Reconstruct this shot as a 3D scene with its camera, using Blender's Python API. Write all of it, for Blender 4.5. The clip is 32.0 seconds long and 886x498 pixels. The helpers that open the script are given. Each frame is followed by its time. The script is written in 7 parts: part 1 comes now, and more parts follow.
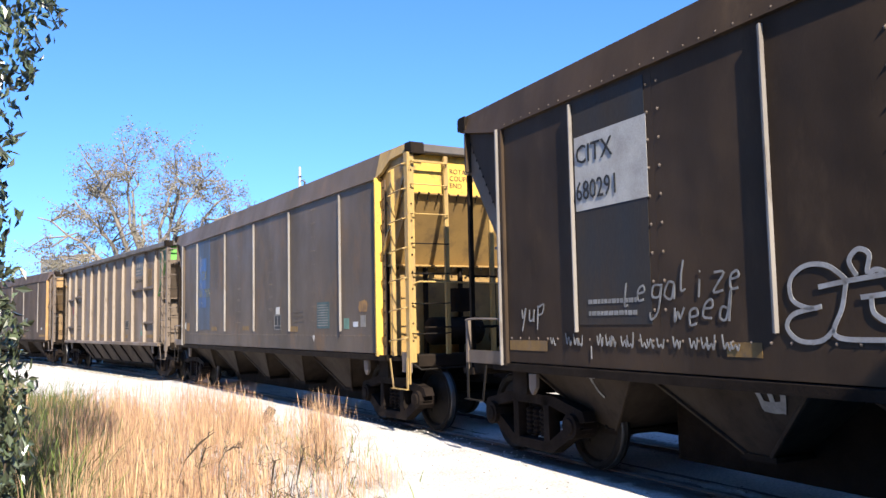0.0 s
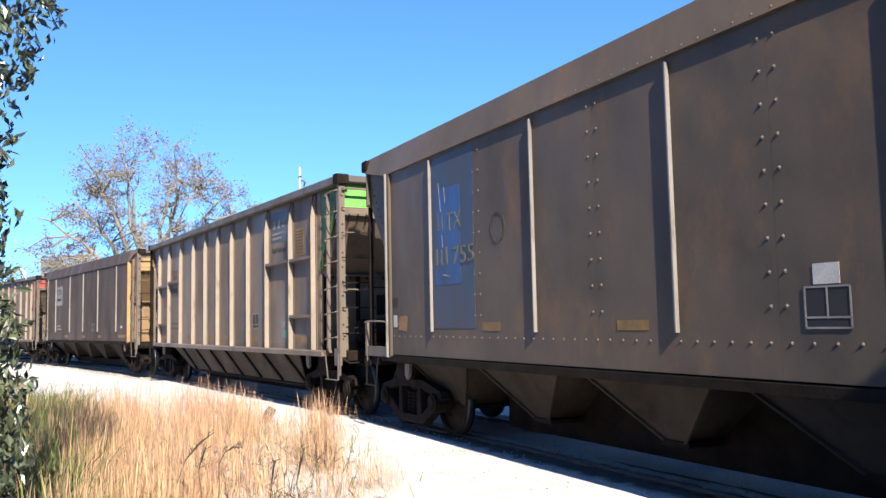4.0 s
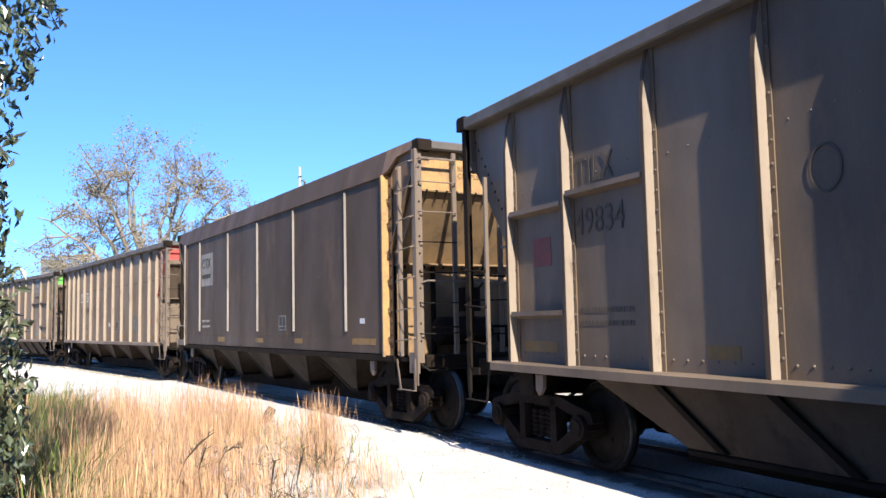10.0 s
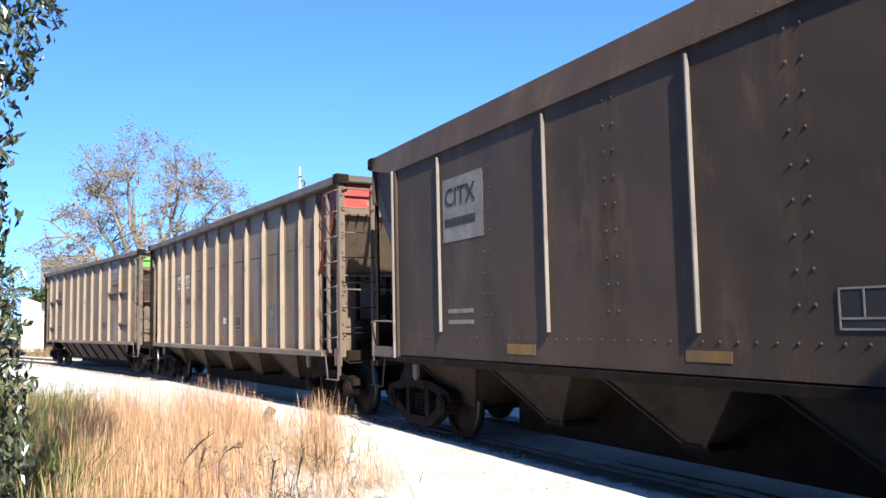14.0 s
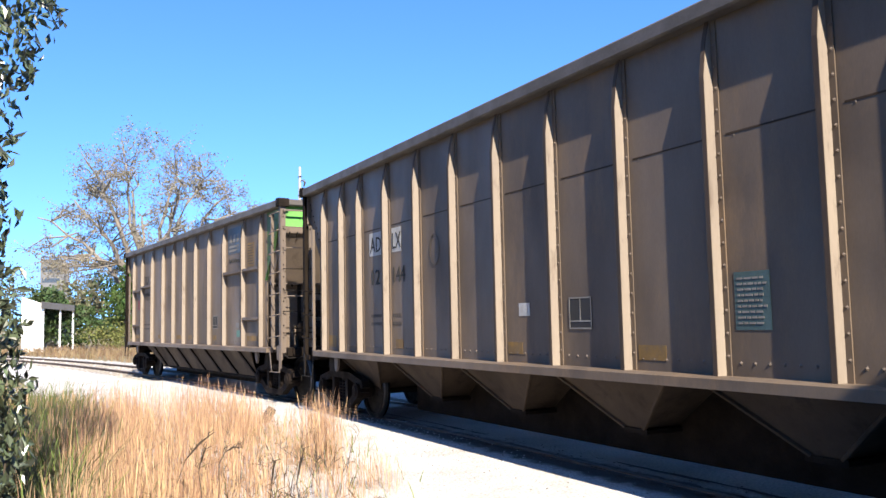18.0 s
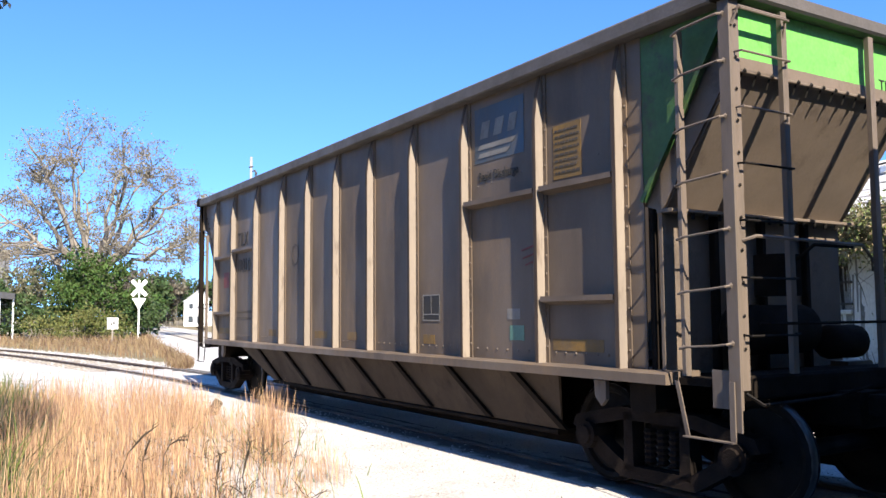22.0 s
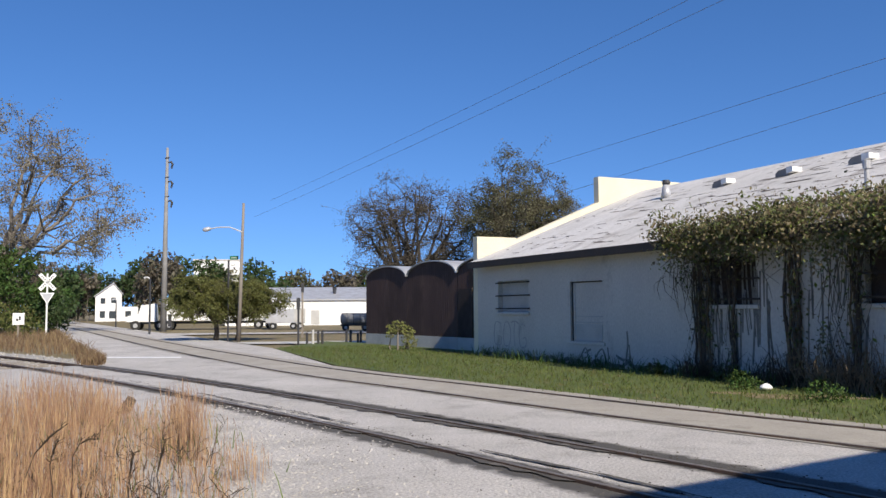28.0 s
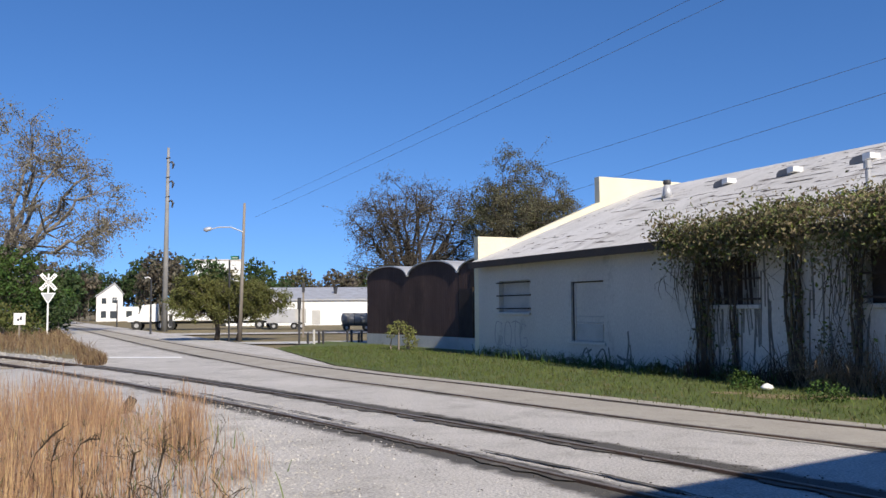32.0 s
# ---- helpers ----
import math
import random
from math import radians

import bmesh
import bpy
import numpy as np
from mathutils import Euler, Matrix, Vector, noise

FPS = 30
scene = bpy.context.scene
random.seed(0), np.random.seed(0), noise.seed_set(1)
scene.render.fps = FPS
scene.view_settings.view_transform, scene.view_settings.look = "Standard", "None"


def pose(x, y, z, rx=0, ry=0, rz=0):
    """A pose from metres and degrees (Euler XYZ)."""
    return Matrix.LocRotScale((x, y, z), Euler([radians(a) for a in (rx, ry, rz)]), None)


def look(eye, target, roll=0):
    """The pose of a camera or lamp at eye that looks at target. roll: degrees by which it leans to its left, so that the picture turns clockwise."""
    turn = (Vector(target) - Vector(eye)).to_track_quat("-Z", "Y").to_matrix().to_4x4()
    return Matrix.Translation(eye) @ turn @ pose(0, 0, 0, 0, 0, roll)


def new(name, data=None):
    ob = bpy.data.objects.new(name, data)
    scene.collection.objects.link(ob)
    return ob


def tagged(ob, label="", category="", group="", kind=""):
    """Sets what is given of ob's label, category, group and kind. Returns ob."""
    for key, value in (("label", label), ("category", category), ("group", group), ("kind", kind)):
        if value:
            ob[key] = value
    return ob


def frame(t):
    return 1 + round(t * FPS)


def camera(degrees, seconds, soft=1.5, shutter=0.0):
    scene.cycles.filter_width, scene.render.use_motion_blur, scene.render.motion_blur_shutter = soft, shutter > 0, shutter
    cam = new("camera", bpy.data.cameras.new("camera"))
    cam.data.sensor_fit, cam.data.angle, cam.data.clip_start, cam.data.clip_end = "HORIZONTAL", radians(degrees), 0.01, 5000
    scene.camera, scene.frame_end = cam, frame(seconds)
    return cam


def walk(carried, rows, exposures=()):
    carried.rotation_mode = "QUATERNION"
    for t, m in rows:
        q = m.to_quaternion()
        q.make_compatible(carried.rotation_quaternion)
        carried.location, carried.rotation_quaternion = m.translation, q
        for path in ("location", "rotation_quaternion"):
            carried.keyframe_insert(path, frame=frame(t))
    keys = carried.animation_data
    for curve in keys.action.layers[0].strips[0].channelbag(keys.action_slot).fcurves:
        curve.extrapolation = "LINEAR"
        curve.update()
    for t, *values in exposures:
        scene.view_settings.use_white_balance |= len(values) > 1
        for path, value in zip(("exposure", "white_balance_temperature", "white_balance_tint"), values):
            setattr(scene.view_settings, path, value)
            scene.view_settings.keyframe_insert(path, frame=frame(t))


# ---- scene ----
# ---- camera and its walk ----
cam = camera(55.58, 32.0, soft=1.5)
EYE = (0.0, 0.0, 1.567)


def gaze(yaw, tilt, roll):
    a, e = radians(yaw), radians(tilt)
    way = Vector((math.sin(a) * math.cos(e), math.cos(a) * math.cos(e), math.sin(e)))
    return look(EYE, Vector(EYE) + 10 * way, roll)


PAN = [(0, 0, 4.88, -1.2), (18.9, 0, 4.88, -1.2), (19.5, 0.15, 4.63, -1.2), (20, 0.64, 4.4, -1.0), (20.5, 1.16, 4.34, -0.84),
       (21, 1.57, 4.44, -0.71), (21.5, 2.24, 4.55, -0.57), (22, 3.28, 4.44, -0.42), (22.5, 4.2, 4.3, -0.36), (23, 5.33, 4.22, -0.36),
       (23.5, 6.45, 4.15, -0.4), (24, 7.04, 4.04, -0.45), (24.5, 7.59, 3.93, -0.48), (25, 8.03, 3.85, -0.5), (25.5, 8.51, 3.82, -0.48),
       (26.5, 8.85, 3.98, -0.46), (27.5, 8.74, 4.05, -0.45), (28, 8.62, 4.05, -0.45), (28.6, 8.56, 4.05, -0.45), (32, 8.56, 4.05, -0.45)]
EXPOSURES = [(t, stops, 7000, 10) for t, stops in ((0, 1.55), (22, 1.5), (24, 1.4), (25.5, 1.15), (27.5, 0.36), (28.2, 0.27), (32, 0.27))]
walk(cam, [(t, gaze(y, p, r)) for t, y, p, r in PAN], EXPOSURES)

# ---- world and sun ----
SUN_AZ, SUN_EL = radians(-73.0), radians(38.0)
sun_way = Vector((math.cos(SUN_AZ) * math.cos(SUN_EL), math.sin(SUN_AZ) * math.cos(SUN_EL), math.sin(SUN_EL)))
world = bpy.data.worlds.new("world")
scene.world = world
world.use_nodes = True
sky = world.node_tree.nodes.new("ShaderNodeTexSky")
sky.sky_type, sky.sun_disc = "NISHITA", False
sky.sun_elevation, sky.sun_rotation = SUN_EL, math.atan2(sun_way.x, sun_way.y)
sky.altitude, sky.air_density, sky.dust_density, sky.ozone_density = 0, 0.8, 0.0, 4.5
world.node_tree.nodes["Background"].inputs["Strength"].default_value = 0.148
clear = world.node_tree.nodes.new("ShaderNodeHueSaturation")
clear.inputs["Hue"].default_value, clear.inputs["Saturation"].default_value = 0.507, 1.2
# the clear dry air of the day: the pale band at the horizon is kept low
up = world.node_tree.nodes.new("ShaderNodeTexCoord")
lift = world.node_tree.nodes.new("ShaderNodeVectorMath")
lift.operation = "ADD"
lift.inputs[1].default_value = (0, 0, 0.14)
unit = world.node_tree.nodes.new("ShaderNodeVectorMath")
unit.operation = "NORMALIZE"
world.node_tree.links.new(up.outputs["Generated"], lift.inputs[0])
world.node_tree.links.new(lift.outputs[0], unit.inputs[0])
world.node_tree.links.new(unit.outputs[0], sky.inputs["Vector"])
world.node_tree.links.new(sky.outputs[0], clear.inputs["Color"])
world.node_tree.links.new(clear.outputs[0], world.node_tree.nodes["Background"].inputs["Color"])
sun = new("sun", bpy.data.lights.new("sun", "SUN"))
sun.data.energy, sun.data.angle, sun.data.color = 5.0, radians(0.53), (1.0, 0.94, 0.85)
sun.matrix_world = look(sun_way * 100, (0, 0, 0))


# ---- materials ----
def material(name, a, b, scale=3.0, rough=0.8, metal=0.0, bump=0.15, fine=40.0, stretch=(1, 1, 1), stain=None, amount=0.5, island=0.0, leaf=0.0, coords="Object", spec=0.3, speck=0.28, dent=0.0):
    """Two colours mixed by a broad noise, a fine grain over it, stains of a third colour, and relief."""
    m = bpy.data.materials.new(name)
    m.use_nodes = True
    t = m.node_tree
    n, link = t.nodes, t.links.new
    bsdf = n["Principled BSDF"]
    tex = n.new("ShaderNodeTexCoord")
    mp = n.new("ShaderNodeMapping")
    mp.inputs["Scale"].default_value = stretch
    link(tex.outputs[coords], mp.inputs["Vector"])

    def noise_at(s, detail=5.0, r=0.6):
        k = n.new("ShaderNodeTexNoise")
        k.inputs["Scale"].default_value, k.inputs["Detail"].default_value, k.inputs["Roughness"].default_value = s, detail, r
        link(mp.outputs[0], k.inputs["Vector"])
        return k.outputs["Fac"]

    def ramp(src, lo, hi):
        r = n.new("ShaderNodeMapRange")
        r.inputs["From Min"].default_value, r.inputs["From Max"].default_value = lo, hi
        link(src, r.inputs["Value"])
        return r.outputs[0]

    def mix(fac, c1, c2, mode="MIX"):
        k = n.new("ShaderNodeMix")
        k.data_type, k.blend_type = "RGBA", mode
        for sock, val in ((k.inputs[0], fac), (k.inputs[6], c1), (k.inputs[7], c2)):
            if isinstance(val, (tuple, list)):
                sock.default_value = (*val, 1)
            elif isinstance(val, float):
                sock.default_value = val
            else:
                link(val, sock)
        return k.outputs[2]

    broad = ramp(noise_at(scale), 0.32, 0.68)
    grain = noise_at(fine, 3.0)
    col = mix(broad, tuple(a), tuple(b))
    if stain:
        col = mix(ramp(noise_at(scale * 2.3, 8.0, 0.7), 0.62 - 0.22 * amount, 0.72), col, tuple(stain))
    g = n.new("ShaderNodeMapRange")
    g.inputs["To Min"].default_value, g.inputs["To Max"].default_value = 1 - speck, 1 + speck
    link(grain, g.inputs["Value"])
    gm = n.new("ShaderNodeMix")
    gm.data_type, gm.blend_type = "RGBA", "MULTIPLY"
    gm.inputs[0].default_value = 1.0
    link(col, gm.inputs[6])
    link(g.outputs[0], gm.inputs[7])
    col = gm.outputs[2]
    if island:
        geo = n.new("ShaderNodeNewGeometry")
        hsv = n.new("ShaderNodeHueSaturation")
        r = n.new("ShaderNodeMapRange")
        r.inputs["To Min"].default_value, r.inputs["To Max"].default_value = 1 - island, 1 + island
        link(geo.outputs["Random Per Island"], r.inputs["Value"])
        link(r.outputs[0], hsv.inputs["Value"])
        h = n.new("ShaderNodeMapRange")
        h.inputs["To Min"].default_value, h.inputs["To Max"].default_value = 0.5 - island * 0.06, 0.5 + island * 0.04
        link(geo.outputs["Random Per Island"], h.inputs["Value"])
        link(h.outputs[0], hsv.inputs["Hue"])
        link(col, hsv.inputs["Color"])
        col = hsv.outputs[0]
    link(col, bsdf.inputs["Base Color"])
    rr = n.new("ShaderNodeMapRange")
    rr.inputs["To Min"].default_value, rr.inputs["To Max"].default_value = max(0.05, rough - 0.12), min(1, rough + 0.12)
    link(broad, rr.inputs["Value"])
    link(rr.outputs[0], bsdf.inputs["Roughness"])
    bsdf.inputs["Metallic"].default_value = metal
    bsdf.inputs["Specular IOR Level"].default_value = spec
    if bump:
        bp = n.new("ShaderNodeBump")
        bp.inputs["Strength"].default_value, bp.inputs["Distance"].default_value = bump, 0.02
        link(grain, bp.inputs["Height"])
        link(bp.outputs[0], bsdf.inputs["Normal"])
        if dent:
            dents = n.new("ShaderNodeTexNoise")
            dents.inputs["Scale"].default_value, dents.inputs["Detail"].default_value = 1.1, 1.5
            link(tex.outputs["Object"], dents.inputs["Vector"])
            db = n.new("ShaderNodeBump")
            db.inputs["Strength"].default_value, db.inputs["Distance"].default_value = dent, 0.12
            link(dents.outputs["Fac"], db.inputs["Height"])
            link(db.outputs[0], bp.inputs["Normal"])
    if leaf:
        tr = n.new("ShaderNodeBsdfTranslucent")
        link(col, tr.inputs["Color"])
        ms = n.new("ShaderNodeMixShader")
        ms.inputs[0].default_value = leaf
        link(bsdf.outputs[0], ms.inputs[1])
        link(tr.outputs[0], ms.inputs[2])
        link(ms.outputs[0], n["Material Output"].inputs["Surface"])
    return m


def glass(name, tint=(0.05, 0.06, 0.07)):
    m = bpy.data.materials.new(name)
    m.use_nodes = True
    b = m.node_tree.nodes["Principled BSDF"]
    b.inputs["Base Color"].default_value, b.inputs["Roughness"].default_value = (*tint, 1), 0.08
    return m


STREAK = (1, 1, 0.22)
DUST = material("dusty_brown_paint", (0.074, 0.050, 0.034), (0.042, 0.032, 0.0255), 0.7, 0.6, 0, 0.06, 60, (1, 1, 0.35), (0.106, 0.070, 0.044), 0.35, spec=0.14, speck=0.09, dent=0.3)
DUSTG = material("dusty_olive_grey_paint", (0.106, 0.077, 0.053), (0.066, 0.054, 0.043), 0.75, 0.55, 0, 0.06, 60, (1, 1, 0.5), (0.135, 0.080, 0.042), 0.42, spec=0.16, speck=0.1, dent=0.35)
FAINT = material("faint_black_stencil", (0.045, 0.037, 0.03), (0.07, 0.056, 0.044), 6.0, 0.7, 0, 0.05, 60)
GREYP = material("grey_brown_paint", (0.146, 0.109, 0.079), (0.080, 0.061, 0.047), 0.9, 0.5, 0, 0.06, 60, (1, 1, 0.35), (0.150, 0.102, 0.064), 0.45, spec=0.2, speck=0.13, dent=0.3)
DARKP = material("dark_brown_paint", (0.054, 0.036, 0.023), (0.030, 0.021, 0.015), 0.8, 0.6, 0, 0.06, 60, (1, 1, 0.35), (0.062, 0.042, 0.026), 0.35, spec=0.08, speck=0.1, dent=0.45)
POSTP = material("pale_grey_post_paint", (0.20, 0.185, 0.172), (0.14, 0.127, 0.118), 3.0, 0.55, 0, 0.10, 50, STREAK, (0.09, 0.07, 0.056), 0.3, speck=0.12)
STAINB = material("blue_grey_stained_paint", (0.026, 0.030, 0.034), (0.044, 0.034, 0.026), 1.6, 0.6, 0, 0.05, 60, STREAK, (0.05, 0.036, 0.025), 0.5, spec=0.1)
# paler than the side paint, to carry the sun on the rib webs
RIBP = material("sunlit_tan_rib_paint", (0.25, 0.208, 0.168), (0.19, 0.157, 0.128), 3.0, 0.5, 0, 0.10, 50, STREAK, (0.09, 0.066, 0.050), 0.3, speck=0.12)
IRON = material("brown_ladder_iron", (0.145, 0.112, 0.088), (0.10, 0.079, 0.063), 3.0, 0.55, 0, 0.1, 50, STREAK, (0.065, 0.048, 0.038), 0.3, speck=0.12)
CHORD = material("top_chord_paint", (0.10, 0.086, 0.075), (0.068, 0.061, 0.056), 2.5, 0.6, 0, 0.15, 40)
HOPD = material("dusty_brown_hopper", (0.066, 0.047, 0.033), (0.042, 0.031, 0.023), 1.6, 0.8, 0, 0.12, 40, (1, 1, 0.6), (0.024, 0.018, 0.014), 0.4, spec=0.12, speck=0.15)
# near-black soot tone that also carries the deep shade under the cars
SOOT = material("shaded_sooty_underframe", (0.017, 0.012, 0.009), (0.009, 0.007, 0.0055), 3.0, 0.9, 0, 0.3, 40, spec=0.08)
HOPP = material("dusty_hopper", (0.046, 0.035, 0.026), (0.028, 0.021, 0.016), 1.6, 0.85, 0, 0.15, 40, (1, 1, 0.6), (0.016, 0.013, 0.011), 0.4, spec=0.12, speck=0.15)
SLOPE = material("slope_sheet_steel", (0.145, 0.110, 0.083), (0.105, 0.081, 0.062), 1.1, 0.6, 0, 0.08, 40, (1, 1, 1), (0.055, 0.041, 0.031), 0.35, speck=0.12, dent=0.2)
YSLOPE = material("grimy_yellow_sheet", (0.30, 0.185, 0.062), (0.20, 0.125, 0.05), 0.9, 0.6, 0, 0.08, 40, (1, 1, 1), (0.10, 0.065, 0.036), 0.45, speck=0.12, dent=0.2)
OSLOPE = material("grimy_brown_sheet", (0.21, 0.135, 0.07), (0.13, 0.088, 0.052), 0.9, 0.6, 0, 0.08, 40, (1, 1, 1), (0.07, 0.048, 0.034), 0.45, speck=0.12, dent=0.2)
SHINE = material("polished_wheel_rim", (0.16, 0.15, 0.145), (0.10, 0.095, 0.09), 6.0, 0.45, 0.8, 0.03, 60)
# wheel and bogie steel darkened for the shade they stand in
TREAD = material("shaded_worn_steel", (0.013, 0.0105, 0.009), (0.008, 0.007, 0.006), 6.0, 0.7, 0.0, 0.05, 60, spec=0.1)
CAST = material("shaded_rusty_cast_steel", (0.016, 0.011, 0.009), (0.009, 0.007, 0.006), 5.0, 0.9, 0, 0.4, 60, spec=0.08)
GREEN = material("faded_green_paint", (0.13, 0.42, 0.085), (0.10, 0.33, 0.07), 2.0, 0.6, 0, 0.1, 30, (1, 1, 1), (0.08, 0.13, 0.05), 0.3)
YELLOW = material("yellow_paint", (0.60, 0.37, 0.065), (0.46, 0.28, 0.055), 2.0, 0.55, 0, 0.1, 30, (1, 1, 1), (0.20, 0.13, 0.055), 0.4)
OCHRE = material("grimy_ochre_paint", (0.36, 0.215, 0.085), (0.24, 0.15, 0.07), 2.0, 0.6, 0, 0.1, 30, (1, 1, 1), (0.17, 0.11, 0.07), 0.5)
RED = material("red_paint", (0.50, 0.06, 0.05), (0.38, 0.05, 0.045), 2.0, 0.6, 0, 0.1, 30, (1, 1, 1), (0.20, 0.09, 0.07), 0.35)
LOGOB = material("grimy_blue_logo_paint", (0.038, 0.066, 0.098), (0.060, 0.070, 0.080), 1.3, 0.55, 0, 0.05, 50, (1, 1, 0.5), (0.10, 0.080, 0.062), 0.5, speck=0.1)
BLUE = material("faded_blue_paint", (0.022, 0.042, 0.078), (0.058, 0.056, 0.056), 1.2, 0.5, 0, 0.06, 50, (1, 1, 0.4), (0.055, 0.052, 0.05), 0.35, speck=0.1)
STENCIL = material("white_stencil_paint", (0.42, 0.41, 0.38), (0.30, 0.29, 0.27), 4.0, 0.7, 0, 0.05, 60)
FADED = material("faded_stencil_paint", (0.21, 0.20, 0.18), (0.13, 0.12, 0.11), 4.0, 0.7, 0, 0.05, 60)
# grimy band green, darkened to hold the shade on the side gussets
GREEND = material("shaded_grimy_green_paint", (0.05, 0.12, 0.035), (0.035, 0.075, 0.025), 2.0, 0.6, 0, 0.1, 30, (1, 1, 1), (0.05, 0.045, 0.035), 0.5)
# same darkening for the red gussets; also the dull red of small marks
REDD = material("shaded_grimy_red_paint", (0.17, 0.03, 0.028), (0.12, 0.03, 0.027), 2.0, 0.6, 0, 0.1, 30, (1, 1, 1), (0.07, 0.045, 0.038), 0.4)
SPRAY = material("white_spray_paint", (0.34, 0.34, 0.335), (0.20, 0.195, 0.19), 7.0, 0.7, 0, 0.05, 60)
BLACKP = material("black_stencil_paint", (0.016, 0.016, 0.016), (0.028, 0.027, 0.026), 4.0, 0.7, 0, 0.05, 60)
ORANGE = material("orange_patch_paint", (0.20, 0.112, 0.026), (0.125, 0.078, 0.03), 3.0, 0.65, 0, 0.05, 60, (1, 1, 1), (0.10, 0.075, 0.05), 0.65)
TEAL = material("teal_label", (0.10, 0.20, 0.15), (0.075, 0.15, 0.115), 5.0, 0.6, 0, 0.05, 60)
YGRIME = material("grimy_yellow_post_paint", (0.36, 0.235, 0.075), (0.25, 0.165, 0.065), 3.0, 0.55, 0, 0.12, 40, STREAK, (0.14, 0.095, 0.055), 0.4)
BROWNG = material("grimy_brown_end_paint", (0.13, 0.08, 0.045), (0.075, 0.05, 0.032), 1.6, 0.6, 0, 0.1, 30, STREAK, (0.20, 0.125, 0.06), 0.3)
RAILM = material("rusty_rail_steel", (0.14, 0.09, 0.065), (0.08, 0.06, 0.05), 4.0, 0.7, 0.3, 0.2, 60)
RAILTOP = material("worn_rail_head", (0.24, 0.22, 0.20), (0.15, 0.13, 0.115), 6.0, 0.55, 0.3, 0.05, 60)
GRAVEL = material("pale_gravel_road", (0.50, 0.475, 0.445), (0.40, 0.38, 0.355), 0.45, 0.95, 0, 1.0, 34, (1, 1, 1), (0.29, 0.275, 0.252), 0.5, speck=0.95)
wear_tree = GRAVEL.node_tree
wear_at = wear_tree.nodes.new("ShaderNodeAttribute")
wear_at.attribute_name = "wear"
wear_noise = wear_tree.nodes.new("ShaderNodeTexNoise")
wear_noise.inputs["Scale"].default_value, wear_noise.inputs["Detail"].default_value, wear_noise.inputs["Roughness"].default_value = 3.2, 10.0, 0.74
wear_tree.links.new(wear_tree.nodes["Texture Coordinate"].outputs["Object"], wear_noise.inputs["Vector"])
wear_sum = wear_tree.nodes.new("ShaderNodeMath")
wear_sum.operation = "ADD"
wear_tree.links.new(wear_at.outputs["Fac"], wear_sum.inputs[0])
wear_tree.links.new(wear_noise.outputs["Fac"], wear_sum.inputs[1])
wear_ramp = wear_tree.nodes.new("ShaderNodeMapRange")
wear_ramp.inputs["From Min"].default_value, wear_ramp.inputs["From Max"].default_value = 0.80, 1.10
wear_tree.links.new(wear_sum.outputs[0], wear_ramp.inputs["Value"])
wear_mix = wear_tree.nodes.new("ShaderNodeMix")
wear_mix.data_type = "RGBA"
wear_mix.inputs[7].default_value = (0.085, 0.080, 0.074, 1)
gravel_in = wear_tree.nodes["Principled BSDF"].inputs["Base Color"]
wear_tree.links.new(gravel_in.links[0].from_socket, wear_mix.inputs[6])
wear_tree.links.new(wear_ramp.outputs[0], wear_mix.inputs[0])
wear_tree.links.new(wear_mix.outputs[2], gravel_in)
DARKDOOR = material("dark_shed_door", (0.035, 0.027, 0.026), (0.024, 0.019, 0.019), 2.0, 0.8, 0, 0.1, 30)
SAND = material("sandy_packed_dirt", (0.39, 0.36, 0.31), (0.32, 0.295, 0.255), 0.8, 0.95, 0, 0.7, 34, (1, 1, 1), (0.24, 0.22, 0.19), 0.4)
TAR = material("dark_tar_groove", (0.115, 0.105, 0.095), (0.06, 0.055, 0.05), 1.6, 0.9, 0, 0.6, 25, (1, 1, 1), (0.20, 0.185, 0.165), 0.4)
BALLAST = material("limestone_ballast", (0.42, 0.40, 0.37), (0.27, 0.26, 0.24), 6.0, 0.95, 0, 1.0, 40)
SOIL = material("dry_grass_ground", (0.24, 0.185, 0.11), (0.15, 0.13, 0.07), 0.8, 0.95, 0, 0.6, 14, (1, 1, 1), (0.10, 0.11, 0.045), 0.45)
TURF = material("mown_green_turf", (0.075, 0.105, 0.03), (0.10, 0.122, 0.042), 0.9, 0.95, 0, 0.7, 24, (1, 1, 1), (0.19, 0.15, 0.10), 0.28)
VERGE = material("verge_grass_blades", (0.085, 0.125, 0.028), (0.13, 0.15, 0.045), 0.9, 0.8, 0, 0, 20, (1, 1, 1), (0.22, 0.17, 0.10), 0.4, 0.45, 0.3)
STRAW = material("dry_straw_grass", (0.50, 0.34, 0.21), (0.38, 0.23, 0.13), 1.2, 0.8, 0, 0, 20, (1, 1, 1), None, 0, 0.4, 0.3)
WEED = material("green_weed", (0.10, 0.15, 0.035), (0.15, 0.17, 0.05), 1.0, 0.8, 0, 0, 20, (1, 1, 1), None, 0, 0.4, 0.3)
TWIG = material("dark_dead_stalk", (0.075, 0.055, 0.038), (0.042, 0.033, 0.024), 3.0, 0.9, 0, 0.2, 30)
BARK = material("grey_bark", (0.24, 0.21, 0.175), (0.14, 0.12, 0.10), 3.0, 0.95, 0, 0.6, 20, (1, 1, 0.3))
LEAFG = material("green_leaves", (0.045, 0.095, 0.02), (0.075, 0.12, 0.03), 0.6, 0.6, 0, 0, 20, (1, 1, 1), None, 0, 0.45, 0.25)
LEAFD = material("dark_green_leaves", (0.035, 0.065, 0.02), (0.055, 0.085, 0.03), 0.6, 0.6, 0, 0, 20, (1, 1, 1), None, 0, 0.45, 0.2)
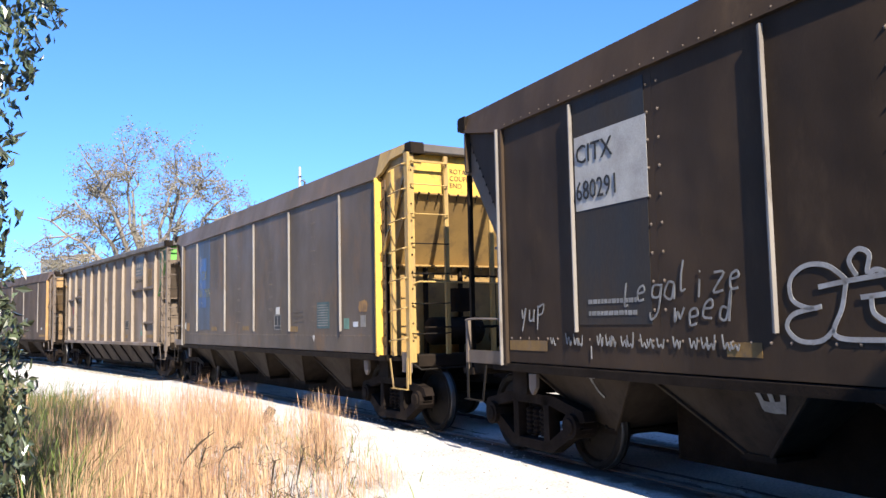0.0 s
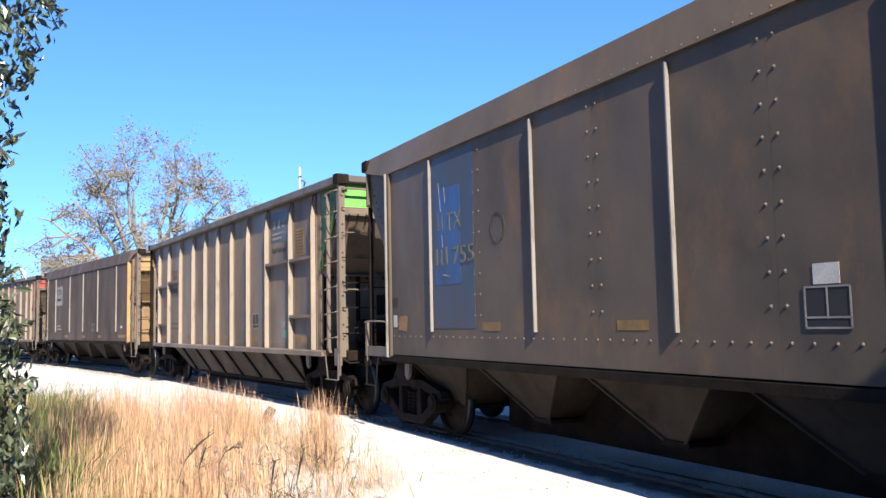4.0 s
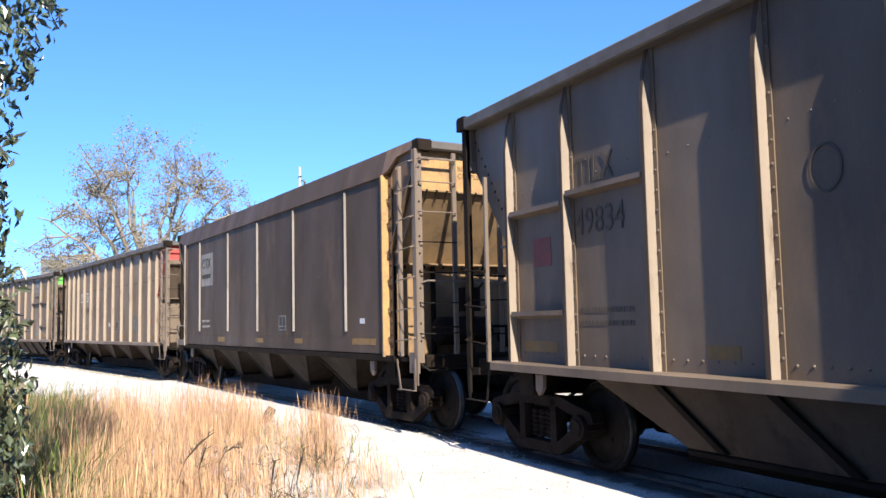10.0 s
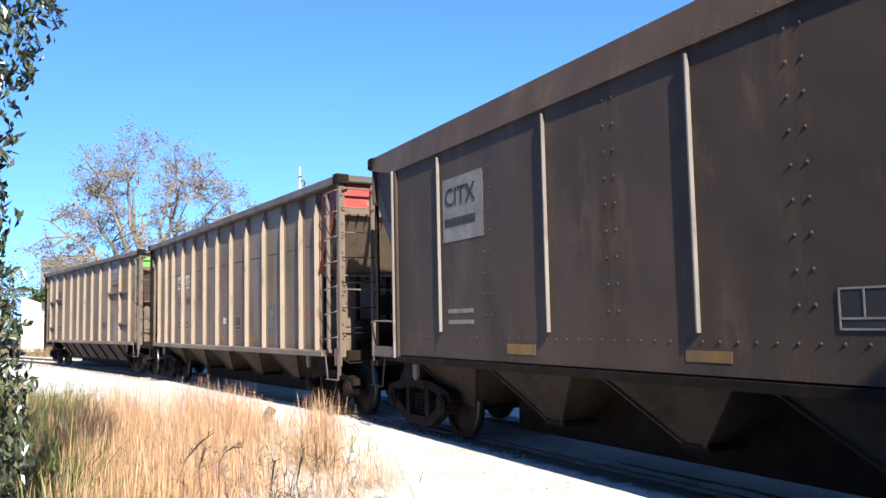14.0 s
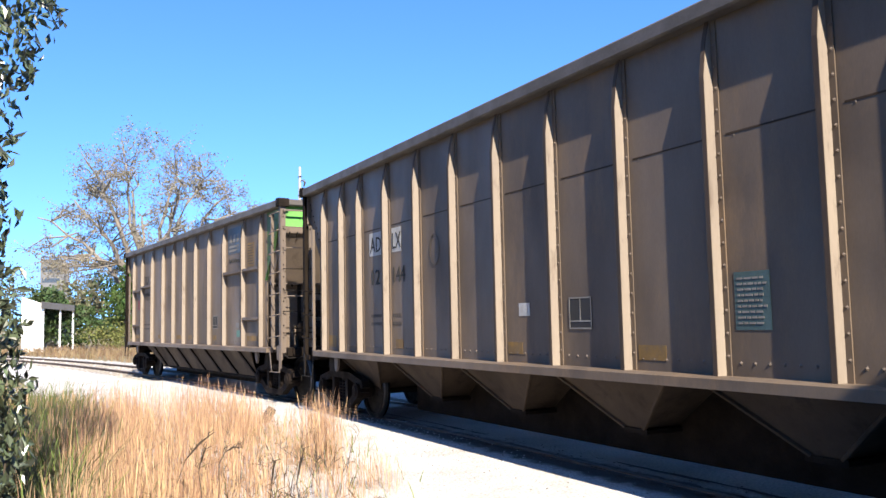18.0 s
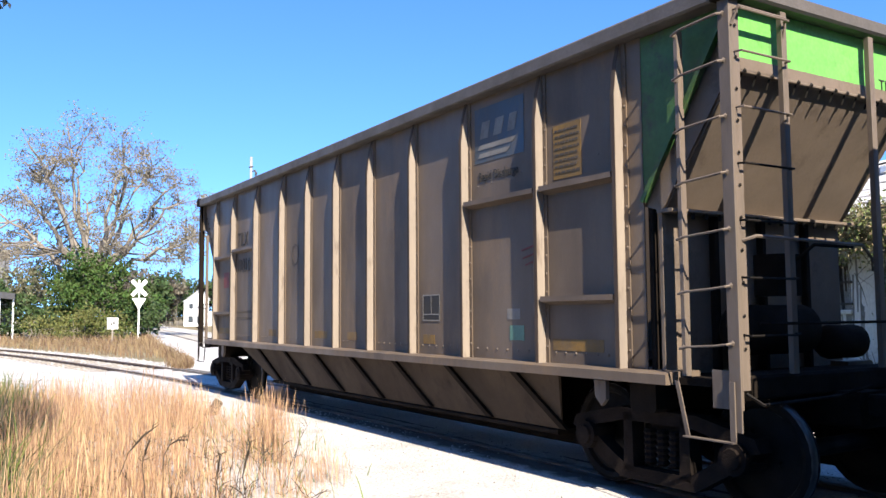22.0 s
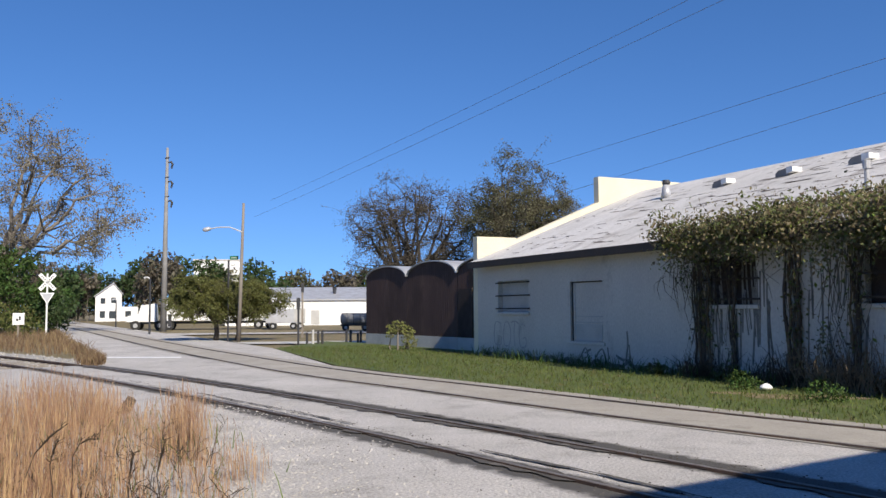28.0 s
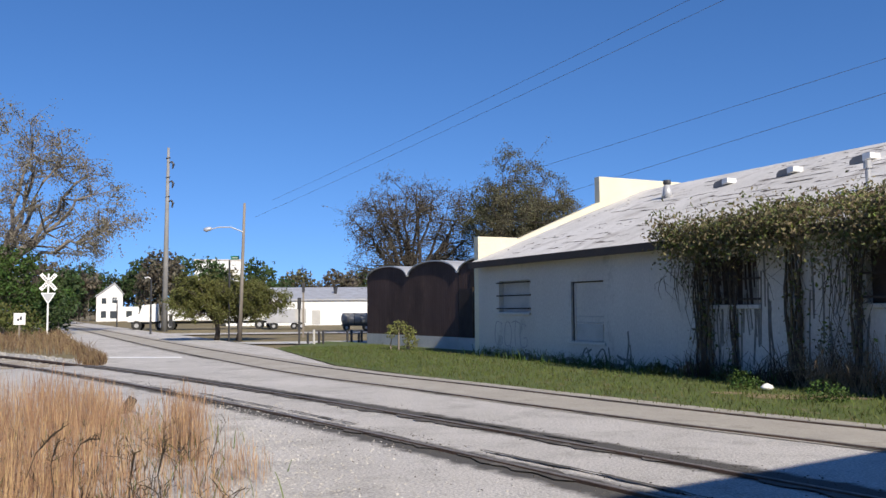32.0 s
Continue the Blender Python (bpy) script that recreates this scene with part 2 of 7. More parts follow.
LEAFT = material("autumn_tan_leaves", (0.25, 0.215, 0.165), (0.17, 0.16, 0.105), 0.5, 0.7, 0, 0, 20, (1, 1, 1), None, 0, 0.4, 0.3)
LEAFGB = material("grey_brown_leaves", (0.155, 0.13, 0.10), (0.095, 0.088, 0.06), 0.5, 0.7, 0, 0, 20, (1, 1, 1), None, 0, 0.45, 0.3)
LEAFB = material("browning_leaves", (0.165, 0.145, 0.088), (0.10, 0.108, 0.054), 0.5, 0.7, 0, 0, 20, (1, 1, 1), None, 0, 0.45, 0.3)
LEAFO = material("olive_leaves", (0.15, 0.155, 0.045), (0.10, 0.112, 0.034), 0.5, 0.6, 0, 0, 20, (1, 1, 1), None, 0, 0.4, 0.25)
DARKBARK = material("dark_bark", (0.085, 0.07, 0.058), (0.05, 0.043, 0.037), 3.0, 0.95, 0, 0.6, 20, (1, 1, 0.3))
LEAFY = material("yellow_green_leaves", (0.17, 0.19, 0.04), (0.10, 0.14, 0.03), 0.5, 0.6, 0, 0, 20, (1, 1, 1), None, 0, 0.4, 0.3)
BUSHL = material("glossy_bush_leaves", (0.085, 0.105, 0.055), (0.045, 0.060, 0.038), 3.0, 0.32, 0, 0, 20, (1, 1, 1), None, 0, 0.7, 0.15, "Object", 0.9)
WALLW = material("weathered_white_masonry", (0.60, 0.565, 0.51), (0.52, 0.485, 0.44), 0.5, 0.9, 0, 0.25, 24, (1, 1, 0.5), (0.34, 0.32, 0.29), 0.2)
ROOFG = material("worn_silver_roofing", (0.62, 0.60, 0.57), (0.47, 0.455, 0.43), 0.45, 0.75, 0, 0.3, 16, (1, 0.35, 1), (0.30, 0.275, 0.25), 0.4)
CREAM = material("cream_parapet_paint", (0.72, 0.66, 0.49), (0.64, 0.58, 0.43), 0.8, 0.9, 0, 0.15, 24)
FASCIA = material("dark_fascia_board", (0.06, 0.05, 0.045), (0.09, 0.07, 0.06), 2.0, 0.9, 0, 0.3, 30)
RUST = material("rusty_corrugated_iron", (0.075, 0.046, 0.041), (0.050, 0.034, 0.032), 0.7, 0.8, 0.1, 0.2, 20, (1, 1, 0.4), (0.105, 0.068, 0.058), 0.35)
GALV = material("galvanised_roof", (0.48, 0.49, 0.50), (0.38, 0.38, 0.39), 1.2, 0.5, 0.3, 0.1, 30)
CONC = material("pale_concrete", (0.50, 0.49, 0.46), (0.40, 0.39, 0.37), 1.2, 0.9, 0, 0.3, 30)
WOODP = material("weathered_pole_wood", (0.27, 0.24, 0.20), (0.18, 0.155, 0.13), 1.5, 0.9, 0, 0.3, 40, (4, 4, 0.3))
WHITE = material("white_paint", (0.80, 0.80, 0.78), (0.72, 0.72, 0.70), 1.5, 0.6, 0, 0.05, 30)
DKGREY = material("dark_grey_metal", (0.06, 0.06, 0.065), (0.04, 0.04, 0.042), 2.0, 0.5, 0.2, 0.05, 40)
SIGNG = material("green_sign", (0.02, 0.16, 0.08), (0.015, 0.13, 0.07), 2.0, 0.5, 0, 0, 40)
RUBBER = material("black_rubber", (0.025, 0.025, 0.025), (0.04, 0.04, 0.038), 5.0, 0.9, 0, 0.2, 40)
DIMCONC = material("weathered_grey_concrete", (0.27, 0.265, 0.255), (0.20, 0.197, 0.19), 1.2, 0.9, 0, 0.3, 30)
GREYBLOCK = material("distant_grey_concrete", (0.15, 0.15, 0.15), (0.12, 0.12, 0.122), 0.3, 0.9, 0, 0.2, 10)
VINEG = material("dull_green_vine_leaves", (0.18, 0.20, 0.075), (0.125, 0.145, 0.055), 0.8, 0.55, 0, 0, 20, (1, 1, 1), None, 0, 0.5, 0.4)
VINEY = material("pale_yellow_green_leaves", (0.27, 0.27, 0.09), (0.17, 0.19, 0.06), 0.5, 0.6, 0, 0, 20, (1, 1, 1), None, 0, 0.4, 0.3)
VINET = material("dry_tan_vine_leaves", (0.27, 0.22, 0.13), (0.19, 0.16, 0.09), 0.8, 0.7, 0, 0, 20, (1, 1, 1), None, 0, 0.45, 0.35)
FIELDG = material("dry_brown_field_grass", (0.26, 0.175, 0.10), (0.18, 0.125, 0.07), 0.4, 0.85, 0, 0, 20, (1, 1, 1), (0.13, 0.12, 0.05), 0.35, 0.4, 0.25)
OLDBLUE = material("bright_blue_paint", (0.020, 0.068, 0.20), (0.034, 0.054, 0.095), 2.2, 0.5, 0, 0.05, 40, (1, 1, 0.4), (0.06, 0.056, 0.055), 0.45, speck=0.1)
OLDYEL = material("worn_ochre_lettering", (0.15, 0.13, 0.045), (0.09, 0.095, 0.065), 3.5, 0.6, 0, 0.05, 50, (1, 1, 1), (0.035, 0.07, 0.16), 0.5)
PEEL = material("peeling_orange_paint", (0.27, 0.14, 0.035), (0.15, 0.09, 0.035), 3.5, 0.6, 0, 0.1, 50, (1, 1, 1), (0.07, 0.05, 0.035), 0.75)
PANE = glass("dark_glass")


# ---- mesh helpers ----
class Shape:
    """Vertices and faces of one part."""

    def __init__(self):
        self.v, self.f = [], []

    def add(self, verts, faces):
        k = len(self.v)
        self.v += [tuple(p) for p in verts]
        self.f += [tuple(k + i for i in q) for q in faces]
        return self

    def box(self, x0, x1, y0, y1, z0, z1):
        return self.add([(x, y, z) for z in (z0, z1) for y in (y0, y1) for x in (x0, x1)],
                        [(0, 2, 3, 1), (4, 5, 7, 6), (0, 1, 5, 4), (2, 6, 7, 3), (0, 4, 6, 2), (1, 3, 7, 5)])

    def loft(self, rings):
        n = len(rings[0])
        verts = [p for r in rings for p in r]
        faces = [tuple(range(n))[::-1], tuple((len(rings) - 1) * n + i for i in range(n))]
        for k in range(len(rings) - 1):
            faces += [(k * n + i, k * n + (i + 1) % n, (k + 1) * n + (i + 1) % n, (k + 1) * n + i) for i in range(n)]
        return self.add(verts, faces)

    def prism(self, poly, axis, a, b):
        """A polygon in the plane across an axis, drawn out along it from a to b."""
        def at(p, c):
            q = list(p)
            q.insert(axis, c)
            return q
        return self.loft([[at(p, a) for p in poly], [at(p, b) for p in poly]])

    def slab(self, axis, a, b, u0, u1, w0, w1, c=0.01):
        """A box with its four long edges chamfered."""
        poly = [(u0 + c, w0), (u1 - c, w0), (u1, w0 + c), (u1, w1 - c), (u1 - c, w1), (u0 + c, w1), (u0, w1 - c), (u0, w0 + c)]
        return self.prism(poly, axis, a, b)

    def tube(self, points, radii, n=6):
        points = [Vector(p) for p in points]
        if not isinstance(radii, (list, tuple)):
            radii = [radii] * len(points)
        rings = []
        for i, p in enumerate(points):
            d = (points[min(i + 1, len(points) - 1)] - points[max(i - 1, 0)]).normalized()
            s = d.cross(Vector((0, 0, 1)) if abs(d.z) < 0.9 else Vector((1, 0, 0))).normalized()
            t = s.cross(d)
            rings.append([p + radii[i] * (math.cos(2 * math.pi * k / n) * s + math.sin(2 * math.pi * k / n) * t) for k in range(n)])
        return self.loft(rings)

    def turned(self, profile, axis_point=(0, 0, 0), n=24):
        """A profile of (radius, y) turned about the y axis."""
        rings = [[(axis_point[0] + r * math.cos(2 * math.pi * k / n), axis_point[1] + y, axis_point[2] + r * math.sin(2 * math.pi * k / n)) for k in range(n)] for r, y in profile]
        return self.loft(rings)

    def hoop(self, profile, axis_point=(0, 0, 0), n=28):
        """A closed profile of (radius, y) turned into a ring about the y axis."""
        m = len(profile)
        verts = [(axis_point[0] + r * math.cos(2 * math.pi * k / n), axis_point[1] + y, axis_point[2] + r * math.sin(2 * math.pi * k / n)) for k in range(n) for r, y in profile]
        return self.add(verts, [(k * m + i, k * m + (i + 1) % m, (k + 1) % n * m + (i + 1) % m, (k + 1) % n * m + i) for k in range(n) for i in range(m)])

    def knob(self, p, r, way=(0, -1, 0)):
        """A low rivet head."""
        w = Vector(way)
        s = w.orthogonal().normalized()
        t = w.cross(s)
        p = Vector(p)
        ring = [p + r * (math.cos(k * math.pi / 2.5) * s + math.sin(k * math.pi / 2.5) * t) for k in range(5)]
        return self.add(ring + [p + w * r * 0.7], [(i, (i + 1) % 5, 5) for i in range(5)])

    def mesh(self, name, mat, smooth=False):
        me = bpy.data.meshes.new(name)
        me.from_pydata(self.v, [], self.f)
        me.materials.append(mat)
        if smooth:
            me.polygons.foreach_set("use_smooth", [True] * len(me.polygons))
        me.update()
        bm = bmesh.new()
        bm.from_mesh(me)
        bmesh.ops.recalc_face_normals(bm, faces=bm.faces)
        bm.to_mesh(me)
        bm.free()
        return me


def part(name, shape, mat, parent=None, label="", smooth=False):
    ob = new(name, shape.mesh(name, mat, smooth) if isinstance(shape, Shape) else shape)
    if parent is not None:
        ob.parent = parent
    return tagged(ob, label)


def thing(name, label, category, group="", kind="", m=None):
    ob = new(name)
    if m is not None:
        ob.matrix_world = m
    return tagged(ob, label, category, group, kind)


def solo(name, shape, mat, label, category, group="", kind="", smooth=False, m=None):
    ob = part(name, shape, mat, None, label, smooth)
    if m is not None:
        ob.matrix_world = m
    return tagged(ob, label, category, group, kind)


def lettering(text, size, mat, m, parent, name="letter", width=None, thin=0.0, slant=0.0):
    """Flat letters with a little thickness, each a part of its own."""
    cu = bpy.data.curves.new(name, "FONT")
    cu.body, cu.size, cu.extrude, cu.align_x = text, size, 0.002, "LEFT"
    cu.resolution_u, cu.offset, cu.shear = 2, -thin, slant
    tmp = bpy.data.objects.new(name, cu)
    scene.collection.objects.link(tmp)
    me = bpy.data.meshes.new_from_object(tmp.evaluated_get(bpy.context.evaluated_depsgraph_get()))
    bpy.data.objects.remove(tmp)
    co = [v.co.copy() for v in me.vertices]
    k = width / max(0.01, max(c.x for c in co) - min(c.x for c in co)) if width else 1.0
    # faces that overlap across the line belong to one letter
    spans = []
    for p in sorted(me.polygons, key=lambda p: min(co[i].x for i in p.vertices)):
        a, b = min(co[i].x for i in p.vertices), max(co[i].x for i in p.vertices)
        if spans and a < spans[-1][1] - 1e-4:
            spans[-1][1] = max(spans[-1][1], b)
            spans[-1][2].append(tuple(p.vertices))
        else:
            spans.append([a, b, [tuple(p.vertices)]])
    for a, b, faces in spans:
        used = sorted({i for f in faces for i in f})
        at_ = {i: n for n, i in enumerate(used)}
        one = bpy.data.meshes.new(name)
        one.from_pydata([(co[i].x * k, co[i].y, co[i].z) for i in used], [], [tuple(at_[i] for i in f) for f in faces])
        one.materials.append(mat)
        one.update()
        ob = new(name, one)
        ob.parent = parent
        ob.matrix_basis = m
    bpy.data.meshes.remove(me)


# ---- the track's arc ----
CX, CY, CR = -150.38, -69.24, 171.64
A0 = math.atan2(13.50 - CY, -CX)


def on_track(u, off=0.0, z=0.0):
    """A point u metres along the main track, off metres to the side nearer the grass."""
    a = A0 - u / CR
    return Vector((CX + (CR - off) * math.cos(a), CY + (CR - off) * math.sin(a), z))


def car_pose(u, half=5.2):
    p, q = on_track(u - half), on_track(u + half)
    c, d = (p + q) / 2, q - p
    return pose(c.x, c.y, 0, 0, 0, math.degrees(math.atan2(d.y, d.x)))


# ---- ground, road and tracks ----
def strip(name, mat, u0, u1, o0, o1, z, label, category, step=1.0, rough=0.0):
    s, n = Shape(), max(2, int((u1 - u0) / step))
    m = max(1, int(abs(o1 - o0) / 0.6)) if rough else 1
    for i in range(n + 1):
        u = u0 + (u1 - u0) * i / n
        for k in range(m + 1):
            p = on_track(u, o0 + (o1 - o0) * k / m, z)
            if rough:
                p.z += rough * noise.noise(p * 0.9)
                if k in (0, m):
                    q = on_track(u, o0 + (o1 - o0) * k / m + 0.25 * noise.noise(p * 0.6), p.z)
                    p = q
            s.v.append(tuple(p))
    for i in range(n):
        for k in range(m):
            a = i * (m + 1) + k
            s.f.append((a, a + m + 1, a + m + 2, a + 1))
    return solo(name, s, mat, label, category, "", "structure")


def field(name, mat, poly, z, label, category):
    s = Shape()
    s.v, s.f = [(x, y, z) for x, y in poly], [tuple(range(len(poly)))]
    return solo(name, s, mat, label, category, "", "structure")


field("ground", SOIL, [(-2500, -2500), (2500, -2500), (2500, 2500), (-2500, 2500)], -0.12, "dry grass and bare soil ground running to the horizon", "ground")
ROAD_U, ROAD_O = np.linspace(-14.5, 34, 243), np.linspace(-4.75, 5.2, 90)


def road_wear(u, o):
    """How worn and tarry the road is: along the rails and where wheels and oil have darkened it."""
    w = 0.8 * math.exp(-((o - 0.66) / 0.29) ** 2) + 0.95 * math.exp(-((o + 0.92) / 0.33) ** 2)
    w += 0.22 * max(0, min(1, (u + 4) / 3)) * max(0, min(1, (14 - u) / 4)) * (1 if 0.6 < o < 0.95 else max(0, 1 - abs(o - 0.95) / 0.7) if o >= 0.95 else 0)
    w += 0.2 * math.exp(-((o + 2.6) / 0.7) ** 2)
    return w


road = Shape()
wear_values = []
for u in ROAD_U:
    for o in ROAD_O:
        p = on_track(u, o, -0.03)
        edge = o in (ROAD_O[0], ROAD_O[-1])
        if edge:
            p = on_track(u, o + 0.3 * noise.noise(p * 0.6) + 0.12 * noise.noise(p * 2.3), -0.03)
        p.z += 0.004 * noise.noise(p * 0.9) + 0.003 * noise.noise(p * 3.1)
        road.v.append(tuple(p))
        wear_values.append(road_wear(u, o))
for i in range(len(ROAD_U) - 1):
    for k in range(len(ROAD_O) - 1):
        a = i * len(ROAD_O) + k
        road.f.append((a, a + len(ROAD_O), a + len(ROAD_O) + 1, a + 1))
road_ob = solo("road", road, GRAVEL, "pale worn gravel and asphalt road over the rail crossing", "road", "", "structure")
road_ob.data.attributes.new("wear", "FLOAT", "POINT").data.foreach_set("value", wear_values)
field("road_branch", GRAVEL, [(3.5, 17.2), (0.48, 24.5), (-1.8, 36.3), (-6.2, 50), (-14, 72), (-26, 107), (-64, 215), (-78, 215), (-36, 107), (-21.6, 75), (-12.6, 46), (-7.6, 31.0), (-6.4, 26.4), (-3.0, 19.0)], -0.042,
      "pale two-lane road leading away from the crossing", "road")
strip("gravel_shoulder", GRAVEL, -70, -14, 1.5, 4.4, -0.08, "pale gravel shoulder beside the ballast", "gravel", 1.0, 0.03)
strip("ballast", BALLAST, -120, -13.6, -2.3, 1.6, -0.105, "pale limestone ballast under the open track", "ballast", 1.0, 0.03)


def swept(path, poly):
    """A cross-section (across, up) carried along points of the ground."""
    s = Shape()
    n = len(path)
    rings = []
    for i in range(n):
        d = (path[min(i + 1, n - 1)] - path[max(i - 1, 0)]).normalized()
        side = Vector((-d.y, d.x, 0))
        rings.append([path[i] + side * a + Vector((0, 0, z)) for a, z in poly])
    return s.loft(rings)


RAIL = [(-0.036, 0.0), (-0.036, -0.035), (-0.009, -0.05), (-0.009, -0.12), (-0.07, -0.14), (0.07, -0.14), (0.009, -0.12), (0.009, -0.05), (0.036, -0.035), (0.036, 0.0)]
HEAD = [(-0.026, 0.001), (-0.02, 0.004), (0.02, 0.004), (0.026, 0.001)]


def smooth_line(points, n=8):
    pts = [Vector((*p, 0)) for p in points]
    out = []
    for i in range(len(pts) - 1):
        a, b, c, d = pts[max(i - 1, 0)], pts[i], pts[i + 1], pts[min(i + 2, len(pts) - 1)]
        for k in range(n):
            t = k / n
            out.append(0.5 * ((2 * b) + (c - a) * t + (2 * a - 5 * b + 4 * c - d) * t * t + (3 * b - a - 3 * c + d) * t ** 3))
    return out + [pts[-1]]


def shifted(path, off, z=0.0):
    out = []
    for i, p in enumerate(path):
        d = (path[min(i + 1, len(path) - 1)] - path[max(i - 1, 0)]).normalized()
        out.append(p + Vector((d.y, -d.x, 0)) * off + Vector((0, 0, z)))
    return out


main_line = [on_track(u) for u in np.arange(-130, 60.1, 1.5)]
siding_line = smooth_line([(-62, 196), (-36, 122), (-22, 84), (-7.7, 42.6), (-2.1, 27.3), (0.4, 21.1), (2.5, 17.0), (4.15, 13.7), (5.4, 11.3), (6.75, 9.0), (8.6, 5.6), (12.5, -3.5), (18, -20)])


def railway(name, line, label, gauge=(0.735, -0.735)):
    t = thing(name, label, "railway track", "", "structure")
    for o in gauge:
        r = part("rail", swept(shifted(line, o), RAIL), RAILM, t)
        part("rail_head", swept(shifted(line, o), HEAD), RAILTOP, r, "polished steel running surface")
    return t


railway("main_track", main_line, "curved standard-gauge track with rusty rails set in the road", (0.65, -0.75))
railway("siding_track", siding_line, "rusty siding track sunk flush into the worn road")


def groove(name, line, off, width, z, label):
    """A ragged dark strip of worn tar beside a rail."""
    s = Shape()
    path = shifted(line, off, z)
    for i, p in enumerate(path):
        d = (path[min(i + 1, len(path) - 1)] - path[max(i - 1, 0)]).normalized()
        side = Vector((d.y, -d.x, 0))
        a = 0.38 + 0.7 * noise.noise(p * 0.7) + 0.55 * noise.noise(p * 2.9) + 0.3 * noise.noise(p * 7.0)
        b = 0.38 + 0.7 * noise.noise(p * 0.7 + Vector((9, 3, 0))) + 0.55 * noise.noise(p * 2.9 + Vector((5, 0, 0))) + 0.3 * noise.noise(p * 7.0 + Vector((2, 0, 0)))
        s.v += [tuple(p - side * width * max(0.0, a)), tuple(p + side * width * max(0.0, b))]
    s.f = [(2 * i, 2 * i + 1, 2 * i + 3, 2 * i + 2) for i in range(len(path) - 1)]
    return solo(name, s, TAR, label, "road joint", "", "structure")


fine_main = [on_track(u) for u in np.arange(-14, 34, 0.1)]
fine_siding = []
for a, b in zip(siding_line[:-1], siding_line[1:]):
    fine_siding += [a.lerp(b, k / 12) for k in range(12)]
for o, w in ((0.63, 0.2), (-0.72, 0.24)):
    groove("tar_joint", fine_main, o, w, -0.014, "dark worn tar along the rail in the road")
for u0, u1, o, w in ((-4.0, 1.8, 0.32, 0.06), (4.2, 30, 0.3, 0.07), (-8, -1, -1.0, 0.1), (1.5, 5, -1.02, 0.09)):
    groove("tar_joint", [on_track(u) for u in np.arange(u0, u1, 0.08)], o, w, -0.010, "dark broken groove in the road beside the rail")
sd = Shape()
for i, (a, b) in enumerate(zip(shifted(siding_line, -1.25, -0.02), shifted(siding_line, 0.85, -0.02))):
    sd.v += [tuple(a), tuple(b)]
sd.f = [(2 * i, 2 * i + 1, 2 * i + 3, 2 * i + 2) for i in range(len(siding_line) - 1)]
solo("siding_bed", sd, SAND, "sandy packed dirt between the siding rails", "track bed", "", "structure")
for o, w in ((0.735, 0.13), (-0.735, 0.09)):
    groove("tar_joint", fine_siding, o, w, -0.012, "dark worn tar along the sunken siding rail")
field("turf_verge", TURF, [(8.6, 9.0), (7.2, 10.0), (4.6, 15.1), (0.6, 24.3), (-1.7, 36.0), (0.5, 43), (2.6, 40.2), (6.2, 31.4), (10.8, 12.0), (16.5, -6), (14.0, -7)], -0.033, "green mown grass verge before the warehouse wall", "grass verge")


# ---- hopper cars ----
HW = 1.35           # half the width over ribs
RIBS_A = [-5.92, -4.8, -3.52, -2.24, -1.14, -0.09, 1.0, 2.14, 3.31, 4.63, 5.73]
RIBS_C = [-5.96, -5.1, -4.31, -3.27, -2.23, -1.18, -0.12, 0.95, 2.05, 3.15, 4.2, 5.15, 5.9]
POSTS_B = [-4.53, -2.06, 0.06, 2.17, 4.54]
wheelsets = []


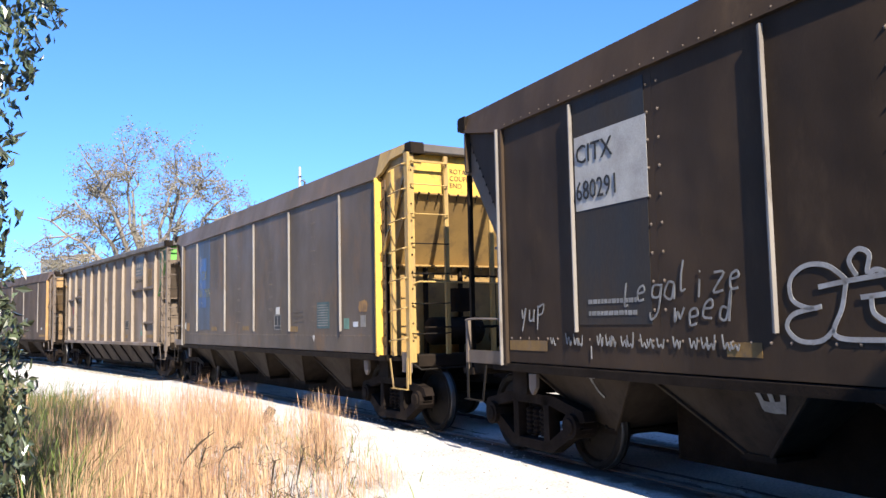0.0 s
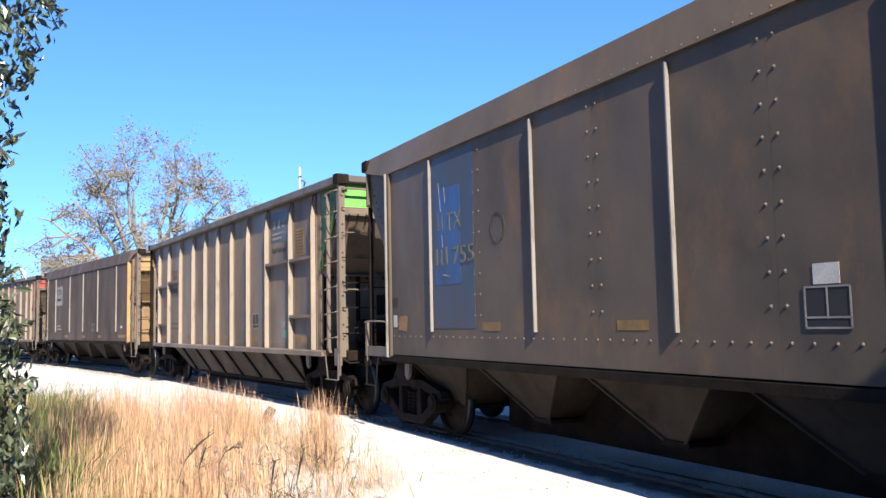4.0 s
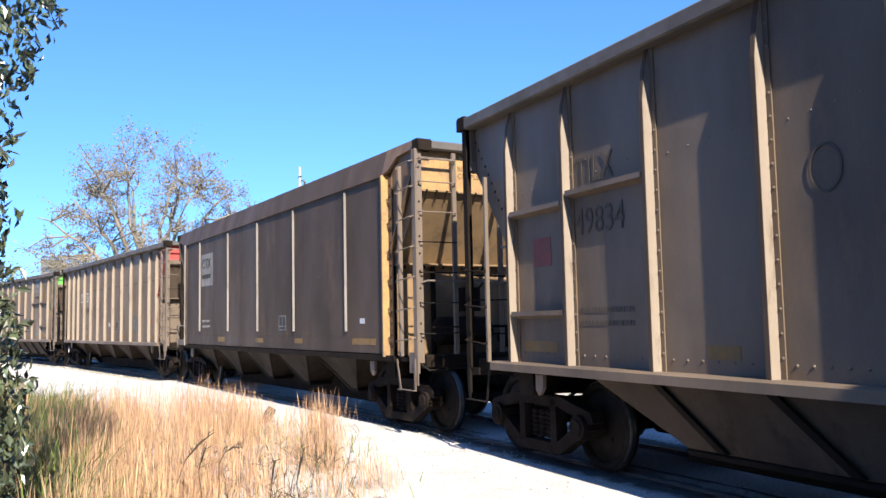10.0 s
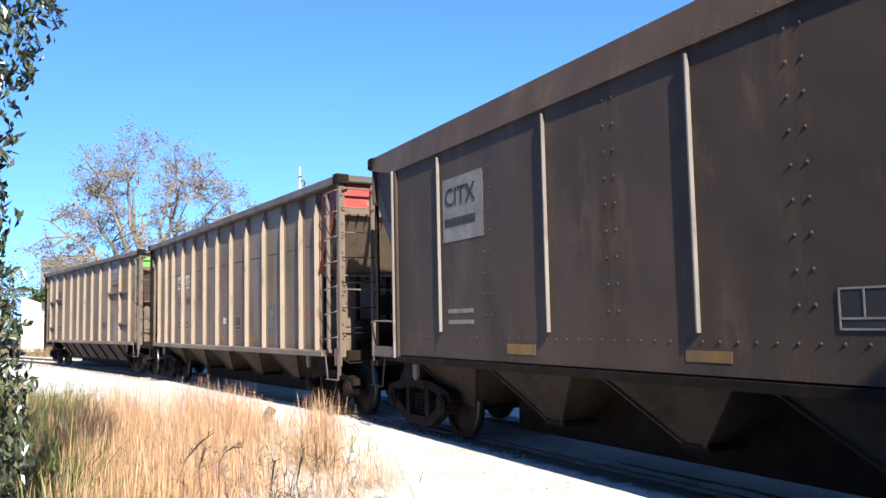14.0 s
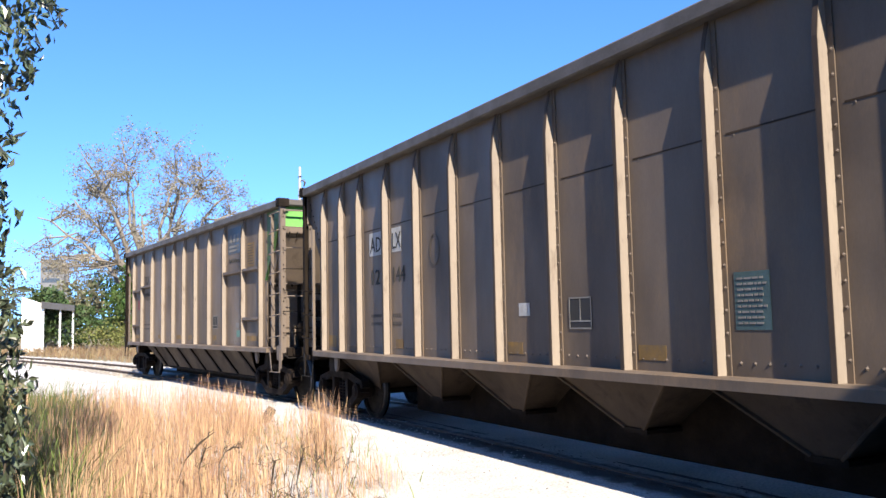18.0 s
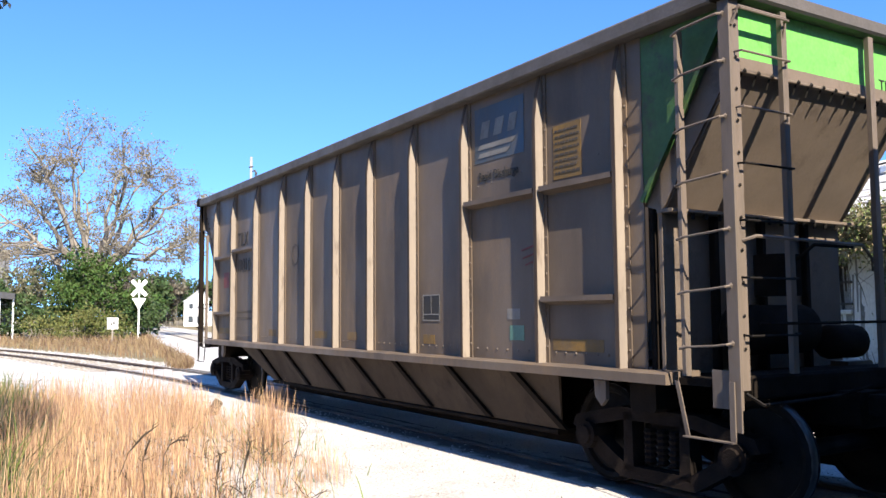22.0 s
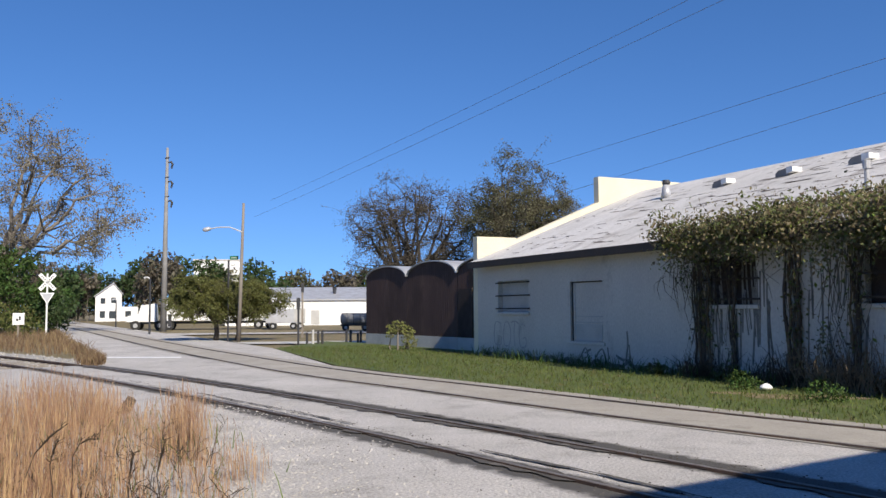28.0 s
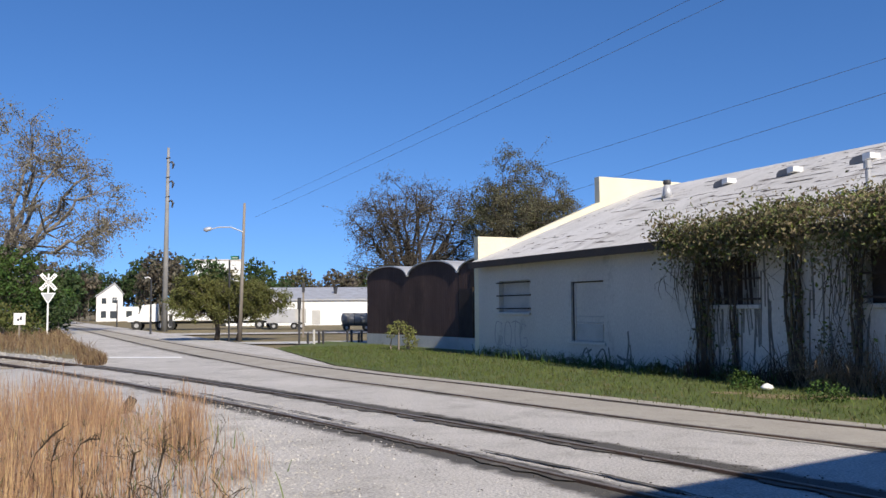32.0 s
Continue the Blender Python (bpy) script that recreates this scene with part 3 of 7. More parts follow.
def add_bogie(car, x):
    g = part("bogie", Shape().slab(1, -0.95, 0.95, x - 0.16, x + 0.16, 0.42, 0.68, 0.03), CAST, car, "cast steel bogie under the car")
    for sy in (-1, 1):
        y0, y1 = sy * 0.93, sy * 1.07
        s = Shape()
        s.prism([(x - 1.05, 0.52), (x - 1.0, 0.62), (x - 0.45, 0.74), (x + 0.45, 0.74), (x + 1.0, 0.62), (x + 1.05, 0.52), (x + 0.98, 0.42), (x + 0.7, 0.46), (x - 0.7, 0.46), (x - 0.98, 0.42)][:6] + [(x + 0.98, 0.5), (x + 0.4, 0.63), (x - 0.4, 0.63), (x - 0.98, 0.5)], 1, y0, y1)
        s.prism([(x - 0.98, 0.44), (x - 0.8, 0.5), (x - 0.35, 0.24), (x + 0.35, 0.24), (x + 0.8, 0.5), (x + 0.98, 0.44), (x + 0.42, 0.13), (x - 0.42, 0.13)], 1, y0, y1)
        for px in (-0.32, 0.32):
            s.prism([(x + px - 0.06, 0.2), (x + px + 0.06, 0.2), (x + px + 0.05, 0.7), (x + px - 0.05, 0.7)], 1, y0, y1)
        part("side_frame", s, CAST, g)
        for px in (-0.14, 0.0, 0.14):
            zs = [0.27 + 0.025 * k for k in range(13)]
            part("spring", Shape().tube([(x + px, sy * 0.98, z) for z in zs], [0.06 if k % 2 else 0.04 for k in range(13)], 8), CAST, g)
        for px in (-0.83, 0.83):
            s = Shape().tube([(x + px, sy * 0.86, 0.455), (x + px, sy * 1.12, 0.455)], [0.13, 0.13], 12)
            s.tube([(x + px, sy * 1.12, 0.455), (x + px, sy * 1.14, 0.455)], [0.09, 0.08], 12)
            part("journal_box", s, CAST, g)
    for px in (-0.83, 0.83):
        s = Shape()
        for sy in (-1, 1):
            prof = [(0.08, 0.70), (0.11, 0.69), (0.33, 0.715), (0.38, 0.70), (0.385, 0.68), (0.445, 0.68), (0.455, 0.72), (0.452, 0.80), (0.42, 0.815), (0.38, 0.80), (0.36, 0.765), (0.14, 0.80), (0.08, 0.81)]
            s.turned([(r, sy * y) for r, y in prof], (0, 0, 0), 28)
            for k in range(3):
                a = k * 2.094
                s.knob((0.2 * math.cos(a), sy * 0.80, 0.2 * math.sin(a)), 0.03, (0, sy, 0))
        s.tube([(0, -1.05, 0), (0, 1.05, 0)], 0.075, 10)
        w = part("wheelset", s, TREAD, g, "worn steel wheels on one axle")
        for sy in (-1, 1):
            part("tread_band", Shape().hoop([(0.450, sy * 0.722), (0.459, sy * 0.725), (0.4565, sy * 0.795), (0.450, sy * 0.798)], (x + px, 0, 0.455)), SHINE, g, "polished running tread", True)
        w.location = (x + px, 0, 0.455)
        wheelsets.append((w, x + px))


def add_end(car, e, band, slope_mat, gusset_mat, middle=(), iron=None, top=4.055, wide=1.385, low_side=False, loop=None):
    """One open end: e is 1 at the leading end and -1 at the trailing one."""
    X = lambda x: e * x
    box = lambda x0, x1, y0, y1, z0, z1, c=0.008: Shape().slab(2, z0, z1, min(X(x0), X(x1)), max(X(x0), X(x1)), min(y0, y1), max(y0, y1), c)
    # fittings default to brown iron in front, near-black at the trailing end
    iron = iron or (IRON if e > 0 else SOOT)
    low = 3.40 if top > 4.07 else 3.51
    part("end_band", box(6.84, 6.88, -1.3, 1.3, low, top - 0.1, 0.004), band, car, "painted end band below the top chord")
    if low > 3.45:
        part("band_strip", box(6.845, 6.887, -1.3, 1.3, 3.40, low - 0.001, 0.004), slope_mat, car)
    part("band_rim", Shape().slab(1, -1.28, 1.28, min(X(6.86), X(6.93)), max(X(6.86), X(6.93)), 3.375, 3.40, 0.006), slope_mat, car)
    part("end_chord", Shape().prism([(X(6.80), top - 0.13), (X(7.0), top - 0.13), (X(7.02), top - 0.11), (X(7.02), top - 0.02), (X(6.99), top), (X(6.80), top)], 1, -wide + 0.2, wide - 0.2), CHORD, car, "rolled rim across the end")
    sheet = part("slope_sheet", Shape().loft([[(X(6.90), y, 3.40), (X(6.87), y, 3.39), (X(6.13), y, 2.42), (X(6.17), y, 2.42)] for y in (-1.2, 1.2)]), slope_mat, car, "sloping end sheet of the hopper")
    part("sheet_lip", Shape().slab(1, -1.24, 1.24, min(X(6.10), X(6.27)), max(X(6.10), X(6.27)), 2.385, 2.415, 0.006), slope_mat, sheet)
    part("lower_sheet", box(6.08, 6.12, -1.2, 1.2, 1.06, 2.385, 0.004), slope_mat, car)
    bolts = Shape()
    for k in range(15):
        y = -1.14 + 2.28 * k / 14
        bolts.tube([(X(6.25), y, 2.39), (X(6.25), y, 2.335)], 0.015, 5)
        bolts.knob((X(6.94), y, 3.388), 0.022, (e, 0, 0))
        bolts.tube([(X(6.91), y, 3.38), (X(6.88), y, 3.30)], 0.010, 4)
    for k in range(12):
        f = k / 11
        for sy in (-1, 1):
            bolts.knob((X(6.80 - 0.84 * f), sy * 1.25, 3.74 - 1.24 * f), 0.019, (0, sy, 0))
    if not low_side:
        for k in range(11):
            for sy in (-1, 1):
                bolts.knob((X(6.985), sy * (HW - 0.055), 1.3 + 0.24 * k), 0.015, (e, 0, 0))
    tagged(part("bolting", bolts, TREAD, car, "dark bolt heads along the end sheets"), "", "", "", "stuff")
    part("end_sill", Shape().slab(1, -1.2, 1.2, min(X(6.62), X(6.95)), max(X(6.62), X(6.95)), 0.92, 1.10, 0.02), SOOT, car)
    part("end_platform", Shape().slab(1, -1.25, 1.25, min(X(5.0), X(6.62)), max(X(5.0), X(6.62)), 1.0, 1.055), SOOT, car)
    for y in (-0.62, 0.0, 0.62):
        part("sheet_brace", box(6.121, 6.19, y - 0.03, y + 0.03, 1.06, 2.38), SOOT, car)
    for sy in (-1, 1):
        y = sy * HW
        part("corner_cap", Shape().prism([(X(6.84), top - 0.15), (X(7.03), top - 0.15), (X(7.03), top - 0.01), (X(7.0), top + 0.015), (X(6.84), top + 0.015)], 1, min(sy * (wide - 0.2), sy * (wide + 0.012)), max(sy * (wide - 0.2), sy * (wide + 0.012))), SOOT, car, "black cast corner cap")
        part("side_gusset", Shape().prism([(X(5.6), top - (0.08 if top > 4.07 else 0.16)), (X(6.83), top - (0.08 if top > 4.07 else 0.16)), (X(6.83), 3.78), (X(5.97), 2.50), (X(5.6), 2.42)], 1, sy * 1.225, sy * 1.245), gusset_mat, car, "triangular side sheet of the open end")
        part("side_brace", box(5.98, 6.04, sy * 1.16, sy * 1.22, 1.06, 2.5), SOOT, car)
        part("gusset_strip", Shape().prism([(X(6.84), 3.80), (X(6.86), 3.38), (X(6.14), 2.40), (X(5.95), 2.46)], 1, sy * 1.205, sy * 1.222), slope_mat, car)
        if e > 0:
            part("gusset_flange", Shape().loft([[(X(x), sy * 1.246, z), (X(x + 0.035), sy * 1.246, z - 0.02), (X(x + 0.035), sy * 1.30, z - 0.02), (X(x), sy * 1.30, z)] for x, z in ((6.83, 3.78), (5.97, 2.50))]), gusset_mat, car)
        if low_side:
            # the trailing end of the smooth cars: a thin tall post, a low rail post and a handrail
            part("end_post", box(6.92, 6.97, sy * 1.17, sy * 1.23, 1.06, top - 0.13), SOOT, car)
            part("corner_post", box(6.80, 6.86, y, y - sy * 0.05, 0.98, 1.58, 0.006), IRON, car, "short angle-iron corner post")
            part("handrail", Shape().tube([(X(6.83), y + sy * 0.01, 1.57), (X(6.6), y + sy * 0.03, 1.585), (X(6.2), y + sy * 0.03, 1.58), (X(6.02), y, 1.57)], 0.015, 6), IRON, car)
            part("side_plate", box(6.03, 6.84, y - sy * 0.01, y - sy * 0.04, 1.06, 1.21, 0.004), GREYP, car)
        else:
            post = Shape().slab(2, 0.70, top - 0.13, min(X(6.87), X(6.975)), max(X(6.87), X(6.975)), min(y, y - sy * 0.014), max(y, y - sy * 0.014), 0.003)
            post.slab(2, 1.0, top - 0.13, min(X(6.962), X(6.975)), max(X(6.962), X(6.975)), min(y - sy * 0.015, y - sy * 0.11), max(y - sy * 0.015, y - sy * 0.11), 0.003)
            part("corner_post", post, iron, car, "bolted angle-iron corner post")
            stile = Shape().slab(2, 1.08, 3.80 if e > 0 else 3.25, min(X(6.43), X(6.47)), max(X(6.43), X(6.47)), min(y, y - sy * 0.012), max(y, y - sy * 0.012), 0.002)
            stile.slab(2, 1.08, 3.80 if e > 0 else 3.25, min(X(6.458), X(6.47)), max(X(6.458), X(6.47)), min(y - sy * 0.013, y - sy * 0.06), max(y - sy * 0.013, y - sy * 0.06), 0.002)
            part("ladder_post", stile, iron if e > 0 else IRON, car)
            for k in range(7 if e > 0 else 3):
                z = 1.31 + 0.42 * k - (0.06 if k == 6 else 0)
                rung = Shape().tube([(X(6.45), y, z - 0.012), (X(6.455), y + sy * 0.05, z - 0.02), (X(6.55), y + sy * 0.066, z - 0.004), (X(6.80), y + sy * 0.066, z + 0.01), (X(6.90), y + sy * 0.05, z + 0.022), (X(6.915), y, z + 0.03)], 0.0105, 6)
                rung.knob((X(6.45), y + sy * 0.004, z - 0.012), 0.024, (0, sy, 0)).knob((X(6.915), y + sy * 0.004, z + 0.03), 0.024, (0, sy, 0))
                part("rung", rung, iron, car)
            ly = -0.72 if sy < 0 else 1.02
            lp_ = Shape().slab(2, 1.1, top - 0.15, min(X(6.94), X(6.985)), max(X(6.94), X(6.985)), ly - 0.03, ly - 0.018, 0.002)
            lp_.slab(2, 1.1, top - 0.15, min(X(6.973), X(6.985)), max(X(6.973), X(6.985)), ly - 0.017, ly + 0.035, 0.002)
            part("end_post", lp_, iron, car)
            if e > 0 or sy < 0:
                for k in range(7 if e > 0 else 2):
                    z = 1.40 + 0.42 * k - (0.10 if k == 6 else 0)
                    r0, r1 = (ly, -y * sy * 1.0 + 0.05) if sy < 0 else (ly, y - 0.04)
                    # lower rungs are coloured dark for the shade of the car ahead
                    part("end_rung", Shape().tube([(X(6.975), r0, z), (X(7.03), r0, z), (X(7.04), r0 + (r1 - r0) * 0.1, z - 0.006), (X(7.04), r1, z - 0.006), (X(6.975), r1, z)], 0.0095, 6), iron if k > 3 else TREAD, car)
        x0, x1 = (6.46, 6.925) if not low_side else (6.42, 6.83)
        stirrup = Shape().slab(0, min(X(x0), X(x1)), max(X(x0), X(x1)), min(y, y + sy * 0.05), max(y, y + sy * 0.05), 0.62, 0.632, 0.002)
        stirrup.loft([[(X(a), y, z), (X(a + 0.035), y, z), (X(a + 0.035), y + sy * 0.012, z), (X(a), y + sy * 0.012, z)] for a, z in ((x0 - 0.10, 1.04), (x0, 0.622))])
        stirrup.slab(2, 0.622, 1.06, min(X(x1 - 0.05), X(x1)), max(X(x1 - 0.05), X(x1)), min(y, y + sy * 0.012), max(y, y + sy * 0.012), 0.002)
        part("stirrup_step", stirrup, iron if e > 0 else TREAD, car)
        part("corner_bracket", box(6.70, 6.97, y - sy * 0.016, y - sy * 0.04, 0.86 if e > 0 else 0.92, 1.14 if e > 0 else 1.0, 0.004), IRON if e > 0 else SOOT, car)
        part("pull_lug", Shape().prism([(X(5.35), 0.98), (X(5.5), 0.98), (X(5.5), 0.82), (X(5.44), 0.76), (X(5.36), 0.84)], 1, y - sy * 0.1, y - sy * 0.06), IRON, car)
    if loop:
        part("ladder_loop", Shape().tube([(X(6.98), -1.33, 3.70), (X(7.03), -1.31, 3.83), (X(7.03), -0.76, 3.83), (X(6.98), -0.73, 3.70)], 0.012, 6), iron, car)
    for y in middle:
        mid = Shape().slab(2, 1.1, top - 0.15, min(X(6.94), X(6.985)), max(X(6.94), X(6.985)), y - 0.03, y - 0.015, 0.002)
        mid.slab(2, 1.1, top - 0.15, min(X(6.973), X(6.985)), max(X(6.973), X(6.985)), y - 0.014, y + 0.04, 0.002)
        part("end_post", mid, iron, car)
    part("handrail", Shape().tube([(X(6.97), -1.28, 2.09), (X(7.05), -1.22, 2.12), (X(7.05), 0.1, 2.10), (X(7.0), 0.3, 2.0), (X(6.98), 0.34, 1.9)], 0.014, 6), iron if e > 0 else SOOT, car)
    part("cross_rail", Shape().tube([(X(6.97), -1.1, 1.48), (X(7.02), -1.05, 1.48), (X(7.02), 1.05, 1.48), (X(6.97), 1.1, 1.48)], 0.013, 6), SOOT, car)
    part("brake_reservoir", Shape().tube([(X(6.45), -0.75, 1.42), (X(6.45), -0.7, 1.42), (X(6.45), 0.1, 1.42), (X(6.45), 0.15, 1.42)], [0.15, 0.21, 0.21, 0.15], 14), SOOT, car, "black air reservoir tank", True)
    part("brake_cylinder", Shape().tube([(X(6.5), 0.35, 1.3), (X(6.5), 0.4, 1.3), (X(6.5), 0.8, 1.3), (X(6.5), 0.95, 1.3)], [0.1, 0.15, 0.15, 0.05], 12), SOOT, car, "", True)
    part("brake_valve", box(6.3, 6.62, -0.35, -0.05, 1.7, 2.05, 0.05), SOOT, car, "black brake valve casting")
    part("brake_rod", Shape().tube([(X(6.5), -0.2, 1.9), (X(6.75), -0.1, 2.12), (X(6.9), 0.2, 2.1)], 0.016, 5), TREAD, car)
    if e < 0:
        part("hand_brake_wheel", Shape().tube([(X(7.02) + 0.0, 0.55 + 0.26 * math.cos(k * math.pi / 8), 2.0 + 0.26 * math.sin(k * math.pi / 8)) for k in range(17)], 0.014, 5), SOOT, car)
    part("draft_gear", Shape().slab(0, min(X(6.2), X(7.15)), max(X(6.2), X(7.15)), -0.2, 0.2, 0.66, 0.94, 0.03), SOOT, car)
    c = Shape().slab(0, min(X(7.1), X(7.5)), max(X(7.1), X(7.5)), -0.09, 0.09, 0.74, 0.92, 0.02)
    c.prism([(X(7.45), -0.16), (X(7.72), -0.12), (X(7.74), 0.02), (X(7.55), 0.05), (X(7.6), 0.17), (X(7.42), 0.15)], 2, 0.68, 0.97)
    part("coupler", c, CAST, car, "rusty knuckle coupler")
    part("uncoupling_lever", Shape().tube([(X(6.98), -1.3, 0.98), (X(7.06), -1.22, 0.90), (X(7.06), -0.3, 0.92), (X(7.2), -0.1, 1.0)], 0.013, 5), TREAD, car)
    part("air_hose", Shape().tube([(X(7.0), 0.4, 0.85), (X(7.25), 0.42, 0.6), (X(7.5), 0.35, 0.45), (X(7.7), 0.2, 0.5)], 0.025, 6), RUBBER, car)


def decal(car, x0, x1, z0, z1, mat, y, name="stencil_patch", label=""):
    return part(name, Shape().slab(0, x0, x1, y - 0.0015, y + 0.001, z0, z1, 0.0003), mat, car, label)


def print_block(car, x0, x1, z0, z1, rows, mat, y, name="data_block"):
    """Small unreadable lines of stencilled data as bars."""
    s = Shape()
    h = (z1 - z0) / rows
    for r in range(rows):
        x = x0
        while x < x1 - 0.03:
            w = random.uniform(0.02, 0.07)
            s.box(x, min(x + w, x1), y - 0.0015, y + 0.001, z1 - (r + 0.68) * h, z1 - (r + 0.3) * h)
            x += w + 0.014
    return tagged(part(name, s, mat, car), "", "", "", "stuff")


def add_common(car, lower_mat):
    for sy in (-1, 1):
        # added plates that stop sun and sky light from under the far side
        part("light_block_plate", Shape().slab(0, -4.25, 4.25, min(sy * 0.3, sy * 0.36), max(sy * 0.3, sy * 0.36), 0.17, 1.05, 0.01), SOOT, car, "added dark plate that blocks light under the car")
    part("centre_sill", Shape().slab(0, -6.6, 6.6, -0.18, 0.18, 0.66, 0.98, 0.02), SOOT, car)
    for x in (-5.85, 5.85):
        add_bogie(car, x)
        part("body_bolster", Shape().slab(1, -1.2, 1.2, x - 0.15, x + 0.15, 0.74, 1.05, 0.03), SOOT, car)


def hoppers(car, tips, mat, z_tip=0.4):
    for x in tips:
        s = Shape()
        s.loft([[(x - 0.93, -1.17, 1.08), (x + 0.93, -1.17, 1.08), (x + 0.93, 1.17, 1.08), (x - 0.93, 1.17, 1.08)],
                [(x - 0.13, -0.78, z_tip), (x + 0.13, -0.78, z_tip), (x + 0.13, 0.78, z_tip), (x - 0.13, 0.78, z_tip)]])
        h = part("discharge_hopper", s, mat, car, "dusty funnel-shaped discharge hopper")
        part("hopper_door", Shape().slab(1, -0.8, 0.8, x - 0.19, x + 0.19, z_tip - 0.05, z_tip, 0.01), SOOT, h)
        for sy in (-1, 1):
            part("hopper_edge", Shape().tube([(x - 0.93, sy * 1.18, 1.08), (x - 0.14, sy * 0.79, z_tip), ], 0.022, 6).tube([(x + 0.93, sy * 1.18, 1.08), (x + 0.14, sy * 0.79, z_tip)], 0.022, 6), mat, h)


def ribbed_car(label, ribs, side_mat, band, trough, group="coal hopper cars"):
    """An open-top hopper car with deep outside ribs."""
    car = thing("hopper_car", label, "railway car", group)
    ys = 1.25
    bounds = sorted([-5.97] + ribs[0:] + [5.97])
    for sy in (-1, 1):
        for a, b in zip(bounds[:-1], bounds[1:]):
            part("side_panel", Shape().box(a + 0.002, b - 0.002, min(sy * ys, sy * (ys - 0.012)), max(sy * ys, sy * (ys - 0.012)), 1.09, 3.92), side_mat, car)
        part("top_chord", Shape().prism([(sy * 1.12, 3.905), (sy * 1.37, 3.905), (sy * 1.39, 3.92), (sy * 1.39, 4.03), (sy * 1.36, 4.055), (sy * 1.12, 4.055)], 0, -6.99, 6.835), CHORD, car, "grey top chord along the rim")
        part("side_sill", Shape().prism([(sy * 1.0, 1.0), (sy * 1.40, 1.0), (sy * 1.40, 1.08), (sy * 1.37, 1.10), (sy * 1.0, 1.10)], 0, -6.3, 6.3), GREYP, car)
        riv = Shape()
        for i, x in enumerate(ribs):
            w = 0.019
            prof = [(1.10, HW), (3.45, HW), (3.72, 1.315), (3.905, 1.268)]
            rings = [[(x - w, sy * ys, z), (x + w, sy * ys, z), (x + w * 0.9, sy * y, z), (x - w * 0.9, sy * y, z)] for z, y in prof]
            # sunlit web in tan; the cap darkens the outer face as if shaded
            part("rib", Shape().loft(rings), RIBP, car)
            part("shaded_rib_cap", Shape().loft([[(x - w - 0.008, sy * (y + 0.001), z), (x + w * 0.9, sy * (y + 0.001), z), (x + w * 0.9, sy * (y + 0.006), z), (x - w - 0.008, sy * (y + 0.006), z)] for z, y in prof]), DUST, car)
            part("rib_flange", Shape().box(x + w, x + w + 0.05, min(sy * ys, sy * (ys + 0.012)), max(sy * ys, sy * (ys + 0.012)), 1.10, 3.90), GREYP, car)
            for k in range(15):
                riv.knob((x + w + 0.03, sy * (ys + 0.012), 1.25 + 0.175 * k), 0.016, (0, sy, 0))
        for a, b in zip(ribs[:-1], ribs[1:]):
            for k in range(7):
                riv.knob((a + 0.16 + (b - a - 0.24) * k / 6, sy * ys, 1.2), 0.017, (0, sy, 0))
            for k in range(5):
                if trough or k % 2 == 0:
                    riv.knob((a + 0.2 + (b - a - 0.3) * k / 4, sy * ys, 2.95 + 0.06 * k / 4), 0.012, (0, sy, 0))
        tagged(part("rivets", riv, IRON, car), "", "", "", "stuff")
        if trough:
            for a, b, zs in ((ribs[0], ribs[1], (2.72, 1.62)), (ribs[1], ribs[2], (2.80,)), (ribs[8], ribs[9], (2.76,)), (ribs[9], ribs[10], (2.76, 1.70))):
                for z in zs:
                    part("panel_stiffener", Shape().prism([(sy * ys, z - 0.05), (sy * (ys + 0.1), z - 0.02), (sy * (ys + 0.1), z + 0.03), (sy * ys, z + 0.03)], 0, a + 0.05, b - 0.05), GREYP, car)
    if trough:
        for sy in (-1, 1):
            part("trough_side", Shape().loft([[(x0, sy * 1.2, 1.03), (x1, sy * 0.92, 0.42), (x1, sy * 0.90, 0.42), (x0, sy * 1.17, 1.03)] for x0, x1 in ((-4.7, -3.6), (4.75, 4.45))]), HOPD, car, "sloping side of the long discharge trough")
            for k in range(7):
                x = -3.7 + 1.28 * k
                # dark slanted bar across the trough side
                part("trough_bar", Shape().loft([[(x - 0.05, sy * 1.2, 1.03), (x + 0.05, sy * 1.2, 1.03), (x + 0.05, sy * 1.24, 1.03), (x - 0.05, sy * 1.24, 1.03)],
                                                 [(x + 0.5, sy * 0.92, 0.43), (x + 0.6, sy * 0.92, 0.43), (x + 0.6, sy * 0.97, 0.43), (x + 0.5, sy * 0.97, 0.43)]]), SOOT, car)
            part("trough_door", Shape().slab(0, -3.6, 4.4, min(sy * 0.4, sy * 0.93), max(sy * 0.4, sy * 0.93), 0.36, 0.41), SOOT, car)
    else:
        hoppers(car, [-4.85, -2.7, -0.6, 1.5, 3.65], HOPD, 0.5)
    part("floor_sheet", Shape().box(-5.0, 5.0, -1.15, 1.15, 1.08, 1.11), SOOT, car)
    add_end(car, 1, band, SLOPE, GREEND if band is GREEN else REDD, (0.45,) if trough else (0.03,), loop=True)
    add_end(car, -1, GREYP, SLOPE, GREYP)
    add_common(car, HOPP)
    return car


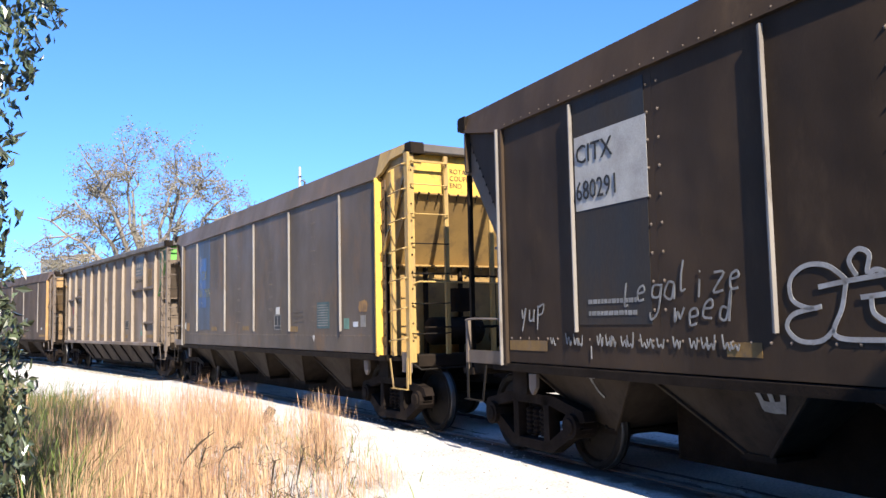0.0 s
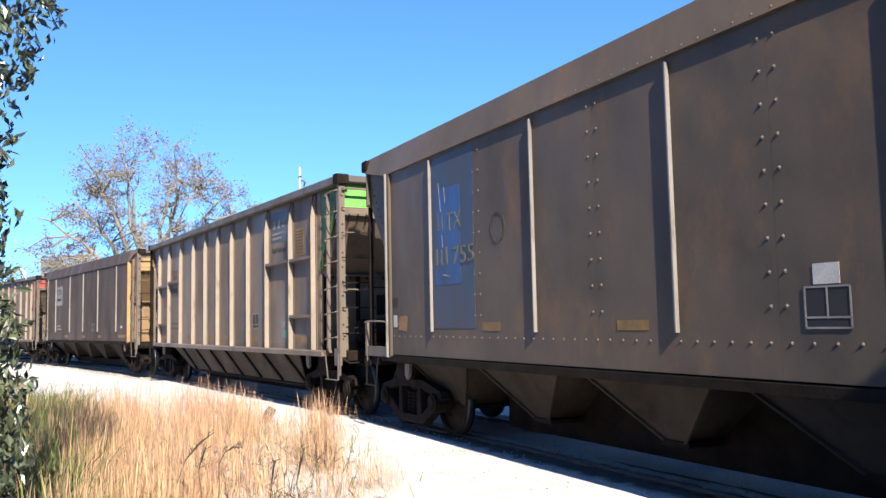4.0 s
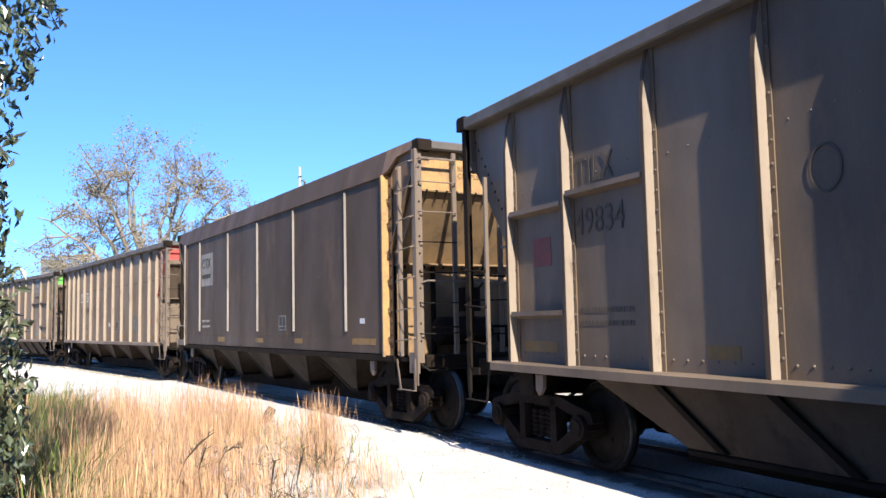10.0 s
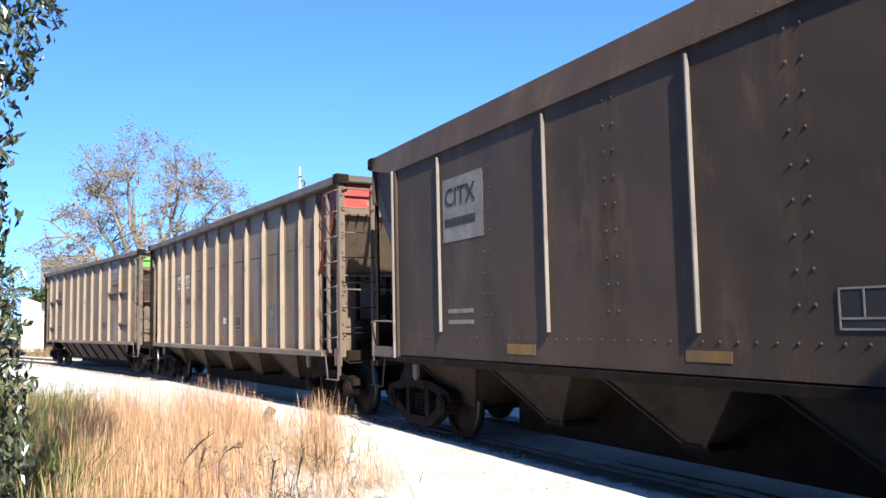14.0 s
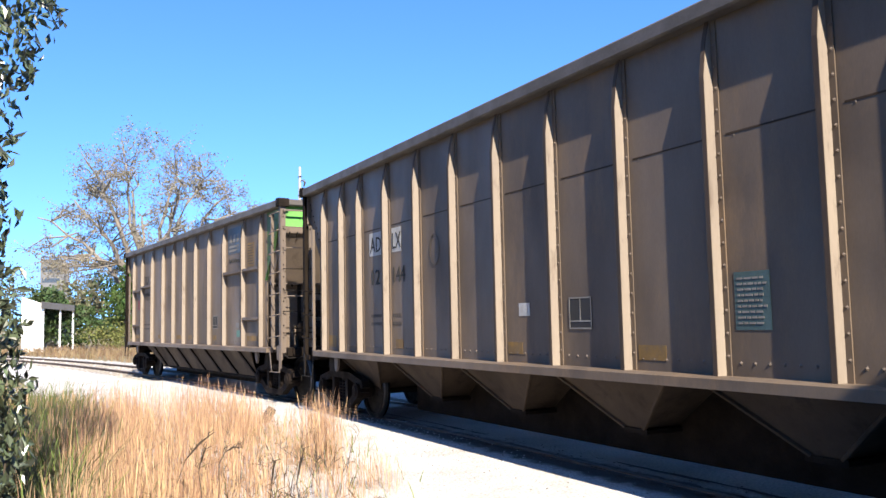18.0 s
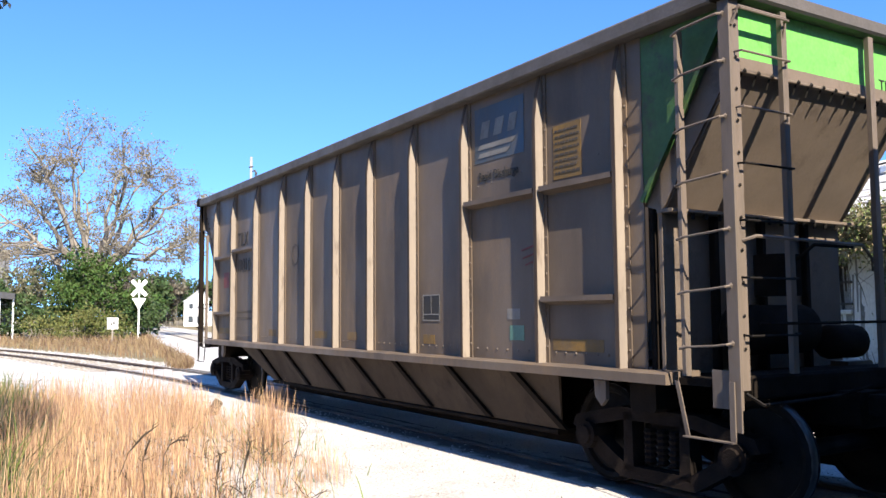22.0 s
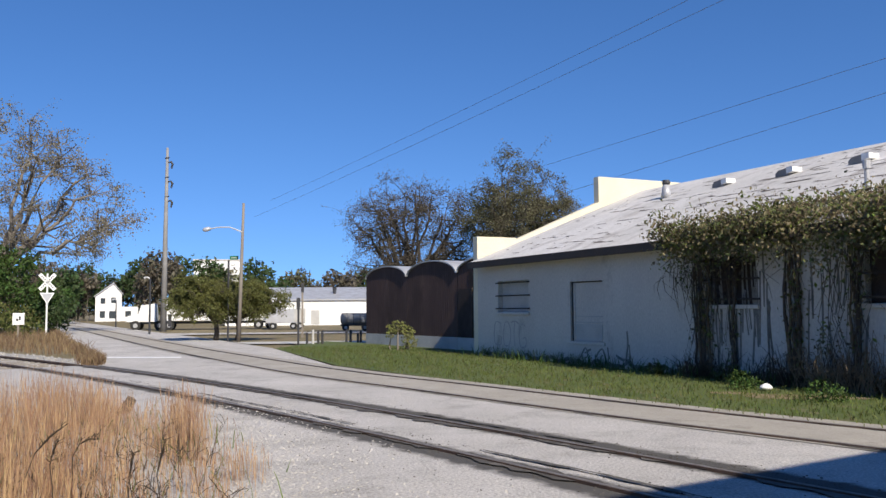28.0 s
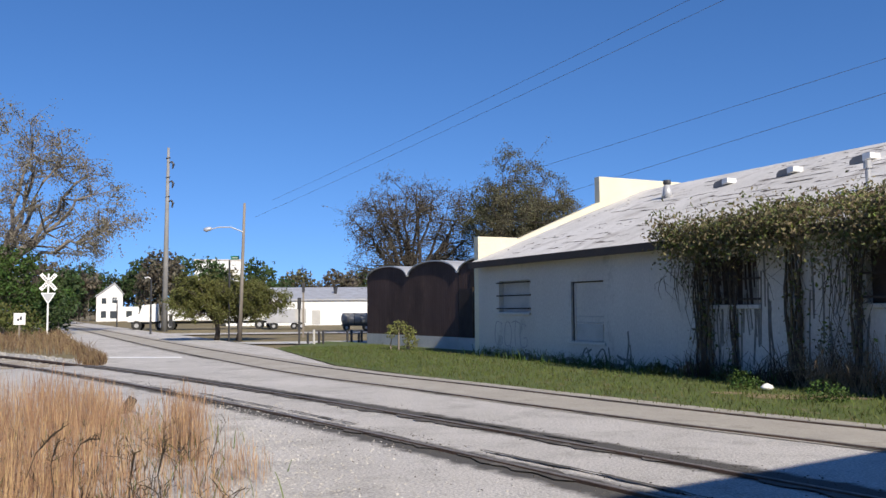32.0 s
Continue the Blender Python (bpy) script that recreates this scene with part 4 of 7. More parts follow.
def smooth_car(label, side_mat, band, trim, post_mat, group="coal hopper cars"):
    """An open-top hopper car with smooth riveted sides and slim posts."""
    car = thing("hopper_car", label, "railway car", group)
    ys = 1.31
    for sy in (-1, 1):
        cuts = [-5.87, -3.3, -1.0, 1.1, 3.36, 5.87]
        for a, b in zip(cuts[:-1], cuts[1:]):
            part("side_panel", Shape().box(a + 0.001, b - 0.001, min(sy * ys, sy * (ys - 0.012)), max(sy * ys, sy * (ys - 0.012)), 1.10, 3.74), side_mat, car)
        lean = lambda z: 1.345 - 0.2375 * (z - 3.73)
        part("roof_band", Shape().loft([[(x, sy * (lean(z) - 0.04), z - 0.01), (x, sy * lean(z), z), (x, sy * 1.25, 4.12), (x, sy * 1.2, 4.12)] for x, z in ((-7.0, 3.93), (-6.5, 3.82), (-6.05, 3.73), (5.95, 3.73))]), side_mat, car, "inward-sloping upper side band")
        part("side_sill", Shape().prism([(sy * 1.1, 1.0), (sy * 1.34, 1.0), (sy * 1.34, 1.08), (sy * 1.1, 1.08)], 0, -6.2, 6.2), SOOT, car)
        for x in POSTS_B:
            post = Shape().slab(2, 1.43, 3.68, x + 0.004, x + 0.024, min(sy * ys, sy * 1.352), max(sy * ys, sy * 1.352), 0.003)
            post.slab(2, 1.43, 3.68, x - 0.02, x + 0.003, min(sy * ys, sy * 1.335), max(sy * ys, sy * 1.335), 0.003)
            part("side_post", post, post_mat, car)
        riv = Shape()
        for k in range(64):
            riv.knob((-5.8 + 11.6 * k / 63, sy * (ys + 0.001), 1.36), 0.016, (0, sy, 0))
            riv.knob((-5.8 + 11.6 * k / 63, sy * 1.335, 3.765), 0.014, (0, sy, 0))
        for c in (-3.3, -1.0, 1.1, 3.36):
            for k in range(9):
                for dx in (-0.07, 0.07):
                    riv.knob((c + dx, sy * (ys + 0.001), 1.62 + 0.245 * k), 0.018, (0, sy, 0))
        # lighter iron puts the glint of lit rivet heads into their colour
        tagged(part("rivets", riv, IRON if band is not OCHRE else side_mat, car), "", "", "", "stuff")
        for e in (-1, 1):
            part("end_trim", Shape().slab(2, 1.06, 3.74, min(e * 5.87, e * 5.95), max(e * 5.87, e * 5.95), min(sy * 1.25, sy * 1.345), max(sy * 1.25, sy * 1.345), 0.012), trim if e > 0 else side_mat, car, "painted flange at the side's end")
            part("trim_ridge", Shape().slab(2, 1.06, 3.74, min(e * 5.951, e * 5.985), max(e * 5.951, e * 5.985), min(sy * 1.25, sy * 1.372), max(sy * 1.25, sy * 1.372), 0.008), trim if e > 0 else POSTP, car)
            part("flange_plate", Shape().slab(2, 1.06, 3.70, min(e * 5.986, e * 6.11), max(e * 5.986, e * 6.11), min(sy * 1.25, sy * 1.268), max(sy * 1.25, sy * 1.268), 0.003), BROWNG if trim is not DARKP else side_mat, car)
            fl = Shape()
            for k in range(15):
                fl.knob((e * 6.06, sy * 1.27, 1.2 + 0.17 * k), 0.02, (0, sy, 0))
            tagged(part("flange_bolts", fl, TREAD, car), "", "", "", "stuff")
        part("roof_end", Shape().loft([[(x, sy * (lean(z) - 0.04), z - 0.01), (x, sy * (lean(z) + 0.004), z), (x, sy * 1.254, 4.124), (x, sy * 1.2, 4.124)] for x, z in ((5.95, 3.73), (6.12, 3.79), (6.34, 3.96), (6.835, 4.0))]), YGRIME if band is YELLOW else BROWNG if band is OCHRE else side_mat, car, "tapering end of the upper side band")
    hoppers(car, [-4.8, -2.8, -0.62, 1.45, 3.65], HOPP, 0.44)
    part("floor_sheet", Shape().box(-5.0, 5.0, -1.2, 1.2, 1.085, 1.115), SOOT, car)
    add_end(car, 1, band, YSLOPE if band is YELLOW else OSLOPE if band is OCHRE else SLOPE, BROWNG if band is OCHRE else YSLOPE if band is YELLOW else band, (0.05,), YGRIME if band is YELLOW else None, 4.09, 1.30, loop=True)
    add_end(car, -1, side_mat, SLOPE, side_mat, top=4.09, wide=1.30, low_side=True)
    add_common(car, HOPP)
    return car


def upright(x, z, y, tilt=0.0):
    return pose(x, y, z, 90, 0, 0) @ pose(0, 0, 0, 0, 0, tilt)


def on_end(y, z):
    return pose(6.884, y, z, 90, 0, 90)


def table(car, x0, x1, z0, z1, y):
    """A small framed service table with unreadable marks."""
    p_ = decal(car, x0, x1, z0, z1, BLACKP, y, "service_table", "small black table framed in white")
    t, yy = 0.014, y - 0.003
    s = Shape()
    for a, b, c, d in ((x0, x1, z0, z0 + t), (x0, x1, z1 - t, z1), (x0, x0 + t, z0, z1), (x1 - t, x1, z0, z1), ((x0 + x1) / 2 - t / 2, (x0 + x1) / 2 + t / 2, z0 + 0.08, z1), (x0, x1, z0 + 0.07, z0 + 0.07 + t)):
        s.box(a, b, yy - 0.002, yy, c, d)
    part("table_frame", s, FADED, p_)


def scrawl(car, strokes, r, y, mat, name="graffiti", label="", lean=0.0):
    """Sprayed lines: strokes of (x, z) points drawn as flat ribbons."""
    for pts in strokes:
        s = Shape()
        fine = smooth_line(pts, 5)
        rings = []
        for i, p in enumerate(fine):
            d = (fine[min(i + 1, len(fine) - 1)] - fine[max(i - 1, 0)])
            n = Vector((-d.y, d.x, 0)).normalized() * r
            ya, yb = y + lean * (1.08 - p.y - n.y), y + lean * (1.08 - p.y + n.y)
            rings.append([(p.x + n.x, ya, p.y + n.y), (p.x - n.x, yb, p.y - n.y), (p.x - n.x, yb - 0.003, p.y - n.y), (p.x + n.x, ya - 0.003, p.y + n.y)])
        s.loft(rings)
        part(name, s, mat, car, label)


def ring(x, z, rx, rz):
    return [(x + rx * math.cos(k * math.pi / 6), z + rz * math.sin(k * math.pi / 6)) for k in range(13)]


cars = []
SCRIPT = material("thin_grey_spray_paint", (0.24, 0.24, 0.235), (0.12, 0.12, 0.118), 9.0, 0.7, 0, 0.05, 60)
SLATE = material("slate_blue_label", (0.050, 0.088, 0.090), (0.040, 0.070, 0.074), 4.0, 0.7, 0, 0.05, 60)
YB, YA = -1.313, -1.253
car = smooth_car("dark brown riveted hopper car with white spray-painted graffiti", DARKP, DARKP, DARKP, POSTP)
decal(car, -4.485, -3.4, 1.5, 3.68, STAINB, YB, "stained_panel", "panel of old blue-grey paint")
decal(car, -4.47, -3.38, 2.60, 3.33, STENCIL, YB - 0.004, "stencil_patch", "white patch behind the stencilled number")
lettering("CITX", 0.26, BLACKP, upright(-4.45, 3.06, YB - 0.010), car, "letter", 0.58)
lettering("680291", 0.27, BLACKP, upright(-4.46, 2.70, YB - 0.010), car, "letter", 0.62)
HANDWRITING = {
    "l": [[(0.1, 0.8), (0.05, 0.4), (0.12, 0.0), (0.25, 0.05)]], "e": [[(0.05, 0.28), (0.4, 0.34), (0.3, 0.55), (0.08, 0.4), (0.12, 0.05), (0.42, 0.06)]],
    "g": [[(0.4, 0.5), (0.15, 0.5), (0.08, 0.2), (0.35, 0.18), (0.42, 0.5), (0.38, -0.2), (0.15, -0.4), (0.05, -0.25)]], "a": [[(0.4, 0.48), (0.15, 0.5), (0.06, 0.15), (0.3, 0.08), (0.4, 0.45), (0.45, 0.02)]],
    "i": [[(0.12, 0.5), (0.15, 0.0)], [(0.13, 0.68), (0.15, 0.74)]], "z": [[(0.05, 0.5), (0.4, 0.5), (0.08, 0.03), (0.45, 0.05)]], "w": [[(0.02, 0.5), (0.12, 0.0), (0.26, 0.35), (0.4, 0.02), (0.52, 0.5)]],
    "d": [[(0.4, 0.4), (0.12, 0.42), (0.06, 0.1), (0.35, 0.08), (0.42, 0.95), (0.45, 0.0)]], "y": [[(0.05, 0.5), (0.15, 0.12), (0.36, 0.5), (0.2, -0.35)]], "u": [[(0.05, 0.5), (0.1, 0.05), (0.34, 0.1), (0.4, 0.5), (0.42, 0.0)]],
    "p": [[(0.08, 0.5), (0.1, -0.4)], [(0.09, 0.4), (0.35, 0.52), (0.38, 0.15), (0.1, 0.1)]]}


def handwriting(car, text, x, z, size, pitch, slope, mat, seed):
    """Shaky sprayed handwriting."""
    rng = np.random.default_rng(seed)
    for k, ch in enumerate(text):
        dx, dz = x + pitch * k, z + slope * pitch * k + rng.normal() * 0.02
        q = size * rng.uniform(0.85, 1.15)
        scrawl(car, [[(dx + q * (a + 0.18 * b) + rng.normal() * 0.006, dz + q * b + rng.normal() * 0.006) for a, b in line] for line in HANDWRITING[ch]], 0.0095, YB - 0.003, mat, "sprayed_letter")


handwriting(car, "yup", -5.60, 1.53, 0.25, 0.17, 0.05, SCRIPT, 1)
handwriting(car, "legalize", -3.80, 1.66, 0.29, 0.185, 0.09, SCRIPT, 2)
handwriting(car, "weed", -3.14, 1.48, 0.25, 0.17, 0.06, SCRIPT, 3)
print_block(car, -4.32, -3.6, 1.55, 1.77, 2, SCRIPT, YB - 0.004)
scribble = np.random.default_rng(9)
for x0, n_ in ((-5.0, 1), (-4.72, 3), (-4.2, 9), (-2.95, 5)):
    for k in range(n_):
        x = x0 + (0.12 + 0.03 * math.sin(2.7 * k)) * k
        scrawl(car, [[(x, 1.40 + 0.03 * scribble.normal()), (x + 0.02, 1.31), (x + 0.05, 1.36 + 0.02 * scribble.normal()), (x + 0.075, 1.30), (x + 0.09, 1.36 + 0.03 * scribble.normal())]], 0.007, YB - 0.006, SCRIPT, "graffiti", "unreadable sprayed scrawl")
scrawl(car, [[(-1.46, 1.78), (-1.60, 1.88), (-1.78, 1.89), (-1.91, 1.80), (-1.90, 1.66), (-1.76, 1.60), (-1.66, 1.61)], [(-1.72, 1.60), (-1.90, 1.56), (-1.96, 1.47), (-1.86, 1.38), (-1.68, 1.38), (-1.57, 1.46)],
             [(-1.68, 1.74), (-1.45, 1.77), (-1.15, 1.80)], [(-1.46, 1.77), (-1.50, 1.6), (-1.57, 1.42), (-1.30, 1.39), (-0.85, 1.41)], [(-1.38, 1.80), (-1.43, 1.90), (-1.36, 1.97), (-1.28, 1.93), (-1.30, 1.82), (-1.22, 1.83), (-1.12, 1.76), (-1.10, 1.62)],
             [(-1.36, 1.66), (-1.12, 1.68)], [(-1.28, 1.67), (-1.27, 1.56), (-1.15, 1.5), (-1.0, 1.56)], [(-1.0, 1.6), (-0.9, 1.75), (-0.75, 1.6), (-0.9, 1.4), (-0.5, 1.4)], ring(-0.4, 1.7, 0.16, 0.22)], 0.017, YB - 0.003, SPRAY, "graffiti", "large white sprayed tag")
scrawl(car, [[(-4.3, 1.18), (-4.3, 1.3)]], 0.008, YB - 0.003, SPRAY)
for x0, x1, z0, z1 in ((-5.84, -5.08, 1.23, 1.34), (-2.55, -2.2, 1.25, 1.36), (0.2, 0.7, 1.22, 1.33)):
    decal(car, x0, x1, z0, z1, ORANGE, YB, "reflector_patch", "faded orange reflective patch")
scrawl(car, [[(-2.47, 1.04), (-2.46, 0.93), (-2.47, 0.84)], [(-2.34, 1.04), (-2.35, 0.93), (-2.38, 0.84)], [(-2.19, 1.07), (-2.23, 0.95), (-2.30, 0.83)], [(-2.48, 0.90), (-2.38, 0.885), (-2.25, 0.90)], [(-2.48, 0.85), (-2.38, 0.84), (-2.28, 0.85)]], 0.022, -1.178, SPRAY, "graffiti", "white sprayed crown on the hopper", 0.59)
scrawl(car, [[(-4.78, 1.0), (-4.6, 0.98), (-4.45, 1.01)], [(-4.62, 0.98), (-4.6, 0.85), (-4.55, 0.78)]], 0.014, -1.178, SCRIPT, "graffiti", "faint sprayed mark on the hopper", 0.59)
cars.append(car)
car = smooth_car("brown dusty hopper car with yellow ends and faded blue panel", DUSTG, YELLOW, YELLOW, POSTP)
decal(car, -4.49, -3.36, 1.47, 3.68, BLUE, YB, "faded_panel", "faded blue painted panel")
decal(car, -4.40, -3.70, 2.02, 3.25, OLDBLUE, YB - 0.0035, "blue_field", "brighter blue field of old paint")
lettering("TX", 0.33, OLDYEL, upright(-4.08, 2.70, YB - 0.009), car, "letter", 0.42)
lettering("755", 0.31, OLDYEL, upright(-3.92, 2.27, YB - 0.009), car, "letter", 0.54)
for x0, x1, z0, z1 in ((-4.34, -4.29, 2.72, 2.93), (-4.21, -4.17, 2.72, 2.9), (-4.38, -4.33, 2.28, 2.49), (-4.24, -4.2, 2.28, 2.48), (-4.1, -4.05, 2.28, 2.5)):
    decal(car, x0, x1, z0, z1, OLDYEL, YB - 0.007, "worn_letter", "worn unreadable ochre character")
for pts in ([(-4.28, 3.33), (-4.25, 3.1), (-4.22, 2.96)], [(-4.12, 3.26), (-4.1, 3.05)], [(-4.2, 2.66), (-4.19, 2.5)], [(-4.18, 2.15), (-4.0, 2.12)]):
    scrawl(car, [pts], 0.009, YB - 0.006, SCRIPT, "scrape_mark", "pale scrape in the paint")
scrawl(car, [ring(-2.79, 2.62, 0.15, 0.17)], 0.006, YB - 0.003, FAINT, "stencil_ring", "faint black painted ring")
squared = lambda v: math.copysign(abs(v) ** 0.4, v)
for x0, x1, z0, z1 in ((-5.66, -5.3, 1.42, 1.66), (5.22, 5.56, 1.71, 1.92)):
    rough = Shape()
    n_ = 22
    rough.prism([((x0 + x1) / 2 + (x1 - x0) * 0.5 * squared(math.cos(2 * math.pi * k / n_)) * (0.85 + 0.3 * noise.noise(Vector((k * 0.9, x0, 0)))), (z0 + z1) / 2 + (z1 - z0) * 0.5 * squared(math.sin(2 * math.pi * k / n_)) * (0.85 + 0.3 * noise.noise(Vector((k * 0.9, x0, 5))))) for k in range(n_)], 1, YB - 0.003, YB)
    part("peeling_patch", rough, PEEL, car, "ragged patch of peeling orange paint")
table(car, 1.32, 1.69, 1.46, 1.75, YB)
part("painted_mark", Shape().prism([(3.3, 1.36), (3.42, 1.36), (3.36, 1.25)], 1, YB - 0.003, YB), STENCIL, car, "small white painted mark")
decal(car, 1.40, 1.61, 1.76, 1.90, STENCIL, YB, "tag_plate")
decal(car, 3.51, 4.06, 1.48, 1.93, SLATE, YB, "slate_notice", "slate-blue notice with rows of small unreadable lines")
print_block(car, 3.55, 4.02, 1.51, 1.90, 9, FADED, YB - 0.004)
decal(car, 4.66, 4.86, 1.47, 1.64, TEAL, YB, "teal_label", "small square teal label")
decal(car, 5.02, 5.2, 1.5, 1.58, GALV, YB, "tag_plate")
decal(car, 5.3, 5.48, 1.5, 1.68, FADED, YB, "tag_plate")
print_block(car, 2.33, 2.9, 1.56, 1.83, 3, FAINT, YB)
for x0, x1, z0, z1 in ((-0.72, -0.3, 1.45, 1.54), (2.19, 2.58, 1.42, 1.52), (-3.2, -2.8, 1.44, 1.54)):
    decal(car, x0, x1, z0, z1, ORANGE, YB, "reflector_patch", "faded orange reflective patch")
decal(car, -5.84, -5.66, 1.77, 1.91, BLACKP, YB, "tag_plate")
decal(car, -5.82, -5.69, 1.49, 1.66, STENCIL, YB, "tag_plate")
for k, w in enumerate(("ROTARY", "COUPLER", "END")):
    lettering(w, 0.105, DUST, on_end(-0.6, 3.71 - 0.105 * k), car, "letter")
    lettering(w, 0.10, DUST, upright(5.74, 3.42 - 0.13 * k, -1.25), car, "letter")
cars.append(car)




def discharge_marks(car, number, flip):
    """What both long-trough cars carry on their sides."""
    logo = decal(car, 3.46, 4.34, 3.2, 3.8, LOGOB, YA, "logo_panel", "faded blue square with pale slanted bars")
    for a, b in ((3.56, 3.76), (3.81, 4.01), (4.06, 4.24)):
        part("logo_shape", Shape().prism([(a, 3.46), (b - 0.05, 3.46), (b, 3.64), (a + 0.05, 3.64)], 1, YA - 0.006, YA - 0.003), FADED, logo, "pale slanted block")
    for k in range(2):
        part("logo_stripe", Shape().prism([(3.52, 3.25 + 0.09 * k), (4.05 + 0.1 * k, 3.25 + 0.09 * k), (4.12 + 0.1 * k, 3.3 + 0.09 * k), (3.56, 3.3 + 0.09 * k)], 1, YA - 0.006, YA - 0.003), FADED, logo)
    lettering("Rapid Discharge", 0.14, BLACKP, upright(3.53, 3.0, YA - 0.004), car, "letter", 0.7)
    decal(car, 4.80, 5.20, 2.84, 3.36, ORANGE, YA, "warning_panel", "faded orange panel of small dark lines")
    print_block(car, 4.83, 5.18, 2.87, 3.33, 8, FAINT, YA - 0.004)
    table(car, 2.31, 2.70, 1.49, 1.80, YA)
    for x0, x1 in ((2.32, 2.58), (-2.95, -2.6), (-5.75, -5.1), (-0.95, -0.5), (0.2, 0.5), (4.75, 5.45)):
        decal(car, x0, x1, 1.22, 1.33, ORANGE, YA, "reflector_patch", "faded orange reflective patch")
    decal(car, 4.06, 4.30, 1.30, 1.45, TEAL, YA, "teal_label", "small square teal label")
    decal(car, 4.02, 4.24, 1.51, 1.62, FADED, YA, "tag_plate")
    scrawl(car, [[(4.28, 2.2), (4.5, 2.24)], [(4.3, 2.12), (4.5, 2.16)], [(4.34, 2.05), (4.46, 2.08)]], 0.008, YA - 0.003, REDD, "red_mark", "small faded red sprayed mark")
    lettering("TILX", 0.15, BLACKP, on_end(0.72, 3.5), car, "letter")
    lettering("TILX", 0.37, BLACKP if flip else FAINT, upright(-4.68, 2.88, YA - 0.004), car, "letter", 0.6)
    lettering(number, 0.37, FAINT, upright(-4.72, 2.38, YA - 0.004), car, "letter", 0.78)
    scrawl(car, [ring(-1.75, 2.55, 0.13, 0.16)], 0.010, YA - 0.003, FAINT, "stencil_ring", "faint black painted ring")
    decal(car, -5.52, -5.18, 2.12, 2.42, REDD, YA, "red_square", "faded red square")
    print_block(car, -4.68, -3.85, 1.45, 1.70, 2, FAINT, YA)


car = ribbed_car("ribbed grey-brown rapid-discharge hopper car with green end band", RIBS_A, GREYP, GREEN, True)
discharge_marks(car, "49834", 0)
cars.append(car)
car = smooth_car("brown dusty hopper car with grimy ochre ends", DUST, OCHRE, OCHRE, POSTP)
decal(car, -4.42, -3.37, 2.55, 3.35, FADED, YB, "stencil_patch", "pale patch behind the stencilled number")
lettering("CITX", 0.33, BLACKP, upright(-4.36, 3.0, YB - 0.006), car, "letter", 0.8)
print_block(car, -4.36, -3.55, 2.66, 2.92, 1, BLACKP, YB - 0.004)
table(car, 1.35, 1.73, 1.45, 1.73, YB)
for x0, x1, z0, z1 in ((2.18, 2.58, 1.21, 1.30), (-2.9, -2.33, 1.19, 1.30), (-0.1, 0.4, 1.2, 1.29), (4.75, 5.6, 1.22, 1.32)):
    decal(car, x0, x1, z0, z1, ORANGE, YB, "reflector_patch", "faded orange reflective patch")
print_block(car, -4.32, -3.63, 1.48, 1.75, 2, FADED, YB)
decal(car, 5.05, 5.22, 1.55, 1.63, GALV, YB, "tag_plate")
for k, w in enumerate(("ROTARY", "COUPLER")):
    lettering(w, 0.10, BROWNG, on_end(-0.6, 3.71 - 0.105 * k), car, "letter")
cars.append(car)
car = ribbed_car("ribbed grey hopper car with a red end band", RIBS_C, GREYP, RED, False)
for x0, x1 in ((-3.99, -3.5), (-3.15, -2.83)):
    decal(car, x0, x1, 2.57, 2.92, STENCIL, YA, "stencil_patch", "pale patch behind the stencilled letters")
lettering("AD", 0.33, RUBBER, upright(-3.95, 2.62, YA - 0.006), car, "letter", 0.42)
lettering("LX", 0.33, RUBBER, upright(-3.14, 2.62, YA - 0.006), car, "letter", 0.3)
lettering("121", 0.33, RUBBER, upright(-3.98, 2.13, YA - 0.006), car, "letter", 0.45)
lettering("144", 0.33, RUBBER, upright(-3.16, 2.13, YA - 0.006), car, "letter", 0.4)
print_block(car, -3.95, -3.45, 1.48, 1.72, 2, FAINT, YA)
print_block(car, -3.15, -2.85, 1.48, 1.72, 2, FAINT, YA)
scrawl(car, [ring(-1.78, 2.5, 0.14, 0.2)], 0.010, YA - 0.003, FAINT, "stencil_ring", "black painted oval")
decal(car, -5.85, -5.5, 1.17, 1.36, ORANGE, YA, "reflector_patch", "faded orange reflective patch")
for a, b in zip(RIBS_C[:-1], RIBS_C[1:]):
    part("panel_seam", Shape().box(a + 0.12, b - 0.05, -1.2535, -1.249, 2.962, 2.976), DARKP, car)
decal(car, 0.22, 0.43, 1.60, 1.74, STENCIL, YA, "tag_plate")
table(car, 1.14, 1.5, 1.46, 1.77, YA)
decal(car, 3.28, 3.62, 1.45, 1.89, SLATE, YA, "blue_notice", "faded blue notice with rows of small unreadable lines")
print_block(car, 3.31, 3.59, 1.48, 1.86, 9, FADED, YA - 0.004)
for x0, x1 in ((-0.02, 0.27), (-3.05, -2.8), (2.15, 2.5), (5.3, 5.65)):
    decal(car, x0, x1, 1.19, 1.32, ORANGE, YA, "reflector_patch", "faded orange reflective patch")
decal(car, 5.4, 5.5, 1.7, 1.78, RED, YA, "red_tag")
print_block(car, 5.68, 6.05, 3.2, 3.6, 3, FADED, -1.248, "coupler_notice")
bars = Shape()
for row, (a, b) in enumerate(((-0.75, -0.35), (-0.78, -0.3), (-0.72, -0.5))):
    y = a
    while y < b:
        bars.box(6.879, 6.885, y, y + 0.05, 3.66 - 0.09 * row, 3.72 - 0.09 * row)
        y += 0.075
tagged(part("coupler_notice", bars, FADED, car), "", "", "", "stuff")
cars.append(car)
car = ribbed_car("ribbed grey-brown hopper car with green end band, last of train", RIBS_A, GREYP, GREEN, True)
discharge_marks(car, "49810", 1)
cars.append(car)
